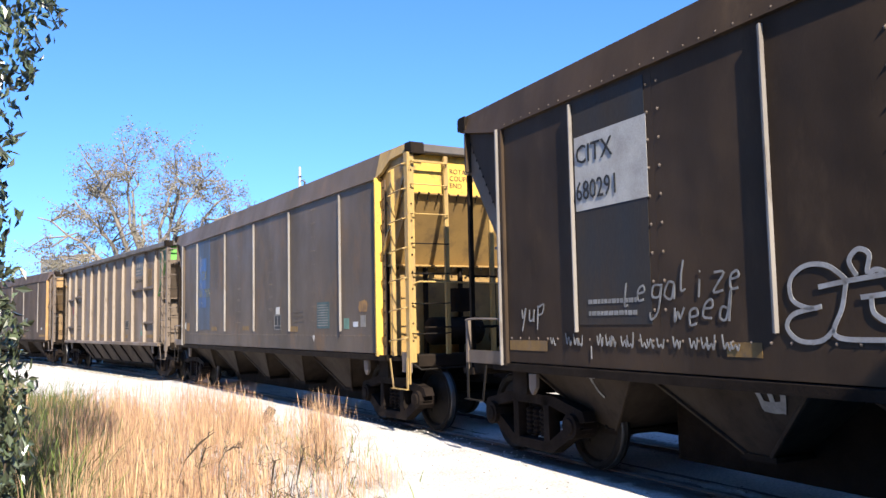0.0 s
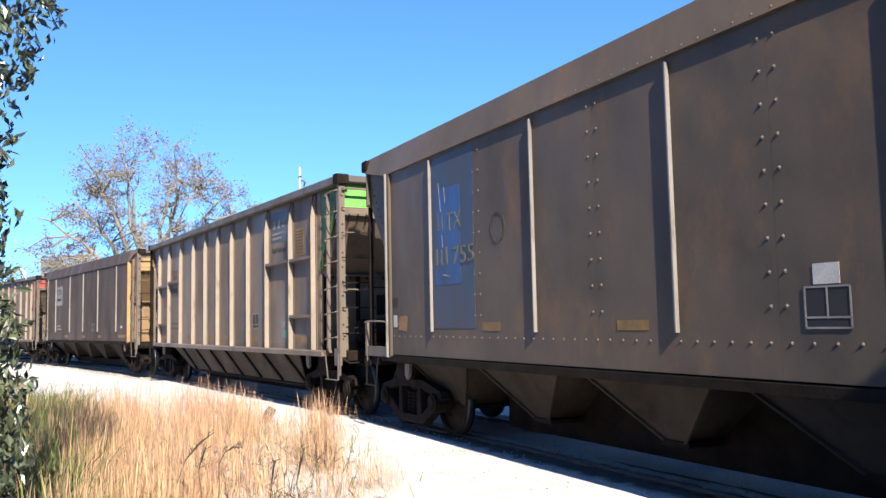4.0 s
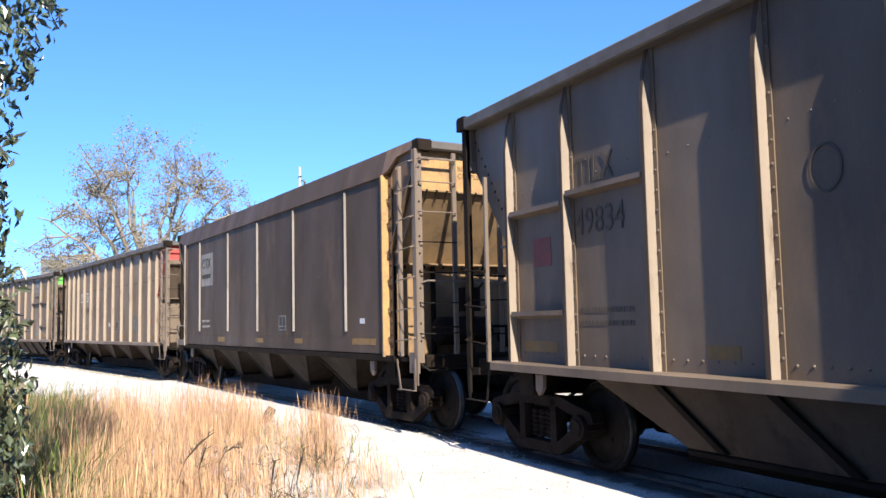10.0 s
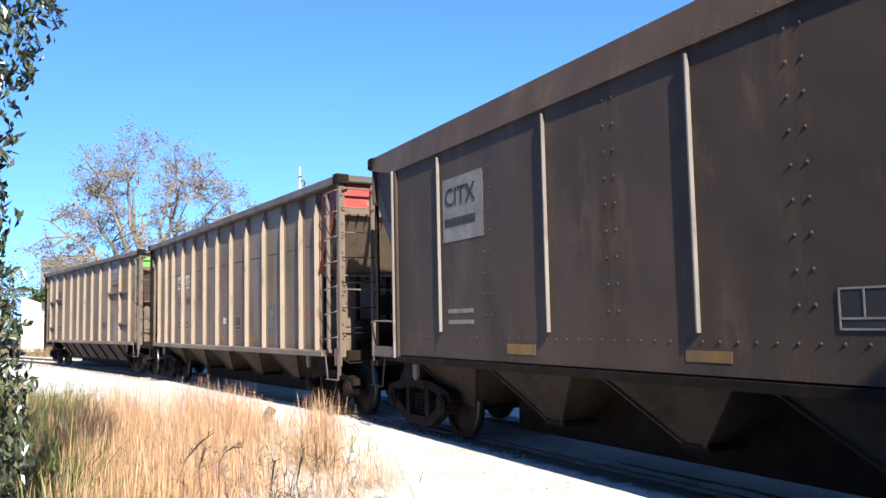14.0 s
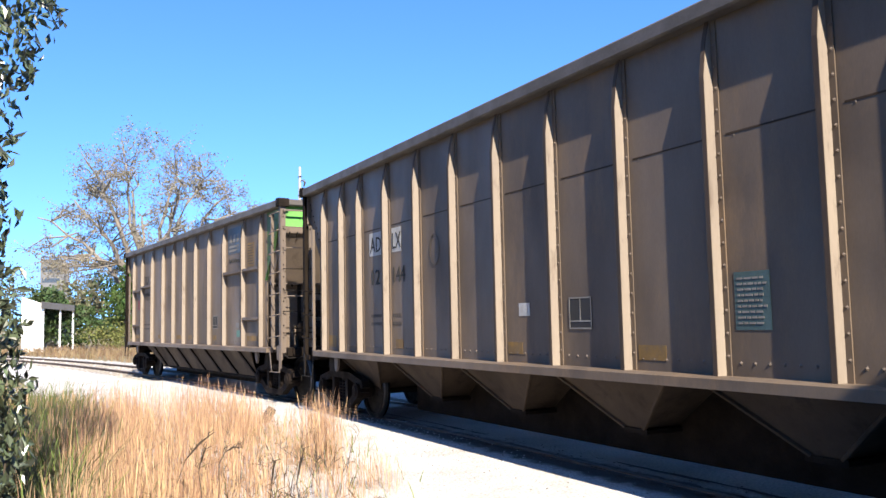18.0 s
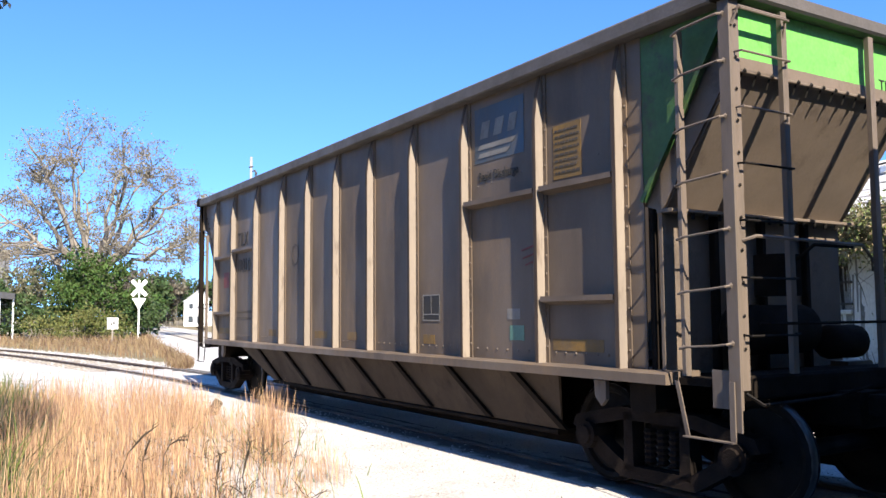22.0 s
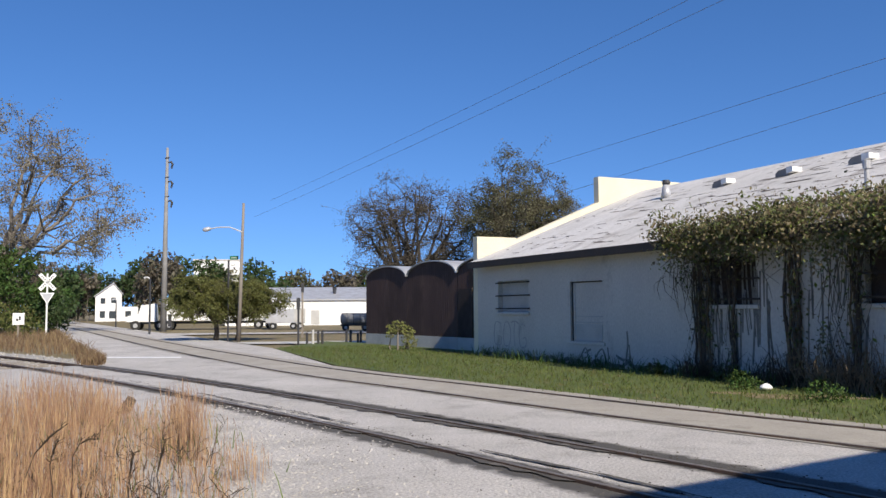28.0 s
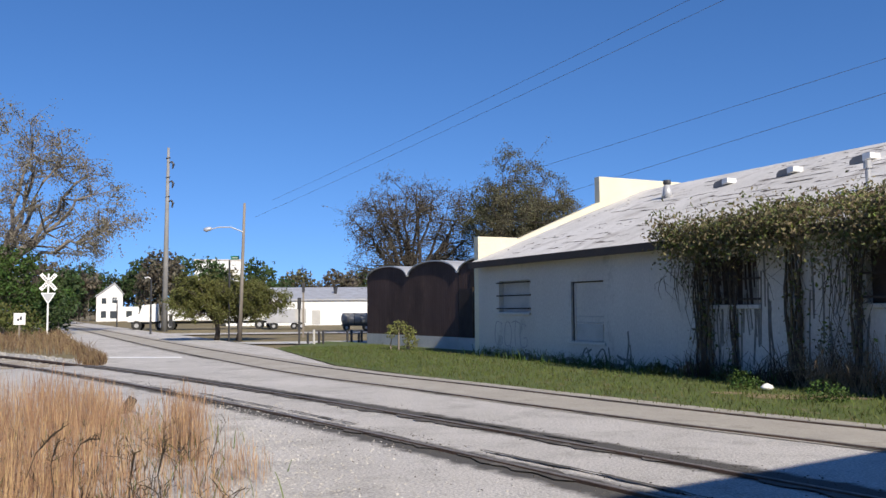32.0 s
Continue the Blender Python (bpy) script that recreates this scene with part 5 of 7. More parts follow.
CAR_SHIFT = [[(0, -0.25)], [(0, -0.36), (3, -0.32), (6, -0.15)], [(0, 0.25), (3, 0.25), (6, 0.0)], [(0, 0.0), (10, 0.0), (14, 0.1)], [(13, 0.3), (19, 0.2), (20, 0.16), (21, 0.06), (22, -0.04)],
             [(14, 0.4), (20, 0.30), (21, 0.15), (22, 0.02), (23, -0.09), (24, -0.16), (25.5, -0.1)]]


def train_u(i, t):
    """How far along the track the middle of car i is at t seconds."""
    run = 3.072 * t if t < 16 else 3.072 * 16 + 3.11 * (t - 16)
    slack = float(np.interp(t, [a for a, b in CAR_SHIFT[i]], [b for a, b in CAR_SHIFT[i]]))
    return -20.74 + 15.42 * (2 - i) + slack + run


# ---- warehouse ----
def frame_at(x, y, ang):
    """A thing's pose from its corner and the angle, in degrees, of its long side."""
    return pose(x, y, 0, 0, 0, ang)


# its own axes: x along the front wall towards the camera, y into the building
WH = frame_at(5.53, 28.55, math.degrees(math.atan2(-0.954, 0.299)))
ware = thing("warehouse", "long white-painted masonry warehouse with a worn silver roof", "building", "", "", WH)
WL, WD, EAVE, RIDGE = 40.0, 14.4, 3.14, 5.92


def pierced(x0, x1, z0, z1, holes, y0, y1):
    """A wall with rectangular openings, in the plane y0 to y1."""
    s = Shape()
    xs = sorted({x0, x1, *[h[0] for h in holes], *[h[1] for h in holes]})
    for a, b in zip(xs[:-1], xs[1:]):
        z = z0
        for h in sorted([h for h in holes if h[0] <= a and h[1] >= b], key=lambda h: h[2]):
            s.box(a, b, y0, y1, z, h[2])
            z = h[3]
        s.box(a, b, y0, y1, z, z1)
    return s


W_HOLES = [(1.42, 3.3, 1.43, 2.44), (5.55, 7.08, 0.62, 2.3), (10.95, 12.45, 1.6, 2.66), (15.05, 16.6, 1.6, 2.66), (20, 21.6, 1.55, 2.64), (26, 27.6, 1.55, 2.64)]
front = pierced(0, WL, -0.12, EAVE, W_HOLES, 0, 0.25).mesh("front_wall", WALLW)
weld = bmesh.new()
weld.from_mesh(front)
bmesh.ops.remove_doubles(weld, verts=weld.verts, dist=0.001)
weld.to_mesh(front)
weld.free()
part("front_wall", front, WALLW, ware, "white-painted masonry wall with stains at its foot")
part("back_wall", Shape().box(0, WL, WD - 0.25, WD, -0.12, EAVE), WALLW, ware)
gable = [(0, -0.12), (WD, -0.12), (WD, 4.05), (WD - 1.57, 4.05), (WD - 1.57, 3.98), (WD - 5.2, 5.5), (WD - 5.2, 6.47), (5.2, 6.47), (5.2, 5.5), (1.57, 3.98), (1.57, 4.05), (0, 4.05)]
part("parapet_gable", Shape().prism([(y, z) for y, z in gable], 0, -0.3, 0.0), CREAM, ware, "stepped cream parapet above the end wall")
part("end_wall", Shape().prism([(0.25, -0.12), (WD - 0.25, -0.12), (WD - 0.25, EAVE), (WD / 2, RIDGE), (0.25, EAVE)], 0, WL - 0.25, WL), WALLW, ware)
slope = (RIDGE - EAVE) / (WD / 2)
for sgn, nm in ((1, "roof_slope"), (-1, "roof_slope")):
    y0, y1 = (-0.35, WD / 2) if sgn > 0 else (WD + 0.35, WD / 2)
    z0 = EAVE - 0.35 * slope + 0.06
    part(nm, Shape().prism([(y0, z0), (y1, RIDGE + 0.06), (y1, RIDGE + 0.12), (y0, z0 + 0.06)], 0, 0.0, WL + 0.3), ROOFG, ware, "weathered silver-coated roof with dark worn laps")
part("fascia", Shape().slab(0, 0.0, WL, -0.39, -0.352, EAVE - 0.22, EAVE + 0.0, 0.006), FASCIA, ware, "dark rotten fascia board")
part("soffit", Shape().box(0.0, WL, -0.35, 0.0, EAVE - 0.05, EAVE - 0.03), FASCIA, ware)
laps = Shape()
for row in range(15):
    for k in range(34):
        yy = 0.3 + 0.46 * row + random.gauss(0, 0.1)
        xx = 0.3 + 23 * random.random() ** 0.8
        ln = random.uniform(0.05, 0.35) if random.random() < 0.6 else random.uniform(0.4, 1.3)
        th = random.uniform(0.01, 0.05)
        zz = EAVE + 0.124 + yy * slope
        tilt = random.gauss(0, 0.05)
        laps.add([(xx, yy, zz), (xx + ln * 0.5, yy + tilt + random.gauss(0, 0.02), zz + tilt * slope), (xx + ln, yy + tilt, zz + tilt * slope), (xx + ln * 0.7, yy + th + tilt, zz + (th + tilt) * slope + 0.004), (xx + 0.2 * ln, yy + th * 1.4, zz + th * 1.4 * slope + 0.004)], [(0, 1, 2, 3, 4)])
tagged(part("torn_roofing", laps, FASCIA, ware, "torn dark laps in the roofing"), "", "", "", "stuff")
BOARD = material("dark_rotten_boarding", (0.075, 0.052, 0.042), (0.045, 0.034, 0.029), 3.0, 0.9, 0, 0.3, 30, (1, 1, 0.3))
for hx0, hx1, hz0, hz1 in W_HOLES[:1] + W_HOLES[2:]:
    w = part("window", Shape().box(hx0, hx1, 0.16, 0.2, hz0, hz1), BOARD if hx0 > 5 else CONC, ware, "boarded window behind iron bars")
    part("window_sill", Shape().slab(0, hx0 - 0.08, hx1 + 0.08, -0.06, 0.14, hz0 - 0.09, hz0 - 0.004, 0.01), WALLW, w)
    for z in (hz0 + 0.12, (hz0 + hz1) / 2 + 0.03, hz1 - 0.06):
        part("window_bar", Shape().slab(0, hx0 - 0.1, hx1 + 0.1, -0.05, -0.015, z - 0.022, z + 0.022, 0.005), FASCIA, w)
dr = part("loading_door", Shape().box(5.551, 7.079, 0.09, 0.14, 0.621, 2.299), WALLW, ware, "white boarded-up loading door")
part("door_sill", Shape().slab(0, 5.42, 7.16, -0.05, 0.08, 0.53, 0.616, 0.01), WALLW, dr)
for z in (1.14, 1.3):
    part("door_rail", Shape().slab(0, 5.7, 6.95, 0.07, 0.088, z, z + 0.03, 0.004), CONC, dr)
for x in (5.62, 6.98):
    part("door_post", Shape().slab(2, 0.63, 2.25, x, x + 0.06, 0.06, 0.088, 0.005), WALLW, dr)
# dark strips stand in for the recess's shade at left and top
part("door_shade_strip", Shape().box(5.553, 5.60, 0.055, 0.088, 0.622, 2.297), FASCIA, dr, "dark strip for shade along the door's edge")
part("door_shade_strip", Shape().box(5.601, 7.077, 0.055, 0.088, 2.262, 2.297), FASCIA, dr, "dark strip for shade above the door")
part("lower_board", Shape().slab(0, 5.7, 6.95, 0.066, 0.087, 0.64, 1.10, 0.004), CONC, dr, "grey lower board of the door")


def wall_scrawl(strokes, radius, mat, name, label):
    """Thin painted or stained lines on the front wall, as (x, z) points."""
    s = Shape()
    for pts in strokes:
        fine = smooth_line(pts, 4)
        rings = []
        for i, p in enumerate(fine):
            d = fine[min(i + 1, len(fine) - 1)] - fine[max(i - 1, 0)]
            n = Vector((-d.y, d.x, 0)).normalized() * radius * random.uniform(0.7, 1.3)
            rings.append([(p.x + n.x, -0.001, p.y + n.y), (p.x - n.x, -0.001, p.y - n.y), (p.x - n.x, -0.004, p.y - n.y), (p.x + n.x, -0.004, p.y + n.y)])
        s.loft(rings)
    part(name, s, mat, ware, label)


FAINT = material("faint_grey_spray", (0.30, 0.28, 0.28), (0.40, 0.385, 0.375), 6.0, 0.85, 0, 0.05, 60)
MILDEW = material("black_mildew", (0.15, 0.14, 0.125), (0.27, 0.255, 0.235), 6.0, 0.95, 0, 0.1, 60)
wall_scrawl([[(1.6, 1.05), (1.25, 1.12), (1.12, 0.75), (1.2, 0.4), (1.55, 0.38), (1.6, 0.62), (1.4, 0.66)], [(1.85, 1.1), (1.72, 0.75), (1.8, 0.38), (2.1, 0.4), (2.2, 0.8), (2.05, 1.1), (1.85, 1.1)],
             [(2.2, 1.1), (2.45, 1.15), (2.7, 1.08)], [(2.45, 1.12), (2.4, 0.7), (2.45, 0.35)], [(3.1, 1.0), (2.85, 1.05), (2.72, 0.7), (2.8, 0.35), (3.1, 0.38), (3.12, 0.62), (2.95, 0.62)]], 0.018, FAINT, "wall_graffiti", "faint grey sprayed outlines")
wall_scrawl([[(6.0, 0.15), (6.25, 0.45), (6.4, 0.12)], [(6.2, 0.3), (6.5, 0.42)], [(6.7, 0.2), (7.0, 0.45), (7.2, 0.12)], [(7.25, 0.5), (7.3, 0.2)], [(8.08, 0.95), (8.1, 0.6), (8.02, 0.2)], [(8.16, 0.6), (8.2, 0.1)], [(7.6, 0.3), (7.9, 0.2), (8.2, 0.22)]], 0.03, MILDEW, "wall_stain", "black mildew stains on the wall")
drips = []
for k in range(46):
    x = random.choice([10.7, 11.2, 11.9, 12.2, 12.5, 12.85, 13.2, 13.5, 13.8, 14.3, 14.6, 15.0, 15.7, 16.3]) + random.gauss(0, 0.16)
    z = random.uniform(1.2, 2.9)
    drips.append([(x, z), (x + random.gauss(0, 0.03), z - random.uniform(0.3, 0.7)), (x + random.gauss(0, 0.05), max(0, z - random.uniform(0.8, 1.8)))])
wall_scrawl(drips, 0.022, MILDEW, "drip_stain", "dark drip stains below the vine")
wall_scrawl([[(x, 0.02), (x + 0.25, 0.08 + 0.06 * math.sin(x * 5)), (x + 0.5, 0.03)] for x in np.arange(0.2, 9.8, 0.45)], 0.05, MILDEW, "wall_stain", "black mildew along the wall's foot")


def on_roof(x, y):
    return (x, y, EAVE + 0.1 + y * slope)


px, py, pz = on_roof(3.92, 5.04)
tp = part("roof_vent", Shape().tube([(px, py, pz - 0.1), (px, py, pz + 0.42)], [0.2, 0.11], 12), GALV, ware, "conical sheet-metal roof vent", True)
part("vent_cap", Shape().tube([(px, py, pz + 0.42), (px, py, pz + 0.48), (px, py, pz + 0.58)], [0.1, 0.14, 0.12], 12), DKGREY, tp)
for x, y in ((6.24, 5.24), (8.84, 5.1), (11.28, 5.0), (14.2, 5.0)):
    px, py, pz = on_roof(x, y)
    hatch = part("roof_hatch", Shape().prism([(px - 0.26, pz - 0.04), (px + 0.2, pz - 0.04), (px + 0.2, pz + 0.13), (px + 0.1, pz + 0.18), (px - 0.16, pz + 0.15), (px - 0.26, pz + 0.07)], 1, py - 0.16, py + 0.16), DIMCONC, ware, "low grey roof ventilator")
    part("hatch_hood", Shape().prism([(px + 0.14, pz + 0.02), (px + 0.36, pz + 0.06), (px + 0.36, pz + 0.2), (px + 0.14, pz + 0.2)], 1, py - 0.19, py + 0.19), WHITE, hatch, "white sheet-metal hood")
px, py, pz = on_roof(13.7, 1.97)
part("flue_pipe", Shape().tube([(px, py, pz - 0.1), (px, py, pz + 0.45)], 0.055, 10).tube([(px, py, pz + 0.45), (px, py, pz + 0.62)], 0.085, 10), GALV, ware, "galvanised flue pipe")

# ---- arched rusty sheds ----
SHD = frame_at(2.35, 39.67, math.degrees(math.atan2(-0.9172, 0.3985)))


def arched_shed(x0, x1, spring, rise, label):
    t = thing("arched_shed", label, "shed", "row of arched sheds", "", SHD)
    n = 16
    mid, half = (x0 + x1) / 2, (x1 - x0) / 2
    arc = [(mid + half * math.cos(math.pi * k / n), spring + rise * math.sin(math.pi * k / n)) for k in range(n + 1)]
    part("front_wall", Shape().loft([[(x, y, z) for x, z in [(x1, 0.44)] + arc + [(x0, 0.44)]] for y in (0.0, 0.05)]), RUST, t, "dark rusty corrugated front")
    cor = Shape()
    k = 0
    x = x0 + 0.08
    while x < x1 - 0.05:
        top = spring + rise * math.sqrt(max(0, 1 - ((x - mid) / half) ** 2)) - 0.02
        cor.prism([(x - 0.035, 0.0), (x + 0.035, 0.0), (x + 0.012, -0.006), (x - 0.012, -0.006)], 2, 0.46, top)
        x += 0.16
    tagged(part("corrugation", cor, RUST, t), "", "", "", "stuff")
    part("footing", Shape().box(x0, x1, -0.03, 0.1, -0.12, 0.44), CONC, t, "white-washed concrete footing")
    outer = [(x, z) for x, z in arc]
    inner = [(mid + (half - 0.05) * math.cos(math.pi * k / n), spring + (rise - 0.05) * math.sin(math.pi * k / n)) for k in range(n + 1)][::-1]
    s = Shape()
    for a in range(n):
        s.loft([[(outer[a][0], y, outer[a][1] + 0.02), (outer[a + 1][0], y, outer[a + 1][1] + 0.02), (inner[n - a - 1][0], y, inner[n - a - 1][1] + 0.02), (inner[n - a][0], y, inner[n - a][1] + 0.02)] for y in (-0.08, 14.0)])
    part("vault_roof", s, GALV, t, "galvanised barrel-vault roof")
    for x in (x0 + 0.03, x1 - 0.03):
        part("side_wall", Shape().box(x - 0.025, x + 0.025, 0.06, 14, -0.12, spring), RUST, t)
    part("back_wall", Shape().loft([[(x, y, z) for x, z in [(x1, -0.12)] + arc + [(x0, -0.12)]] for y in (13.95, 14.0)]), RUST, t)
    return t


arched_shed(0.0, 3.88, 2.93, 0.55, "rusty corrugated shed with an arched roof")
arched_shed(3.90, 7.85, 2.93, 0.60, "larger rusty corrugated shed with an arched roof")
last_shed = arched_shed(7.87, 12.6, 2.95, 0.62, "rusty corrugated shed partly hidden by the warehouse")
part("door_leaf", Shape().slab(2, 0.45, 2.32, 7.93, 8.86, -0.035, -0.008, 0.006), DARKDOOR, last_shed, "dark sheet-metal door")
part("door_post", Shape().box(8.87, 8.95, -0.05, -0.008, 0.45, 2.36), TWIG, last_shed)
part("window_sheet", Shape().slab(2, 0.45, 2.3, 8.97, 9.6, -0.03, -0.008, 0.006), DKGREY, last_shed, "grey sheet beside the door")
part("upper_patch", Shape().slab(2, 2.4, 2.95, 8.75, 9.6, -0.03, -0.008, 0.006), DARKDOOR, last_shed, "dark square of older sheet")


# ---- plants ----
def leaf_mesh(name, centres, size, mat, droop=0.0, narrow=0.55, seed=1):
    """Many small folded leaves as one mesh."""
    rng = np.random.default_rng(seed)
    c = np.asarray(centres, float)
    n = len(c)
    d = rng.normal(size=(n, 3))
    d[:, 2] -= droop
    d /= np.linalg.norm(d, axis=1)[:, None]
    s = np.cross(d, rng.normal(size=(n, 3)))
    s /= np.linalg.norm(s, axis=1)[:, None]
    L = size * rng.uniform(0.6, 1.35, size=(n, 1))
    nrm = np.cross(d, s)
    v = np.empty((n, 4, 3))
    v[:, 0], v[:, 2] = c - d * L * 0.5, c + d * L * 0.5
    v[:, 1] = c + s * L * narrow * 0.5 + nrm * L * 0.12
    v[:, 3] = c - s * L * narrow * 0.5 + nrm * L * 0.12
    me = bpy.data.meshes.new(name)
    me.from_pydata(v.reshape(-1, 3).tolist(), [], np.arange(4 * n).reshape(n, 4).tolist())
    me.materials.append(mat)
    me.update()
    return me


def spreading_tree(x, y, centre, radii, fork, mat, label, seed, clumps=70, mains=8, per=60, puff=0.9, size=0.22, trunk=0.35, hollow=0.55, floor=-0.35, group="", droop=0.3, bark=None, gap=-0.85):
    """A tree whose limbs fan out from a fork into an uneven domed crown."""
    rng = np.random.default_rng(seed)
    t = thing("tree", label, "tree", group, "", pose(x, y, -0.12))
    s, nodes = Shape(), []
    base = Vector((0, 0, 0))
    top = Vector((0.02 * fork, 0.0, fork))
    s.tube([base, base.lerp(top, 0.5) + Vector((0.06, 0, 0)), top], [trunk * 1.25, trunk, trunk * 0.9], 9)
    c = Vector(centre)
    for k in range(mains):
        a = 2.4 * k + rng.uniform(-0.4, 0.4)
        e = 1.25 * (k + 0.4) / mains
        d = Vector((math.cos(a) * math.cos(e) * radii[0], math.sin(a) * math.cos(e) * radii[1], math.sin(e) * radii[2]))
        end = c + d * rng.uniform(0.72, 0.95)
        mid = top.lerp(end, 0.5) + Vector((0, 0, 0.10 * radii[2]))
        pts, q = [], Vector((0, 0, 0))
        for i in range(9):
            f = i / 8
            q = (1 - f) ** 2 * top + 2 * f * (1 - f) * mid + f * f * end
            q += Vector(rng.normal(size=3)) * 0.022 * radii[0] * (f > 0)
            pts.append(q.copy())
            if i > 1:
                nodes.append((q.copy(), trunk * 0.55 * (1 - 0.8 * f)))
        s.tube(pts, [trunk * (0.62 - 0.5 * i / 8) for i in range(9)], 6)
    leaves = []
    ph = rng.uniform(0, 6.28, 3)
    n = 0
    while n < clumps:
        d = rng.normal(size=3)
        d /= np.linalg.norm(d)
        if d[2] < floor or math.sin(4.1 * d[0] + ph[0]) * math.cos(3.7 * d[1] + ph[1]) + 0.6 * math.sin(5 * d[2] + ph[2]) < gap:
            continue
        n += 1
        f = rng.uniform(hollow, 1.0) * (1 + 0.10 * math.sin(5 * d[0] + ph[1]) + 0.08 * math.sin(7 * d[2] + ph[0]))
        p = c + Vector((d[0] * radii[0], d[1] * radii[1], d[2] * radii[2])) * f
        o, r0 = min(nodes, key=lambda w: (w[0] - p).length + 1.5 * max(0, w[0].z - p.z))
        m = o.lerp(p, 0.5) + Vector(rng.normal(size=3)) * 0.06 * radii[0] + Vector((0, 0, 0.05 * radii[2]))
        r0 = max(0.014, min(r0, trunk * 0.22))
        s.tube([o, m, p], [r0, r0 * 0.6, r0 * 0.3], 4)
        for k in range(7):
            w = Vector(rng.normal(size=3)) * puff * 0.8
            w.z = w.z * 0.8 - droop * puff * 0.3
            f0 = rng.uniform(0.45, 1)
            b = m.lerp(p, f0)
            tip = b + w
            s.tube([b, b.lerp(tip, 0.5) + Vector((0, 0, 0.12 * puff)), tip], [r0 * 0.32, r0 * 0.2, 0.005], 3)
            h = rng.poisson(per / 7)
            g = rng.uniform(0.25, 1.1, size=(h, 1))
            leaves.append(np.array(b) + g * np.array(w) + rng.normal(size=(h, 3)) * puff * 0.22)
    part("trunk", s, bark or BARK, t, "", True)
    part("crown", leaf_mesh("crown", np.concatenate(leaves), size, mat, droop, seed=seed), mat, t)
    return t


def shrub(name, blobs, n, size, mat, label, category, seed, group="", stem=0.05, droop=0.2, narrow=0.55):
    """A mass of leaves filling uneven clumps (x, y, z, rx, ry, rz), with stems under it."""
    rng = np.random.default_rng(seed)
    x0, y0 = blobs[0][0], blobs[0][1]
    t = thing(name, label, category, group, "", pose(x0, y0, -0.12))
    vol = np.array([b[3] * b[4] * b[5] for b in blobs])
    pts = []
    for b, k in zip(blobs, rng.multinomial(n, vol / vol.sum())):
        d = rng.normal(size=(k, 3))
        d /= np.linalg.norm(d, axis=1)[:, None]
        r = rng.uniform(0.45, 1.0, size=(k, 1)) ** 0.5
        lump = 1 + 0.25 * np.sin(d[:, :1] * 7 + b[0]) * np.cos(d[:, 1:2] * 6 + b[1]) + 0.2 * np.sin(d[:, 2:3] * 9)
        pts.append(np.array(b[:3]) + d * r * lump * np.array(b[3:6]))
    pts = np.concatenate(pts) - np.array([x0, y0, -0.12])
    pts = pts[pts[:, 2] > 0.03]
    part("foliage", leaf_mesh("foliage", pts, size, mat, droop, narrow, seed=seed), mat, t)
    for b in blobs[:4]:
        top = Vector((b[0] - x0, b[1] - y0, b[2] + 0.12))
        o = Vector((top.x + rng.uniform(-0.3, 0.3) * b[3], top.y + rng.uniform(-0.3, 0.3) * b[4], 0))
        part("stem", Shape().tube([o, o.lerp(top, 0.5) + Vector(rng.normal(size=3) * 0.1), top], [stem, stem * 0.7, stem * 0.3], 5), TWIG if stem < 0.02 else BARK, t)
    return t


def at(az, dist):
    return dist * math.sin(radians(az)), dist * math.cos(radians(az))


spreading_tree(*at(-19.55, 72), (0.3, 0, 7.9), (9.6, 6.5, 9.2), 3.6, LEAFT, "tall spreading tree with thin tan autumn leaves", 9, 200, 17, 108, 0.95, 0.18, 0.40, 0.66, -0.28, droop=0.95, gap=-0.75)
bx, by = at(-19.9, 68)
rb_ = np.random.default_rng(41)


def thicket(x, y, wide, tall, n, leaves, size, mat, label, seed):
    """A bush of many uneven lumps."""
    lumps = [(x, y, tall * 0.35, wide * 0.55, 2.0, tall * 0.35)]
    for k in range(n):
        a = rb_.uniform(-1, 1)
        h = tall * (1 - 0.55 * a * a) * rb_.uniform(0.25, 0.88)
        q = rb_.uniform(0.5, 1.15)
        lumps.append((x + a * wide, y + rb_.uniform(-1.6, 1.2), h, q, q, q * 0.8))
    shrub("bush", lumps, leaves, size, mat, label, "bush", seed, "bushes below the tall tree")


thicket(bx - 5.5, by + 1.5, 4.5, 4.6, 20, 6000, 0.26, LEAFD, "dense dark green bush below the tall tree", 6)
thicket(bx + 1.2, by + 0.5, 4.2, 7.2, 34, 9500, 0.25, LEAFG, "rounded green bush below the tall tree", 7)
thicket(bx + 4.4, by, 1.9, 3.4, 10, 2600, 0.24, LEAFD, "dark green bush beside the taller one", 9)
thicket(bx + 0.6, by - 2.6, 3.6, 2.4, 14, 3000, 0.2, LEAFO, "low yellow-green bush before the darker ones", 8)
spreading_tree(*at(6.5, 56), (-0.1, 0, 6.35), (4.75, 3.6, 4.35), 2.2, LEAFGB, "open grey-brown tree with dark limbs behind the sheds", 11, 210, 15, 130, 0.7, 0.105, 0.27, 0.45, -0.75, "trees behind the sheds", bark=DARKBARK, gap=-1.0)
spreading_tree(*at(13.7, 54), (0.2, 0, 6.9), (4.5, 3.5, 4.3), 2.5, LEAFB, "fuller green-brown tree behind the warehouse", 17, 280, 15, 250, 0.65, 0.11, 0.22, 0.3, -0.8, "trees behind the sheds", bark=DARKBARK, gap=-3)
spreading_tree(*at(-6.5, 47), (-0.5, 0, 2.25), (2.5, 2.0, 1.4), 1.0, LEAFO, "small round olive-green street tree", 21, 170, 9, 200, 0.34, 0.10, 0.13, 0.3, -0.8, "street trees", bark=DARKBARK)
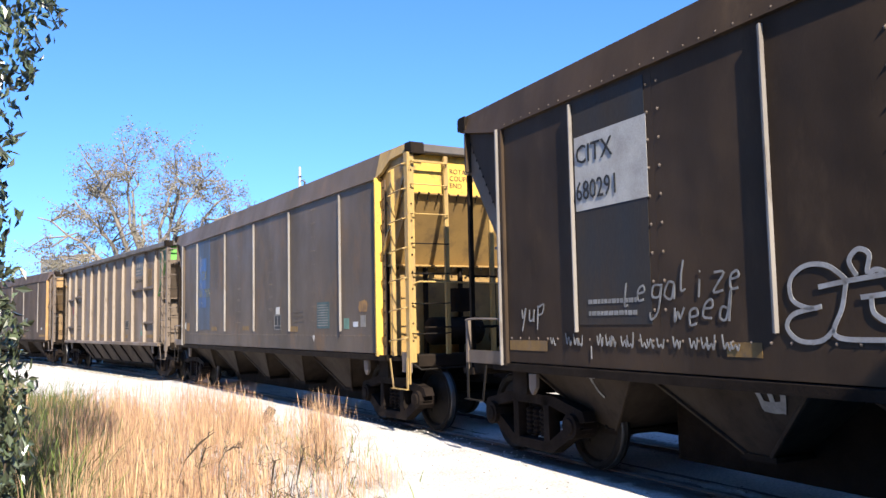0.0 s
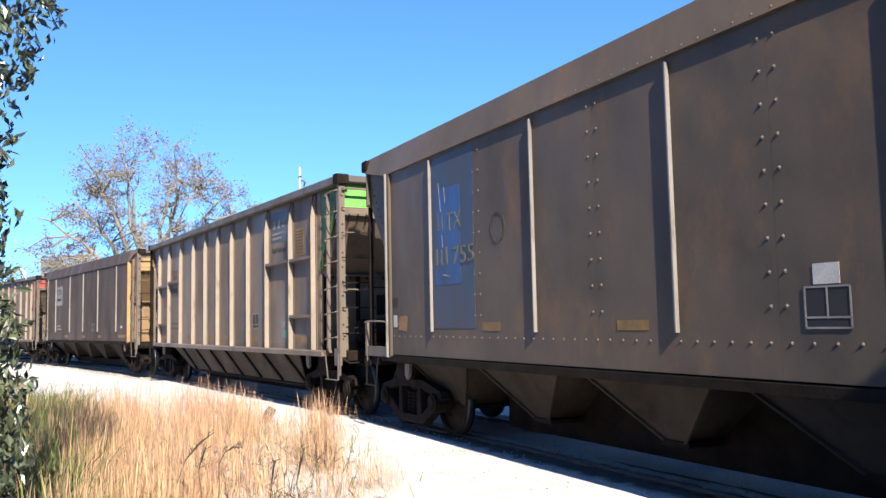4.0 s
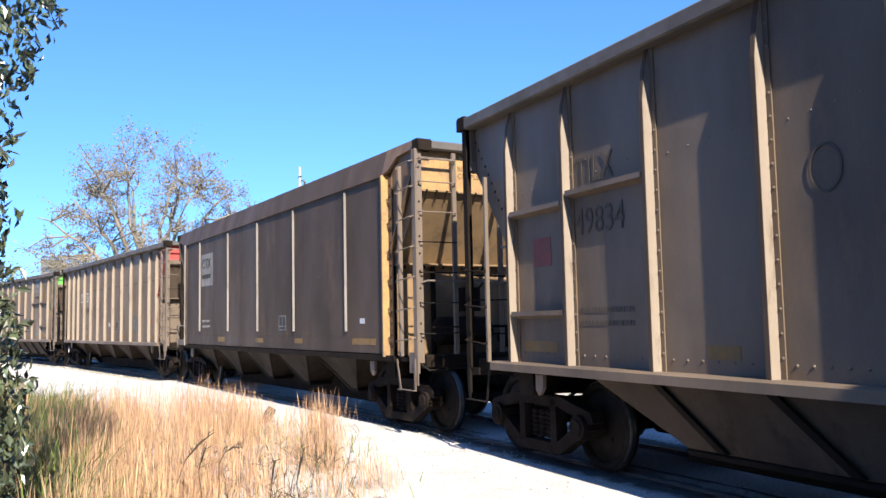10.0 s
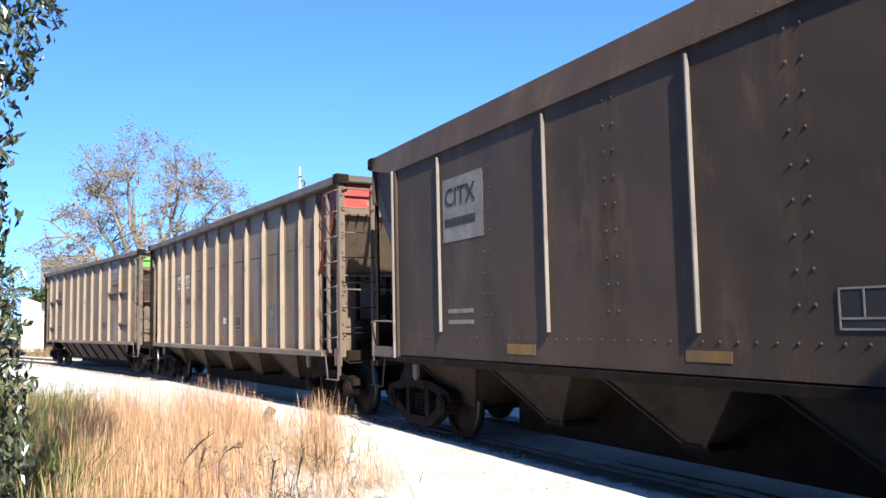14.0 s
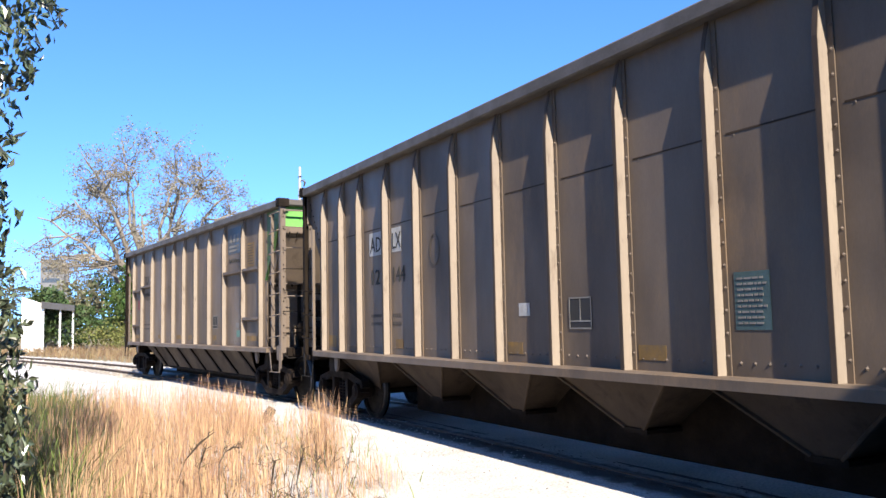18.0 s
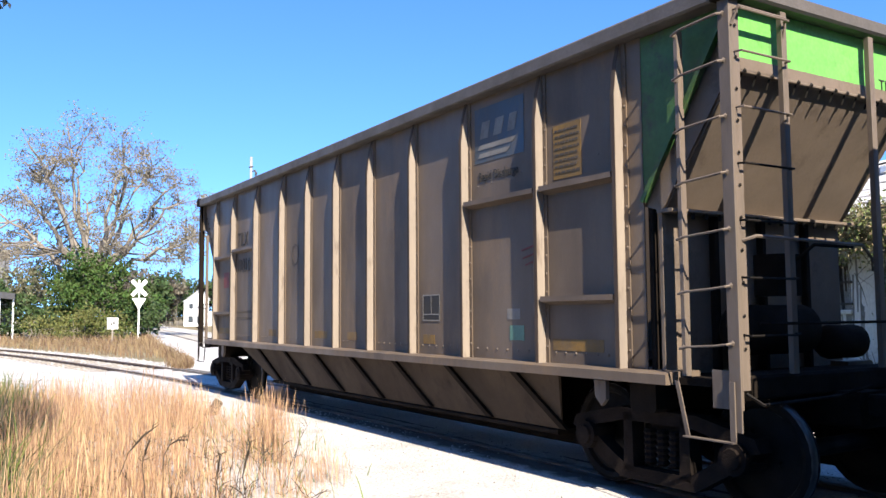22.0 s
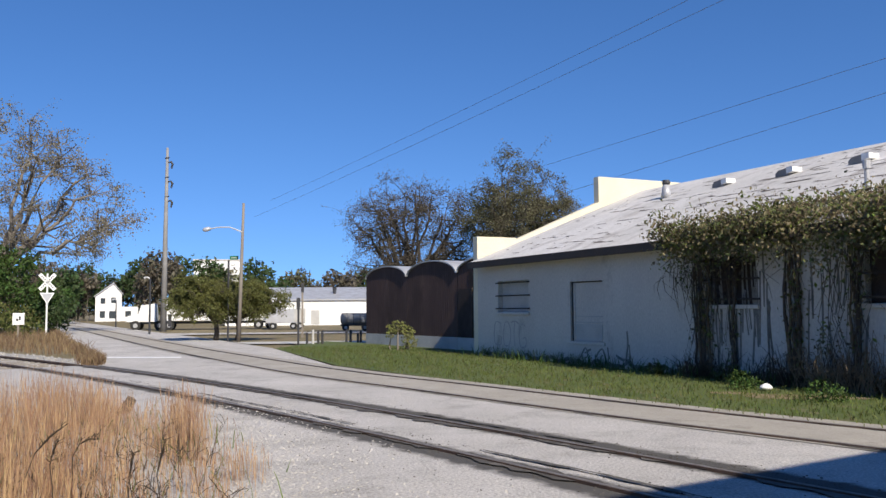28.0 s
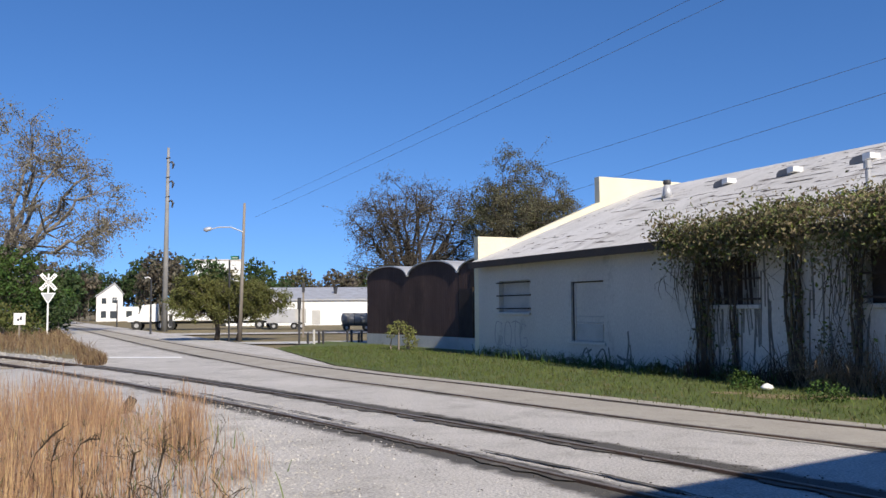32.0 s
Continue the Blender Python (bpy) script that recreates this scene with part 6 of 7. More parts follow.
spreading_tree(*at(-5.1, 48), (0.5, 0, 2.2), (2.3, 2.0, 1.35), 1.0, LEAFO, "small round green street tree beside the pole", 22, 170, 9, 200, 0.34, 0.10, 0.13, 0.3, -0.8, "street trees", bark=DARKBARK)


# ---- crossing signs ----
def flat_box(s, m, hx, hy, hz):
    """A box of half sizes hx, hy, hz at the pose m, added to a shape."""
    return s.add([m @ Vector((a * hx, b * hy, c * hz)) for c in (-1, 1) for b in (-1, 1) for a in (-1, 1)],
                 [(0, 2, 3, 1), (4, 5, 7, 6), (0, 1, 5, 4), (2, 6, 7, 3), (0, 4, 6, 2), (1, 3, 7, 5)])


cb = thing("crossbuck_sign", "white railway crossbuck sign on a white post above dry grass", "road sign", "", "", pose(-18.28, 61.33, -0.12, 0, 0, 18))
part("post", Shape().slab(2, 0, 4.3, -0.055, 0.055, -0.05, 0.05, 0.01), WHITE, cb)
for a in (48, -48):
    bl = part("blade", flat_box(Shape(), pose(0, -0.07, 3.72, 0, a, 0), 0.72, 0.012, 0.13), WHITE, cb, "white crossing blade with dark unreadable lettering")
    s = Shape()
    for k in (-0.5, -0.36, -0.22, 0.22, 0.36, 0.5):
        flat_box(s, pose(0, -0.086, 3.72, 0, a, 0) @ pose(k, 0, 0), 0.045, 0.002, 0.05)
    part("lettering_bar", s, FADED, bl)
part("yield_plate", Shape().prism([(-0.47, 2.98), (0.47, 2.98), (0.0, 2.16)], 1, -0.09, -0.07), WHITE, cb, "white triangular plate seen from its back")
part("yield_rim", Shape().prism([(-0.36, 2.92), (0.36, 2.92), (0.0, 2.29)], 1, -0.096, -0.0905), GALV, cb)
sg = thing("whistle_sign", "small square white trackside sign on a wooden post", "sign", "", "", pose(-17.12, 52.27, -0.12, 0, 0, 18))
part("post", Shape().slab(2, 0, 1.0, -0.05, 0.05, -0.04, 0.04, 0.01), WOODP, sg)
pl = part("plate", Shape().slab(0, -0.31, 0.31, -0.06, -0.04, 0.93, 1.62, 0.008), WHITE, sg)
part("symbol", Shape().box(-0.12, -0.02, -0.066, -0.06, 1.15, 1.3).box(0.02, 0.12, -0.066, -0.06, 1.2, 1.42), BLACKP, pl, "dark unreadable marks")

# ---- poles, lamps, wires ----
mast = thing("power_pole", "tall pale concrete power pole with side insulators", "utility pole", "", "", pose(-12.2, 70.95, -0.12))
part("shaft", Shape().tube([(0, 0, 0), (0.05, 0, 7), (0.12, 0, 15.05)], [0.26, 0.19, 0.10], 12), DIMCONC, mast, "", True)
for z in (10.6, 12.2, 13.8):
    part("insulator", Shape().tube([(0.2, -0.05, z), (0.42, -0.05, z + 0.08), (0.55, -0.05, z - 0.12), (0.46, -0.05, z - 0.5)], [0.05, 0.09, 0.1, 0.06], 8), DKGREY, mast)
    part("bracket", Shape().tube([(-0.05, -0.1, z + 0.35), (0.3, -0.1, z + 0.42)], 0.05, 6), DKGREY, mast)
part("ground_box", Shape().slab(2, 0.4, 1.4, 0.38, 0.62, -0.15, 0.15), DKGREY, mast)

lp = thing("street_lamp", "wooden utility pole carrying a curved street lamp arm", "street lamp", "", "", pose(-3.94, 44.83, -0.12))
part("pole", Shape().tube([(0, 0, 0), (0.1, 0, 3.6), (0.19, 0, 7.27)], [0.11, 0.09, 0.065], 10), WOODP, lp, "", True)
part("arm", Shape().tube([(0.13, -0.05, 5.75), (-0.5, -0.1, 6.0), (-1.1, -0.15, 5.98), (-1.5, -0.18, 5.88)], 0.035, 6), GALV, lp)
part("lamp_head", Shape().tube([(-1.42, -0.17, 5.9), (-1.52, -0.18, 5.9), (-1.75, -0.2, 5.84), (-1.85, -0.2, 5.82)], [0.05, 0.11, 0.12, 0.04], 10), GALV, lp, "grey cobra-head lamp", True)
for (x, y, h, aw, lab) in ((-11.4, 60.95, 3.95, -0.42, "small grey street lamp beside the road"), (-19.65, 87.8, 2.8, -0.35, "distant thin street lamp")):
    fl = thing("street_lamp", lab, "street lamp", "", "", pose(x, y, -0.12))
    part("pole", Shape().tube([(0, 0, 0), (0.0, 0, h)], [0.075, 0.05], 8), DKGREY, fl)
    part("lamp_head", Shape().tube([(0, 0, h - 0.05), (aw * 0.5, 0, h + 0.08), (aw, 0, h)], [0.04, 0.05, 0.09], 8), GALV, fl)
ss = thing("street_sign", "green street name sign on a grey post", "street sign", "", "", pose(-4.58, 45.77, -0.12))
part("post", Shape().tube([(0, 0, 0), (0, 0, 4.35)], 0.05, 8), DKGREY, ss)
pl = part("plate", Shape().slab(0, 0.06, 0.5, -0.02, 0.02, 4.36, 4.57, 0.008), SIGNG, ss)
part("lettering_bar", Shape().box(0.14, 0.42, -0.026, -0.02, 4.44, 4.49), STENCIL, pl)
for x, y, h, w, lab in ((-0.8, 40.0, 2.25, 0.05, "grey road sign post seen edge-on"), (-0.8, 52.0, 3.3, 0.06, "thin wooden post beside the lot")):
    ps = thing("sign_post", lab, "post", "", "", pose(x, y, -0.12))
    part("post", Shape().slab(2, 0, h, -w, w, -w, w, 0.01), DKGREY if w < 0.06 else WOODP, ps)
    part("sign_plate", Shape().slab(2, h - 0.55, h - 0.02, -0.09, 0.09, -0.1, -0.06, 0.005), DKGREY, ps)
for k, (x, y, h, m) in enumerate(((-0.4, 40, 0.58, DKGREY), (0.12, 40, 0.66, DKGREY), (0.31, 40, 0.66, DKGREY), (-0.12, 39.6, 0.72, CONC), (1.51, 42, 0.64, DKGREY), (1.71, 42, 0.64, DKGREY), (2.21, 42, 0.58, DKGREY), (2.05, 41.6, 0.5, DKGREY))):
    b = solo("bollard", Shape().tube([(0, 0, 0), (0, 0, h), (0, 0, h + 0.04)], [0.06, 0.06, 0.03], 10), m, "short dark steel bollard" if m is DKGREY else "short pale concrete bollard", "bollard", "bollards by the lot", "", False, pose(x, y, -0.12))


WIRE = material("grey_wire", (0.16, 0.165, 0.175), (0.12, 0.125, 0.13), 3.0, 0.6, 0, 0, 40)


def wire(a, b, over, sag):
    a, b = Vector(a), Vector(b)
    d = b - a
    pts = []
    for k in range(-over[0], 17 + over[1]):
        t = k / 16
        p = a + d * t
        p.z -= sag * 4 * t * (1 - t) if 0 <= t <= 1 else 0
        pts.append(p)
    return solo("power_line", Shape().tube(pts, 0.010, 5), WIRE, "thin dark overhead power line against the sky", "cable", "overhead power lines")


wire((21, 12, 14.3), (-4.51, 84.9, 12.45), (1, 0), 0.25)
wire((22.5, 9, 14.0), (-6.14, 84.8, 10.73), (1, 0), 0.2)
wire((26.6, 4.4, 10.66), (8.4, 71.0, 10.4), (1, 0), 0.1)
wire((24.85, 5.0, 9.7), (11.3, 71.5, 8.5), (1, 0), 0.1)

# ---- far buildings and vehicles ----
house = thing("house", "white gabled wooden house with dark windows", "house", "", "", pose(-35.4, 143.7, -0.12, 0, 0, 13))
part("gable_wall", Shape().prism([(0, 0), (4.0, 0), (4.0, 4.5), (2.7, 6.1), (0, 4.1)], 1, 0, 0.2), WHITE, house)
part("side_wall", Shape().box(3.85, 4.0, 0.2, 9, 0, 4.4), WHITE, house)
part("side_wall", Shape().box(0.0, 0.15, 0.2, 9, 0, 4.0), WHITE, house)
part("back_wall", Shape().prism([(0, 0), (4.0, 0), (4.0, 4.5), (2.7, 6.1), (0, 4.1)], 1, 9, 9.2), WHITE, house)
part("roof", Shape().prism([(-0.2, 4.0), (2.7, 6.2), (4.25, 4.35), (4.25, 4.5), (2.7, 6.4), (-0.2, 4.15)], 1, -0.25, 9.4), GALV, house)
part("wing", Shape().box(4.0, 6.6, 1.5, 8, 0, 2.4), WHITE, house, "low white side wing")
for x, z, w, h in ((0.8, 2.9, 0.7, 0.9), (2.4, 3.0, 0.7, 0.9), (0.7, 0.6, 0.8, 1.1), (2.1, 0.5, 1.0, 1.2), (4.6, 0.7, 0.9, 1.0)):
    w_ = part("window", Shape().box(x, x + w, -0.03 if x < 4 else 1.46, 0.0 if x < 4 else 1.5, z, z + h), PANE, house)
shed = thing("shed", "white shed with a grey shingled lean-to porch", "shed", "", "", pose(-31.4, 62.6, -0.12, 0, 0, 22))
part("shed_body", Shape().prism([(0, 0), (1.5, 0), (1.5, 3.55), (0, 4.1)], 1, 0, 5), WHITE, shed)
part("porch_roof", Shape().prism([(1.3, 3.75), (3.6, 3.45), (3.6, 3.0), (1.3, 3.25)], 1, -0.3, 5), DKGREY, shed)
for x in (2.6, 3.5):
    part("porch_post", Shape().slab(2, 0, 3.1, x - 0.06, x + 0.06, 0, 0.12), WHITE, shed)
part("porch_wall", Shape().box(1.5, 3.5, 2.5, 2.6, 0, 3.1), GALV, shed)
tower = thing("office_block", "distant grey concrete office block with window bands", "building", "", "", pose(-112.2, 233.5, -0.12, 0, 0, 25))
part("tower_body", Shape().box(0, 6.2, 0, 7, 0, 21), GREYBLOCK, tower)
part("tower_core", Shape().box(5.2, 7.2, 1.5, 6, 0, 20.3), GREYBLOCK, tower)
for k in range(6):
    part("window_band", Shape().box(0.4, 5.0, -0.04, 0.0, 2.2 + 3.1 * k, 3.4 + 3.1 * k), PANE, tower)
fw = thing("distribution_shed", "long white metal warehouse with a shallow grey roof", "building", "", "", pose(-9.5, 92.0, -0.12, 0, 0, -1.5))
part("long_wall", Shape().box(0, 22, 0, 14, 0, 2.7), WHITE, fw)
part("roof", Shape().prism([(-0.2, 2.66), (7, 4.1), (14.2, 2.66), (14.2, 2.8), (7, 4.25), (-0.2, 2.8)], 0, -0.2, 22.2), GALV, fw, "pale grey ribbed metal roof")
for x in (3.0, 9.0, 15.5):
    part("door_panel", Shape().box(x, x + 0.9, -0.03, 0, 0.1, 1.6), CONC, fw)
part("roof_vent", Shape().tube([(11.5, 3.0, 3.3), (11.5, 3.0, 4.2)], [0.15, 0.25], 8), DKGREY, fw)
hall = thing("white_hall", "white flat-roofed hall beyond the trees", "building", "", "", pose(-19.5, 140, -0.12, 0, 0, 5))
part("hall_wall", Shape().box(0, 7.5, 0, 10, 0, 9.7), WHITE, hall)
part("hall_parapet", Shape().box(-0.1, 7.6, -0.1, 10.1, 9.7, 9.95), WALLW, hall)


def wheel(parent, x, y, r):
    w = part("wheel", Shape().turned([(0.05, -0.12), (r * 0.55, -0.12), (r * 0.6, -0.14), (r, -0.13), (r, 0.13), (r * 0.6, 0.14), (0.05, 0.1)], (x, y, r), 14), RUBBER, parent)
    part("hub", Shape().turned([(0.04, -0.15), (r * 0.4, -0.15), (r * 0.45, -0.121), (0.04, -0.121)], (x, y, r), 10), GALV, w)


truck = thing("semi_truck", "white semi-trailer truck with a long white box trailer", "truck", "", "", pose(-16.0, 76.0, -0.12, 0, 0, 3))
part("cab", Shape().prism([(0.0, 0.75), (0.1, 1.25), (0.9, 1.4), (1.15, 2.15), (2.3, 2.3), (2.4, 0.75)], 1, -0.9, 0.9), WHITE, truck)
part("windshield", Shape().prism([(0.88, 1.42), (1.12, 2.1), (1.18, 2.1), (0.95, 1.42)], 1, -0.93, 0.93), PANE, truck)
part("chassis", Shape().box(0.2, 12.6, -0.5, 0.5, 0.55, 0.75), DKGREY, truck)
part("trailer_box", Shape().slab(0, 2.9, 12.6, -1.0, 1.0, 0.8, 2.72, 0.04), WHITE, truck, "long white box trailer")
for x in (0.75, 2.7, 3.5, 11.0, 12.0):
    wheel(truck, x, -0.9, 0.42)
    wheel(truck, x, 0.9, 0.42)
dump = thing("flat_trailer", "grey open-topped trailer parked before the warehouse", "trailer", "", "", pose(-4.2, 73.9, -0.12))
part("bed", Shape().slab(0, 0, 3.3, -0.9, 0.9, 0.55, 1.75, 0.03), GALV, dump)
part("end_frame", Shape().box(2.4, 3.3, -0.94, 0.94, 0.6, 1.78), CONC, dump)
for x in (0.6, 2.3, 2.9):
    wheel(dump, x, -0.85, 0.3)
    wheel(dump, x, 0.85, 0.3)
tank = thing("tank_trailer", "dull silver cylindrical tank trailer", "trailer", "", "", pose(1.9, 66, -0.12))
part("tank", Shape().tube([(0, 0, 0.95), (0.1, 0, 0.95), (2.5, 0, 0.95), (2.6, 0, 0.95)], [0.2, 0.45, 0.45, 0.2], 14), DIMCONC, tank, "", True)
for x in (0.5, 1.0, 1.5, 2.0):
    part("hoop", Shape().tube([(x - 0.02, 0, 0.95), (x + 0.02, 0, 0.95)], 0.47, 14), DKGREY, tank)
part("frame", Shape().box(0, 2.6, -0.35, 0.35, 0.4, 0.52), DKGREY, tank)
for x in (0.4, 1.9):
    wheel(tank, x, -0.4, 0.27)
    wheel(tank, x, 0.4, 0.27)

field("cross_street", GRAVEL, [(-30, 66), (-10, 62.5), (14, 61), (14, 57.5), (-9, 58.5), (-24, 62)], -0.05, "pale cross street beyond the street trees", "road")
field("lot", CONC, [(-3.2, 41.5), (6, 39.5), (6, 43.5), (-4.2, 44.2)], -0.052, "pale concrete driveway by the bollards", "driveway")
field("stop_line", WHITE, [(-7.5, 31.2), (-4.6, 30.5), (-4.55, 29.8), (-7.4, 30.5)], -0.036, "worn white stop line on the road", "road marking")

# ---- woods behind ----
WOODS = [(-31, 175, 12, 7.5, 0), (-28, 190, 14, 9, 1), (-25.5, 120, 6, 4, 0), (-24, 135, 8, 5.5, 1), (-22, 150, 10, 7.5, 0), (-19.5, 165, 11, 7, 1), (-17.2, 150, 9, 6, 2), (-15.2, 160, 9, 5.5, 0), (-13.6, 190, 9, 7, 2), (-17.6, 112, 6.5, 4.6, 2), (-16.4, 118, 6.2, 4.4, 0), (-15.3, 122, 6.6, 4.2, 2), (-13.2, 165, 9, 5, 0), (-11.9, 165, 8.5, 5, 2),
         (-10.6, 160, 12, 5.2, 0), (-9.8, 120, 10, 5.2, 2), (-8.0, 125, 9.5, 5, 0), (-6.0, 140, 9, 5, 1), (-3.6, 125, 8.6, 5, 0), (-1.2, 130, 7.8, 5.5, 1), (1.2, 125, 7.4, 4, 2), (3.2, 130, 8.2, 4, 0), (5.5, 135, 7.5, 5, 1), (9, 140, 8, 7, 0), (15, 150, 9, 9, 1), (-36, 150, 12, 8, 1), (-42, 120, 12, 8, 0)]
rng_w = np.random.default_rng(77)
for k, (az, dist, h, w, m) in enumerate(WOODS):
    h *= 1.12 if az < -14 else 1.0
    x, y = at(az, dist)
    blobs = [(x, y, h * 0.45, w * 0.55, w * 0.5, h * 0.45)]
    for j in range(6):
        blobs.append((x + rng_w.uniform(-0.7, 0.7) * w, y + rng_w.uniform(-0.4, 0.4) * w, h * rng_w.uniform(0.35, 0.8), w * rng_w.uniform(0.2, 0.4), w * 0.35, h * rng_w.uniform(0.14, 0.26)))
    shrub("tree", blobs, 2600, 0.62, (LEAFD, LEAFB, LEAFGB)[m], "distant leafy tree in the wood line, extended unseen behind", "tree", 300 + k, "far wood line")
# unseen trees added behind the viewpoint to cut sky light on the train
for k, az in enumerate(np.linspace(98, 262, 15)):
    x, y = at(az, 34 + 5 * math.sin(k * 2.3))
    if k in (4, 5):
        continue
    h, w = 15 + 2 * math.sin(k * 1.7), 5.2
    blobs = [(x, y, h * 0.4, w * 0.8, w * 0.5, h * 0.42)] + [(x + rng_w.uniform(-0.8, 0.8) * w, y + rng_w.uniform(-0.4, 0.4) * w, h * rng_w.uniform(0.3, 0.85), w * rng_w.uniform(0.25, 0.45), w * 0.35, h * rng_w.uniform(0.14, 0.24)) for j in range(6)]
    shrub("tree", blobs, 2600, 0.85, LEAFD, "distant leafy tree in the wood line, extended unseen behind", "tree", 400 + k, "far wood line")
sx, sy_ = 3.29, 32.84
shrub("bush", [(sx - 0.12, sy_, 0.85, 0.40, 0.36, 0.24), (sx - 0.38, sy_, 0.6, 0.22, 0.25, 0.2), (sx + 0.28, sy_ - 0.1, 0.62, 0.26, 0.3, 0.26), (sx + 0.32, sy_ - 0.1, 0.28, 0.3, 0.3, 0.26)], 1100, 0.085, VINEY, "small yellow-green bush before the rusty sheds", "bush", 61)

for wx, wy, q, nm in ((13.4, -1.5, 0.26, "green"), (15.6, -1.9, 0.3, "green"), (17.2, -1.4, 0.34, "dark green"), (18.6, -2.0, 0.3, "green"), (12.2, -0.6, 0.3, "dark green"), (9.9, -0.7, 0.2, "dark green")):
    p = WH @ Vector((wx, wy, 0))
    shrub("weed_clump", [(p.x, p.y, 0.12, q, q, q * 0.7), (p.x + q * 0.8, p.y - 0.1, 0.08, q * 0.7, q * 0.7, q * 0.5)], 420, 0.06, LEAFG if nm == "green" else LEAFD, "low clump of %s weeds on the verge" % nm, "weeds", int(wx * 10), "weeds on the verge", 0.008)

# ---- vines on the warehouse ----
DRYV = material("dry_vine_stalk", (0.27, 0.20, 0.125), (0.16, 0.115, 0.075), 2.0, 0.9, 0, 0.2, 30)
VINEBR = material("brown_vine_bark", (0.125, 0.098, 0.075), (0.075, 0.06, 0.048), 2.0, 0.9, 0, 0.2, 30)
vine = thing("vine", "thick green and brown vine smothering the warehouse eave and wall", "climbing plant", "", "", WH)
rv = np.random.default_rng(5)
pts = []
for k in range(105):
    x = 9.95 + 11.5 * rv.random() ** 0.95
    low = 2.95 - 0.75 * rv.random() ** 2 * (1 + 0.6 * math.sin(x * 2.2)) - (0.35 if x < 11.3 else 0)
    c = np.array([x, -0.42 - 0.28 * rv.random(), rv.uniform(low, 3.5)])
    pts.append(c + rv.normal(size=(130, 3)) * np.array([0.32, 0.17, 0.22]))
for k in range(150):
    x = 10.2 + 11.4 * rv.random()
    y = rv.uniform(-0.45, 0.15 + 0.28 * min(4.0, x - 10.2))
    pts.append(np.array([x, y, EAVE + 0.14 + y * slope + 0.14 * rv.random()]) + rv.normal(size=(110, 3)) * np.array([0.3, 0.24, 0.09]))
for k in range(44):
    x = rv.choice([10.7, 11.1, 11.8, 13.5, 14.3, 14.4, 14.9, 16.3, 17.5]) + rv.normal() * 0.12
    z = rv.uniform(0.5, 2.6)
    pts.append(np.array([x, -0.12, z]) + rv.normal(size=(30, 3)) * np.array([0.13, 0.06, 0.3]))
pts = np.concatenate(pts)
pts[:, 1] = np.where((pts[:, 2] < EAVE) & (pts[:, 1] > -0.06), -0.06 - rv.random(len(pts)) * 0.2, pts[:, 1])
pts = pts[pts[:, 0] > 9.75]
pick = rv.random(len(pts))
part("green_leaves", leaf_mesh("green_leaves", pts[pick < 0.1], 0.09, LEAFY, 0.5, seed=8), LEAFY, vine)
part("olive_leaves", leaf_mesh("olive_leaves", pts[(pick >= 0.1) & (pick < 0.45)], 0.09, VINEG, 0.5, seed=18), VINEG, vine)
part("brown_leaves", leaf_mesh("brown_leaves", pts[pick >= 0.45], 0.09, VINET, 0.6, seed=9), VINET, vine)
for k, x in enumerate((10.68, 10.76, 10.93, 11.02, 11.78, 11.86, 13.36, 13.44, 13.52, 14.78, 14.86, 15.9, 16.4, 16.5, 17.3, 18.4, 19.5, 20.4)):
    bow = rv.normal(size=4)
    for j in range((3, 1, 2, 1)[k % 4]):
        r = rv.uniform(0.012, 0.034)
        dx, pz = rv.normal() * 0.07, rv.uniform(0, 6)
        q = [Vector((x + dx * (0.4 + 0.5 * z) + 0.07 * bow[0] * math.sin(z * 1.1 + k) + 0.04 * math.sin(z * 3.3 + pz) + 0.012 * rv.normal(), -r - 0.01 - 0.05 * rv.random() - (0.25 if z > 2.8 else 0), z)) for z in np.linspace(-0.12, 3.2, 14)]
        part("stem", Shape().tube(q, [r * (1.25 - 0.05 * i + 0.2 * abs(rv.normal())) for i in range(14)], 6), DRYV if (k + j) % 3 == 0 else VINEBR, vine, "twisted woody vine stem")
s = Shape()
for k in range(250):
    x = (9.9 + (10 if k % 2 else 2.4) * rv.random()) if k % 3 else (rv.choice([10.8, 11.1, 11.8, 13.4, 14.35, 14.8, 15.0, 16.3, 17.4]) + rv.normal() * 0.14)
    z1 = rv.uniform(2.2, 3.2)
    ln = rv.uniform(0.2, 0.9) if k % 3 else rv.uniform(0.8, 3.0)
    y = -0.05 - (0.5 if k % 3 else 0.16) * rv.random()
    s.tube([(x, y, z1), (x + rv.normal() * 0.2, y - 0.04, z1 - ln * 0.5), (x + rv.normal() * 0.25, y, max(0, z1 - ln))], [0.009, 0.007, 0.003], 3)
tagged(part("hanging_tangle", s, VINEBR, vine, "dry hanging tendrils"), "", "", "", "stuff")
s = Shape()
for k in range(700):
    x = rv.choice([10.7, 11.1, 11.9, 12.8, 13.4, 13.6, 14.4, 14.8, 15.2, 16.4, 17.5]) + rv.normal() * 0.22
    a = rv.normal(size=2) * 0.3
    y = -0.1 - 0.35 * rv.random()
    h = abs(rv.normal()) * 0.28 + 0.1
    s.tube([(x, y, -0.03), (x + a[0] * 0.5, y + a[1] * 0.2, h * 0.7), (x + a[0], min(-0.02, y + a[1] * 0.4), h)], [0.008, 0.007, 0.004], 3)
tagged(part("dead_brush", s, TWIG, vine, "dead brush at the vine's foot"), "", "", "", "stuff")
s = Shape()
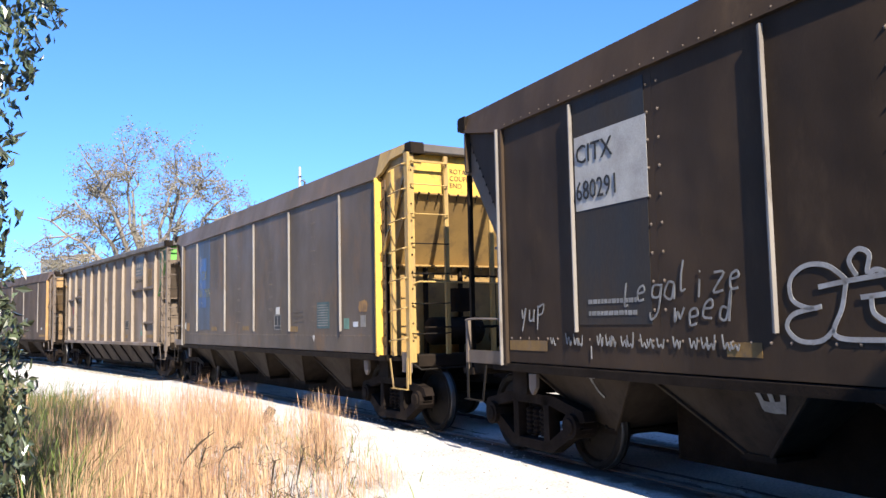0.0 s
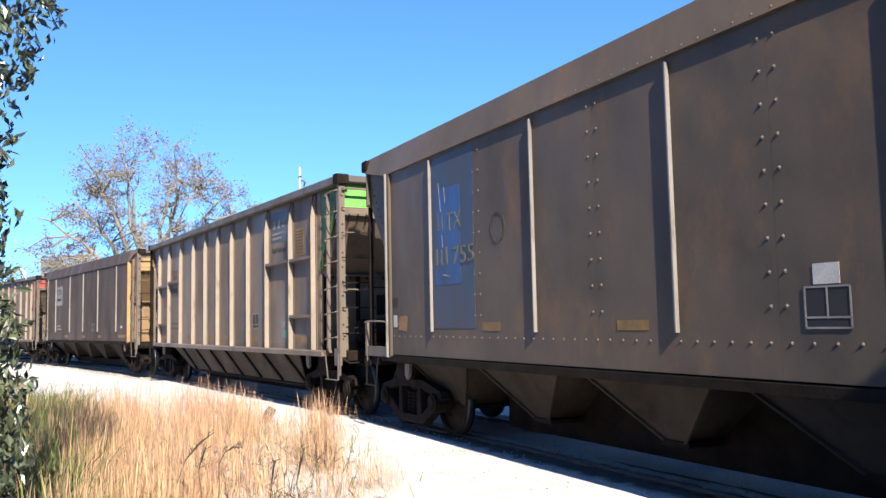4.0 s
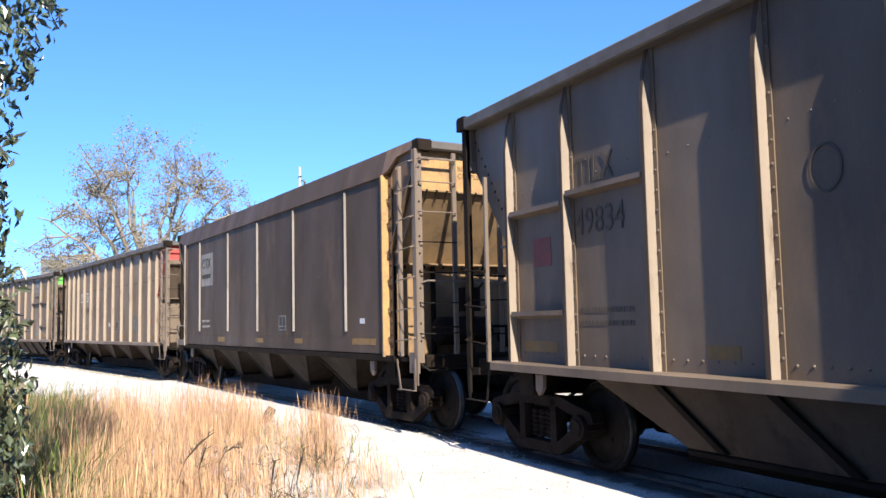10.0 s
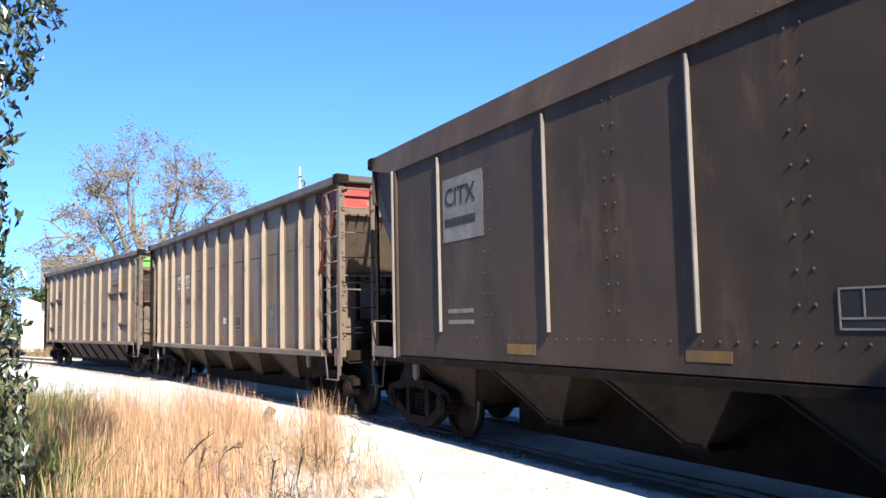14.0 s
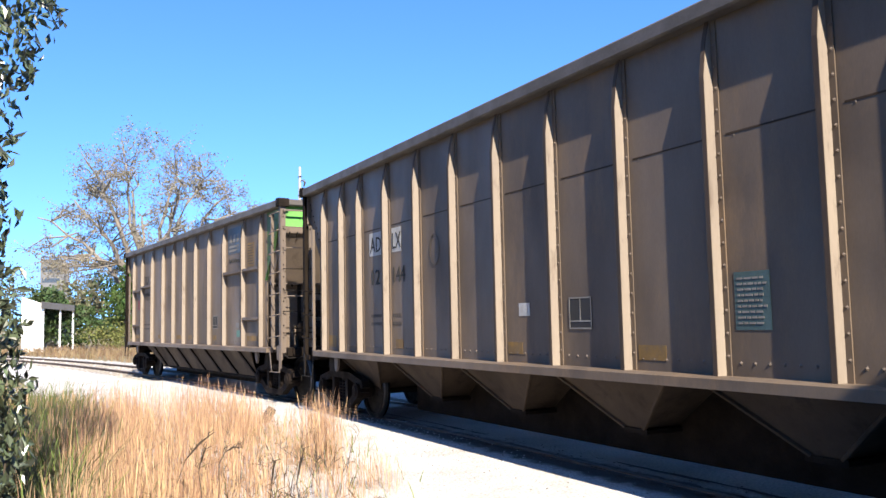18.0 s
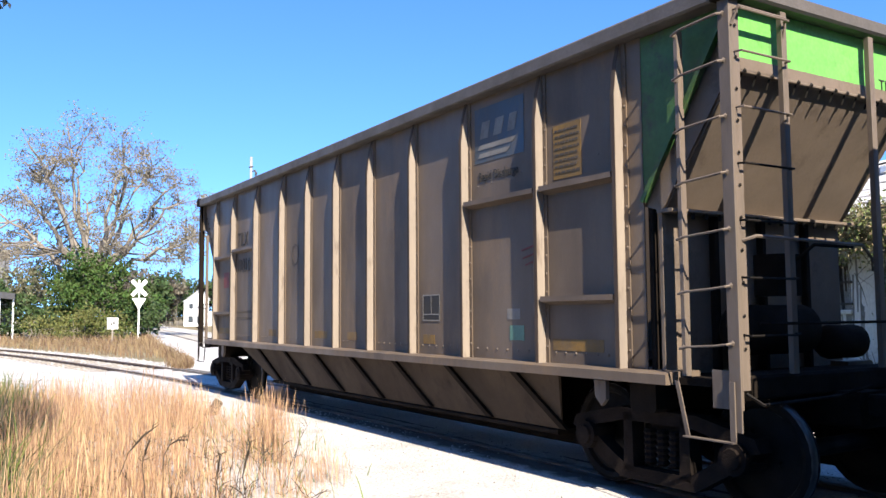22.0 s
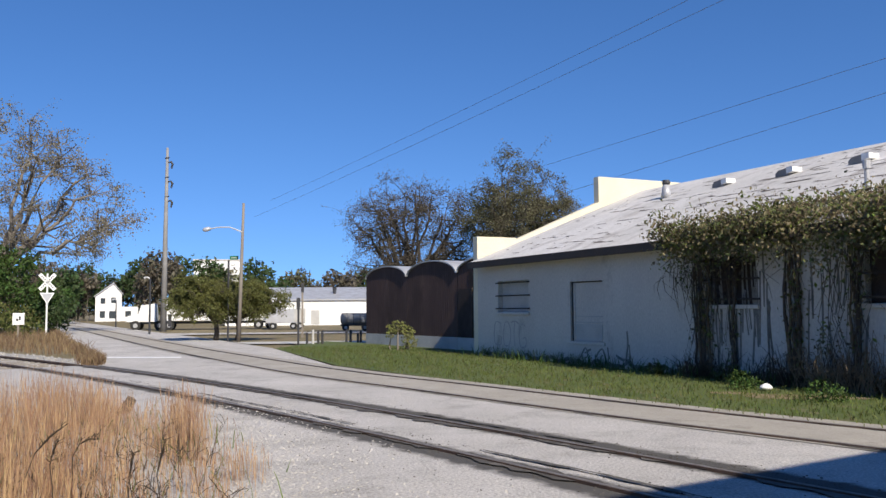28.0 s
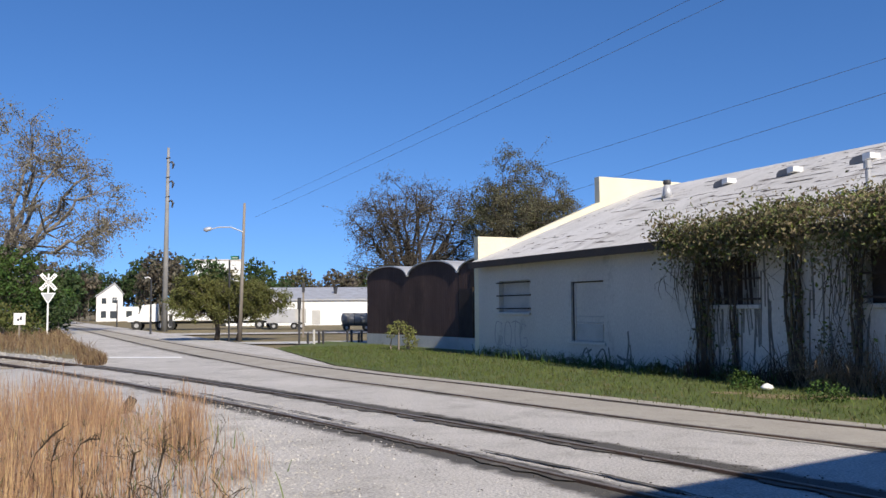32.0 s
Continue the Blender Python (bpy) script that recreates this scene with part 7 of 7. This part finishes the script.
for k in range(260):
    x = 14.6 + rv.normal() * 0.55 + (0.8 if k % 3 == 0 else 0)
    a = rv.normal(size=2) * 0.35
    y = -0.15 - 0.5 * rv.random()
    h = abs(rv.normal()) * 0.3 + 0.3
    s.tube([(x, y, -0.03), (x + a[0] * 0.6, y + a[1] * 0.3, h), (x + a[0] * 1.3, min(-0.05, y + a[1] * 0.4), h * 0.75)], [0.007, 0.006, 0.003], 3)
tagged(part("dry_brush", s, DRYV, vine, "tan dry brush hanging at the vine's foot"), "", "", "", "stuff")
bag = Shape()
n = 10
rings = []
for i in range(7):
    f = i / 6
    r = 0.085 * math.sin(math.pi * (0.12 + 0.85 * f)) + 0.01
    rings.append([(r * math.cos(2 * math.pi * k / n) * (1.25 + 0.2 * rv.random()), r * math.sin(2 * math.pi * k / n) * (1 + 0.2 * rv.random()), 0.14 * f) for k in range(n)])
for px_, py_, w_, d_ in ((8.1, 13.9, 0.55, 0.28), (9.0, 13.6, 0.5, 0.2), (7.6, 14.7, 0.4, 0.15)):
    ringp = []
    for k in range(18):
        a = k * math.pi / 9
        q = 1 + 0.35 * noise.noise(Vector((math.cos(a) * 2 + px_, math.sin(a) * 2 + py_, 0)))
        ringp.append((px_ + math.cos(a) * w_ * q + 0.3 * math.sin(a) * d_, py_ + math.sin(a) * d_ * q * 1.6 - 0.5 * math.cos(a) * w_))
    field("bare_patch", SOIL, ringp, -0.029, "bare brown dirt patch in the verge", "dirt")
solo("litter_bag", bag.loft(rings), WHITE, "crumpled white plastic bag lying on the grass", "litter", "", "", True, pose(8.43, 14.96, -0.033))


# ---- grass ----
def blades(name, roots, heights, width, mat, lean, seed, seedhead=0.0):
    """Curved tapering stalks as one mesh."""
    rng = np.random.default_rng(seed)
    r = np.asarray(roots, float)
    n = len(r)
    h = np.asarray(heights, float)[:, None]
    a = rng.uniform(0, 2 * math.pi, n)
    d = np.stack([np.cos(a), np.sin(a), np.zeros(n)], 1)
    b = rng.uniform(0, 2 * math.pi, n)
    w = np.stack([np.cos(b), np.sin(b), np.zeros(n)], 1) * width * rng.uniform(0.6, 1.4, (n, 1))
    k = lean * rng.uniform(0.2, 1.5, (n, 1))
    up = np.array([0, 0, 1.0])
    lv = []
    for f, ww in ((0, 1.0), (0.4, 0.9), (0.72, 0.7 + seedhead), (0.9, 0.5 + seedhead * 1.3)):
        c = r + up * h * f * (1 - 0.15 * k * f) + d * h * k * f * f
        lv += [c - w * ww, c + w * ww]
    lv.append(r + up * h * (1 - 0.15 * k) + d * h * k)
    v = np.stack(lv, 1).reshape(-1, 3)
    i = (np.arange(n) * 9)[:, None]
    quads = np.concatenate([i + np.array([[0, 1, 3, 2]]), i + np.array([[2, 3, 5, 4]]), i + np.array([[4, 5, 7, 6]])])
    faces = quads.tolist() + (i + np.array([[6, 7, 8]])).tolist()
    me = bpy.data.meshes.new(name)
    me.from_pydata(v.tolist(), [], faces)
    me.materials.append(mat)
    me.update()
    return me


def edge_x(y):
    """The right-hand edge of the tall grass."""
    return -0.32 - 0.2 * (y - 5)


rg = np.random.default_rng(3)
roots, hts = [], []
for k in range(560):
    y = rg.uniform(3.9, 13.2)
    x = edge_x(y) - 9.0 * rg.random() ** 1.25
    if x < -rg.uniform(0.44, 0.58) * y or math.hypot(x, y) < 3.6:
        continue
    near = edge_x(y) - x
    if near < 1.0 and rg.random() > 0.24 + 0.4 * near:
        continue
    m = rg.poisson(34 if near > 1.0 else 12)
    hh = rg.uniform(0.62, 0.98) * (0.5 + 0.5 * min(1, near / 1.6)) * (1 if x > -0.55 * y else 0.75)
    q = np.stack([x + rg.normal(size=m) * 0.14, y + rg.normal(size=m) * 0.14, np.full(m, -0.12)], 1)
    roots.append(q)
    hts.append(hh * rg.uniform(0.6, 1.12, m))
for (x, y, hh, m) in ((-0.8, 8.36, 0.5, 26), (-0.67, 8.16, 0.42, 18), (-1.63, 11.13, 0.8, 40), (-1.47, 10.44, 0.7, 30), (-1.74, 10.47, 0.45, 30), (-1.1, 9.12, 0.3, 24), (-1.74, 9.7, 0.5, 40), (-1.35, 9.4, 0.92, 60), (-1.6, 10.2, 0.85, 50)):
    roots.append(np.stack([x + rg.normal(size=m) * 0.08, y + rg.normal(size=m) * 0.08, np.full(m, -0.12)], 1))
    hts.append(hh * rg.uniform(0.6, 1.15, m))
roots, hts = np.concatenate(roots), np.concatenate(hts)
dry = solo("tall_grass", Shape(), STRAW, "tall dry straw-coloured grass beside the gravel", "grass", "", "stuff")
dry.data = blades("tall_grass", np.concatenate([roots, roots + rg.normal(size=roots.shape) * np.array([0.12, 0.12, 0]), roots + rg.normal(size=roots.shape) * np.array([0.16, 0.16, 0])]), np.concatenate([hts, hts * 0.9, hts * 0.75]), 0.0017, STRAW, 0.12, 4, 0.5)
m = len(roots) // 4
low = roots[rg.permutation(len(roots))[:m]] + rg.normal(size=(m, 3)) * np.array([0.3, 0.3, 0])
gw = solo("green_weeds", Shape(), WEED, "low green weeds among the dry grass", "weeds", "", "stuff")
gw.data = blades("green_weeds", low, rg.uniform(0.15, 0.45, m), 0.006, WEED, 0.5, 5)
lf = np.stack([rg.uniform(-8.0, -1.6, 30000), rg.uniform(3.9, 13.5, 30000), np.full(30000, -0.12)], 1)
lf = lf[(lf[:, 0] < -0.43 * lf[:, 1]) & (lf[:, 0] > -0.7 * lf[:, 1])]
gw2 = solo("rank_weeds", Shape(), LEAFB, "rank green and tan weeds in the bush's shade", "weeds", "", "stuff")
gw2.data = blades("rank_weeds", lf, rg.uniform(0.3, 0.9, len(lf)), 0.007, LEAFB, 0.4, 15)
lg = lf[rg.permutation(len(lf))[:len(lf) // 2]] + rg.normal(size=(len(lf) // 2, 3)) * np.array([0.2, 0.2, 0])
gw3 = solo("tall_weeds", Shape(), WEED, "tall green and straw weeds beside the bush", "weeds", "", "stuff")
gw3.data = blades("tall_weeds", lg, rg.uniform(0.35, 1.0, len(lg)), 0.006, WEED, 0.3, 25)
st = Shape()
for k in range(150):
    y = rg.uniform(5.2, 9.5)
    x = edge_x(y) - rg.uniform(-0.1, 2.4)
    h = rg.uniform(0.18, 0.55)
    d = rg.normal(size=2) * 0.1
    o = Vector((x, y, -0.12))
    tip = Vector((x + d[0] * 1.5, y + d[1], h - 0.12))
    mid = o.lerp(tip, 0.55) + Vector((-d[0] * 0.3, 0, 0.04))
    st.tube([o, mid, tip], [0.004, 0.0035, 0.002], 4)
    for j in range(4):
        b = mid.lerp(tip, rg.uniform(0, 0.9))
        e = b + Vector((rg.normal() * 0.06, rg.normal() * 0.06, rg.uniform(0.02, 0.1)))
        st.tube([b, b.lerp(e, 0.5) + Vector((0, 0, 0.012)), e], [0.0028, 0.003, 0.002], 3)
for lo, mid, tip in [((-1.82, 5.72, 0.49), (-1.76, 5.74, 0.67), (-1.55, 5.69, 0.86)), ((-1.6, 5.99, 0.6), (-1.56, 6.0, 0.68), (-1.42, 5.93, 0.72)), ((-1.6, 5.57, 0.48), (-1.62, 5.57, 0.62), (-1.55, 5.49, 0.79)), ((-1.11, 5.49, 0.41), (-1.13, 5.49, 0.52), (-1.09, 5.39, 0.71)), ((-0.97, 5.62, 0.38), (-0.99, 5.61, 0.53), (-0.92, 5.52, 0.77))]:
    lo, mid, tip = Vector(lo), Vector(mid), Vector(tip)
    st.tube([Vector((lo.x, lo.y, -0.12)), lo, lo.lerp(mid, 0.5), mid, mid.lerp(tip, 0.5) + Vector((0, 0, 0.02)), tip], [0.004, 0.004, 0.0035, 0.004, 0.008, 0.002], 5)
    for k in range(9):
        b = mid.lerp(tip, rg.uniform(-0.2, 0.95))
        st.tube([b, b + Vector((rg.normal() * 0.012, rg.normal() * 0.012, 0.03)), b + Vector((rg.normal() * 0.02 + 0.02, rg.normal() * 0.02, 0.055))], [0.003, 0.0035, 0.001], 3)
tagged(solo("dead_stalks", st, TWIG, "dark dead weed stalks standing in the grass", "weeds"), kind="stuff")
tv = np.stack([rg.uniform(-1.5, 12, 26000), rg.uniform(8, 38, 26000), np.full(26000, -0.034)], 1)
WHi = WH.inverted()


def on_verge(p):
    q = WHi @ Vector(p)
    return q.y < -0.1 and -9.5 < q.x < 24 and p[0] > np.interp(p[1], [9, 10, 15.1, 24.3, 36], [8.5, 7.3, 4.7, 0.7, -1.6])


tv = np.array([p for p in tv if on_verge(p)])
vg = solo("verge_grass", Shape(), VERGE, "green grass blades on the mown verge", "grass", "", "stuff")
vg.data = blades("verge_grass", np.concatenate([tv, tv + rg.normal(size=tv.shape) * np.array([0.2, 0.2, 0])]), rg.uniform(0.03, 0.1, 2 * len(tv)) * (1 + (rg.random(2 * len(tv)) < 0.04) * 1.2), 0.007, VERGE, 0.6, 6)
wb = np.array([WH @ Vector((rg.uniform(0, 22), -abs(rg.normal()) * 0.22 - 0.03, -0.03)) for k in range(1500)])
wf = solo("wall_weeds", Shape(), LEAFG, "rank weeds along the foot of the warehouse wall", "weeds", "", "stuff")
wf.data = blades("wall_weeds", wb, rg.uniform(0.12, 0.5, len(wb)) ** 1.2, 0.009, LEAFG, 0.5, 7)
fg = np.stack([rg.uniform(-40, -8, 5200), rg.uniform(34, 66, 5200), np.full(5200, -0.12)], 1)


def in_field(p):
    off = CR - math.hypot(p[0] - CX, p[1] - CY)
    return -20 < off < -2.6 and p[0] < np.interp(p[1], [31, 46, 75], [-7.6, -12.5, -21.6])


fg = np.array([p for p in fg if in_field(p)])
ff = solo("field_grass", Shape(), FIELDG, "dry brown grass between the track and the road", "grass", "", "stuff")
ff.data = blades("field_grass", np.concatenate([fg + rg.normal(size=fg.shape) * np.array([0.25, 0.25, 0]) for k in range(3)]), rg.uniform(0.2, 0.62, 3 * len(fg)), 0.014, FIELDG, 0.4, 8)

edge_line = smooth_line([(-6.3, 26.4), (-7.6, 31.0), (-12.6, 46), (-21.6, 75)], 40)
eg = np.array([tuple(p + Vector((-abs(rg.normal()) * 0.3 + 0.05, rg.normal() * 0.2, -0.09))) for p in edge_line for k in range(22)])
ee = solo("edge_grass", Shape(), FIELDG, "dry grass tufts along the edge of the road", "grass", "", "stuff")
ee.data = blades("edge_grass", eg, rg.uniform(0.12, 0.45, len(eg)), 0.012, FIELDG, 0.4, 18)

# ---- bush close by ----
bx, by = -2.56, 4.72
rb = np.random.default_rng(14)
blobs = [(bx - 0.1, by, 0.75, 0.3, 0.35, 0.6)]
for z in np.arange(1.2, 5.4, 0.33):
    blobs.append((bx + 0.10 * math.sin(z * 2.1) + (0.10 if z > 3.4 else -0.04), by + rb.uniform(-0.1, 0.1), z, rb.uniform(0.14, 0.24), 0.3, 0.26))
shrub("tall_bush", blobs, 4200, 0.078, BUSHL, "tall narrow bush with glossy hanging leaves", "bush", 15, "", 0.008, 1.3, 0.42)
blobs = [(bx - 0.9, by + 0.2, 1.2, 0.7, 0.6, 1.2), (bx - 0.8, by, 3.0, 0.6, 0.6, 1.0), (bx - 0.7, by, 4.6, 0.6, 0.6, 0.9), (bx - 1.5, by + 0.6, 2.0, 0.7, 0.6, 1.5)]
shrub("tall_bush", blobs, 6500, 0.08, BUSHL, "dense glossy bush beside the grass", "bush", 16, "", 0.012, 1.3, 0.42)
solo("stump", Shape().tube([(0, 0, 0), (0.03, 0, 0.15), (0.05, 0.0, 0.32)], [0.1, 0.09, 0.075], 9), DARKBARK, "short leaning dark wooden stake in the gravel", "stake", "", "", False, pose(-3.02, 13.9, -0.07, 0, 24, 0))

# ---- stones ----
def pebbles(name, label, pts, size, mat, seed):
    rng = np.random.default_rng(seed)
    s = Shape()
    base = [(-1, -1, 0), (1, -0.8, 0), (1.1, 0.9, 0), (-0.8, 1, 0), (-0.5, -0.5, 0.9), (0.6, -0.4, 1.0), (0.4, 0.6, 0.85), (-0.6, 0.5, 0.8)]
    for p in pts:
        k = size * rng.uniform(0.5, 1.6)
        a = rng.uniform(0, 6.28)
        c, d = math.cos(a) * k, math.sin(a) * k
        s.add([(p[0] + x * c - y * d, p[1] + x * d + y * c, p[2] + z * k) for x, y, z in (tuple(q + rng.normal() * 0.15 for q in b) for b in base)],
              [(4, 5, 6, 7), (0, 1, 5, 4), (1, 2, 6, 5), (2, 3, 7, 6), (3, 0, 4, 7)])
    return solo(name, s, mat, label, "stones", "", "stuff")


pp = []
for k in range(2600):
    u = rg.uniform(-55, -11)
    pp.append(on_track(u, rg.choice([rg.uniform(0.9, 3.2), rg.uniform(-2.4, -0.9), rg.uniform(-0.6, 0.6)]), -0.11))
pebbles("ballast_stones", "loose pale ballast stones along the open track", pp, 0.035, BALLAST, 31)
pp = []
for k in range(4200):
    y = rg.uniform(4.6, 15)
    pp.append((edge_x(y) + abs(rg.normal()) * 0.95 - 0.1, y, -0.034))
pebbles("loose_gravel", "loose grey gravel along the edge of the grass", pp, 0.009, GRAVEL, 32)
pp = []
for k in range(2600):
    pp.append(on_track(rg.uniform(-9, 16), rg.choice([rg.normal() * 0.2 - 0.95, rg.normal() * 0.12 + 0.72, rg.normal() * 0.5 + 1.3, rg.normal() * 0.08 + 0.3], p=[0.5, 0.22, 0.14, 0.14]), -0.03))
pebbles("tar_crumbs", "crumbled dark tar and stones beside the rails", pp, 0.007, TAR, 33)
ties = thing("sleepers", "weathered wooden sleepers under the open rails", "sleepers", "", "structure")
sl = Shape().slab(1, -1.25, 1.25, -0.11, 0.11, -0.24, -0.085, 0.012).mesh("sleeper", WOODP)
for u in np.arange(-75, -14, 0.62):
    a, b = on_track(u - 0.11), on_track(u + 0.11)
    ob = new("sleeper", sl)
    ob.parent = ties
    ob.matrix_basis = pose((a.x + b.x) / 2, (a.y + b.y) / 2, 0, 0, 0, math.degrees(math.atan2(b.y - a.y, b.x - a.x)))

# ---- unseen span assumed over the track behind the viewpoint, shading the road ----
span = thing("overhead_span", "unseen plain concrete span assumed over the track", "bridge", "", "structure", pose(4.74, -1.28, 0, 0, 0, 24.1))
# deck drawn longer than that shade needs, to dim the train
part("deck", Shape().box(-8.0, 6.6, -7.0, 0, 5.7, 6.6), CONC, span)
for x in (-7.9, 0.1, 6.1):
    part("pier", Shape().box(x, x + 0.4, -6.6, -0.4, -0.12, 5.7), CONC, span)


def motions():
    """The train rolls past along the arc, and its wheels turn with it."""
    steps = [k * 0.5 for k in range(65)]
    for i, car in enumerate(cars):
        walk(car, [(t, car_pose(train_u(i, t))) for t in steps])
    turns = [k * 0.2 for k in range(161)]
    for w, x in wheelsets:
        walk(w, [(t, pose(x, 0, 0.455) @ Matrix.Rotation(3.08 * t / 0.455, 4, "Y")) for t in turns])


motions()
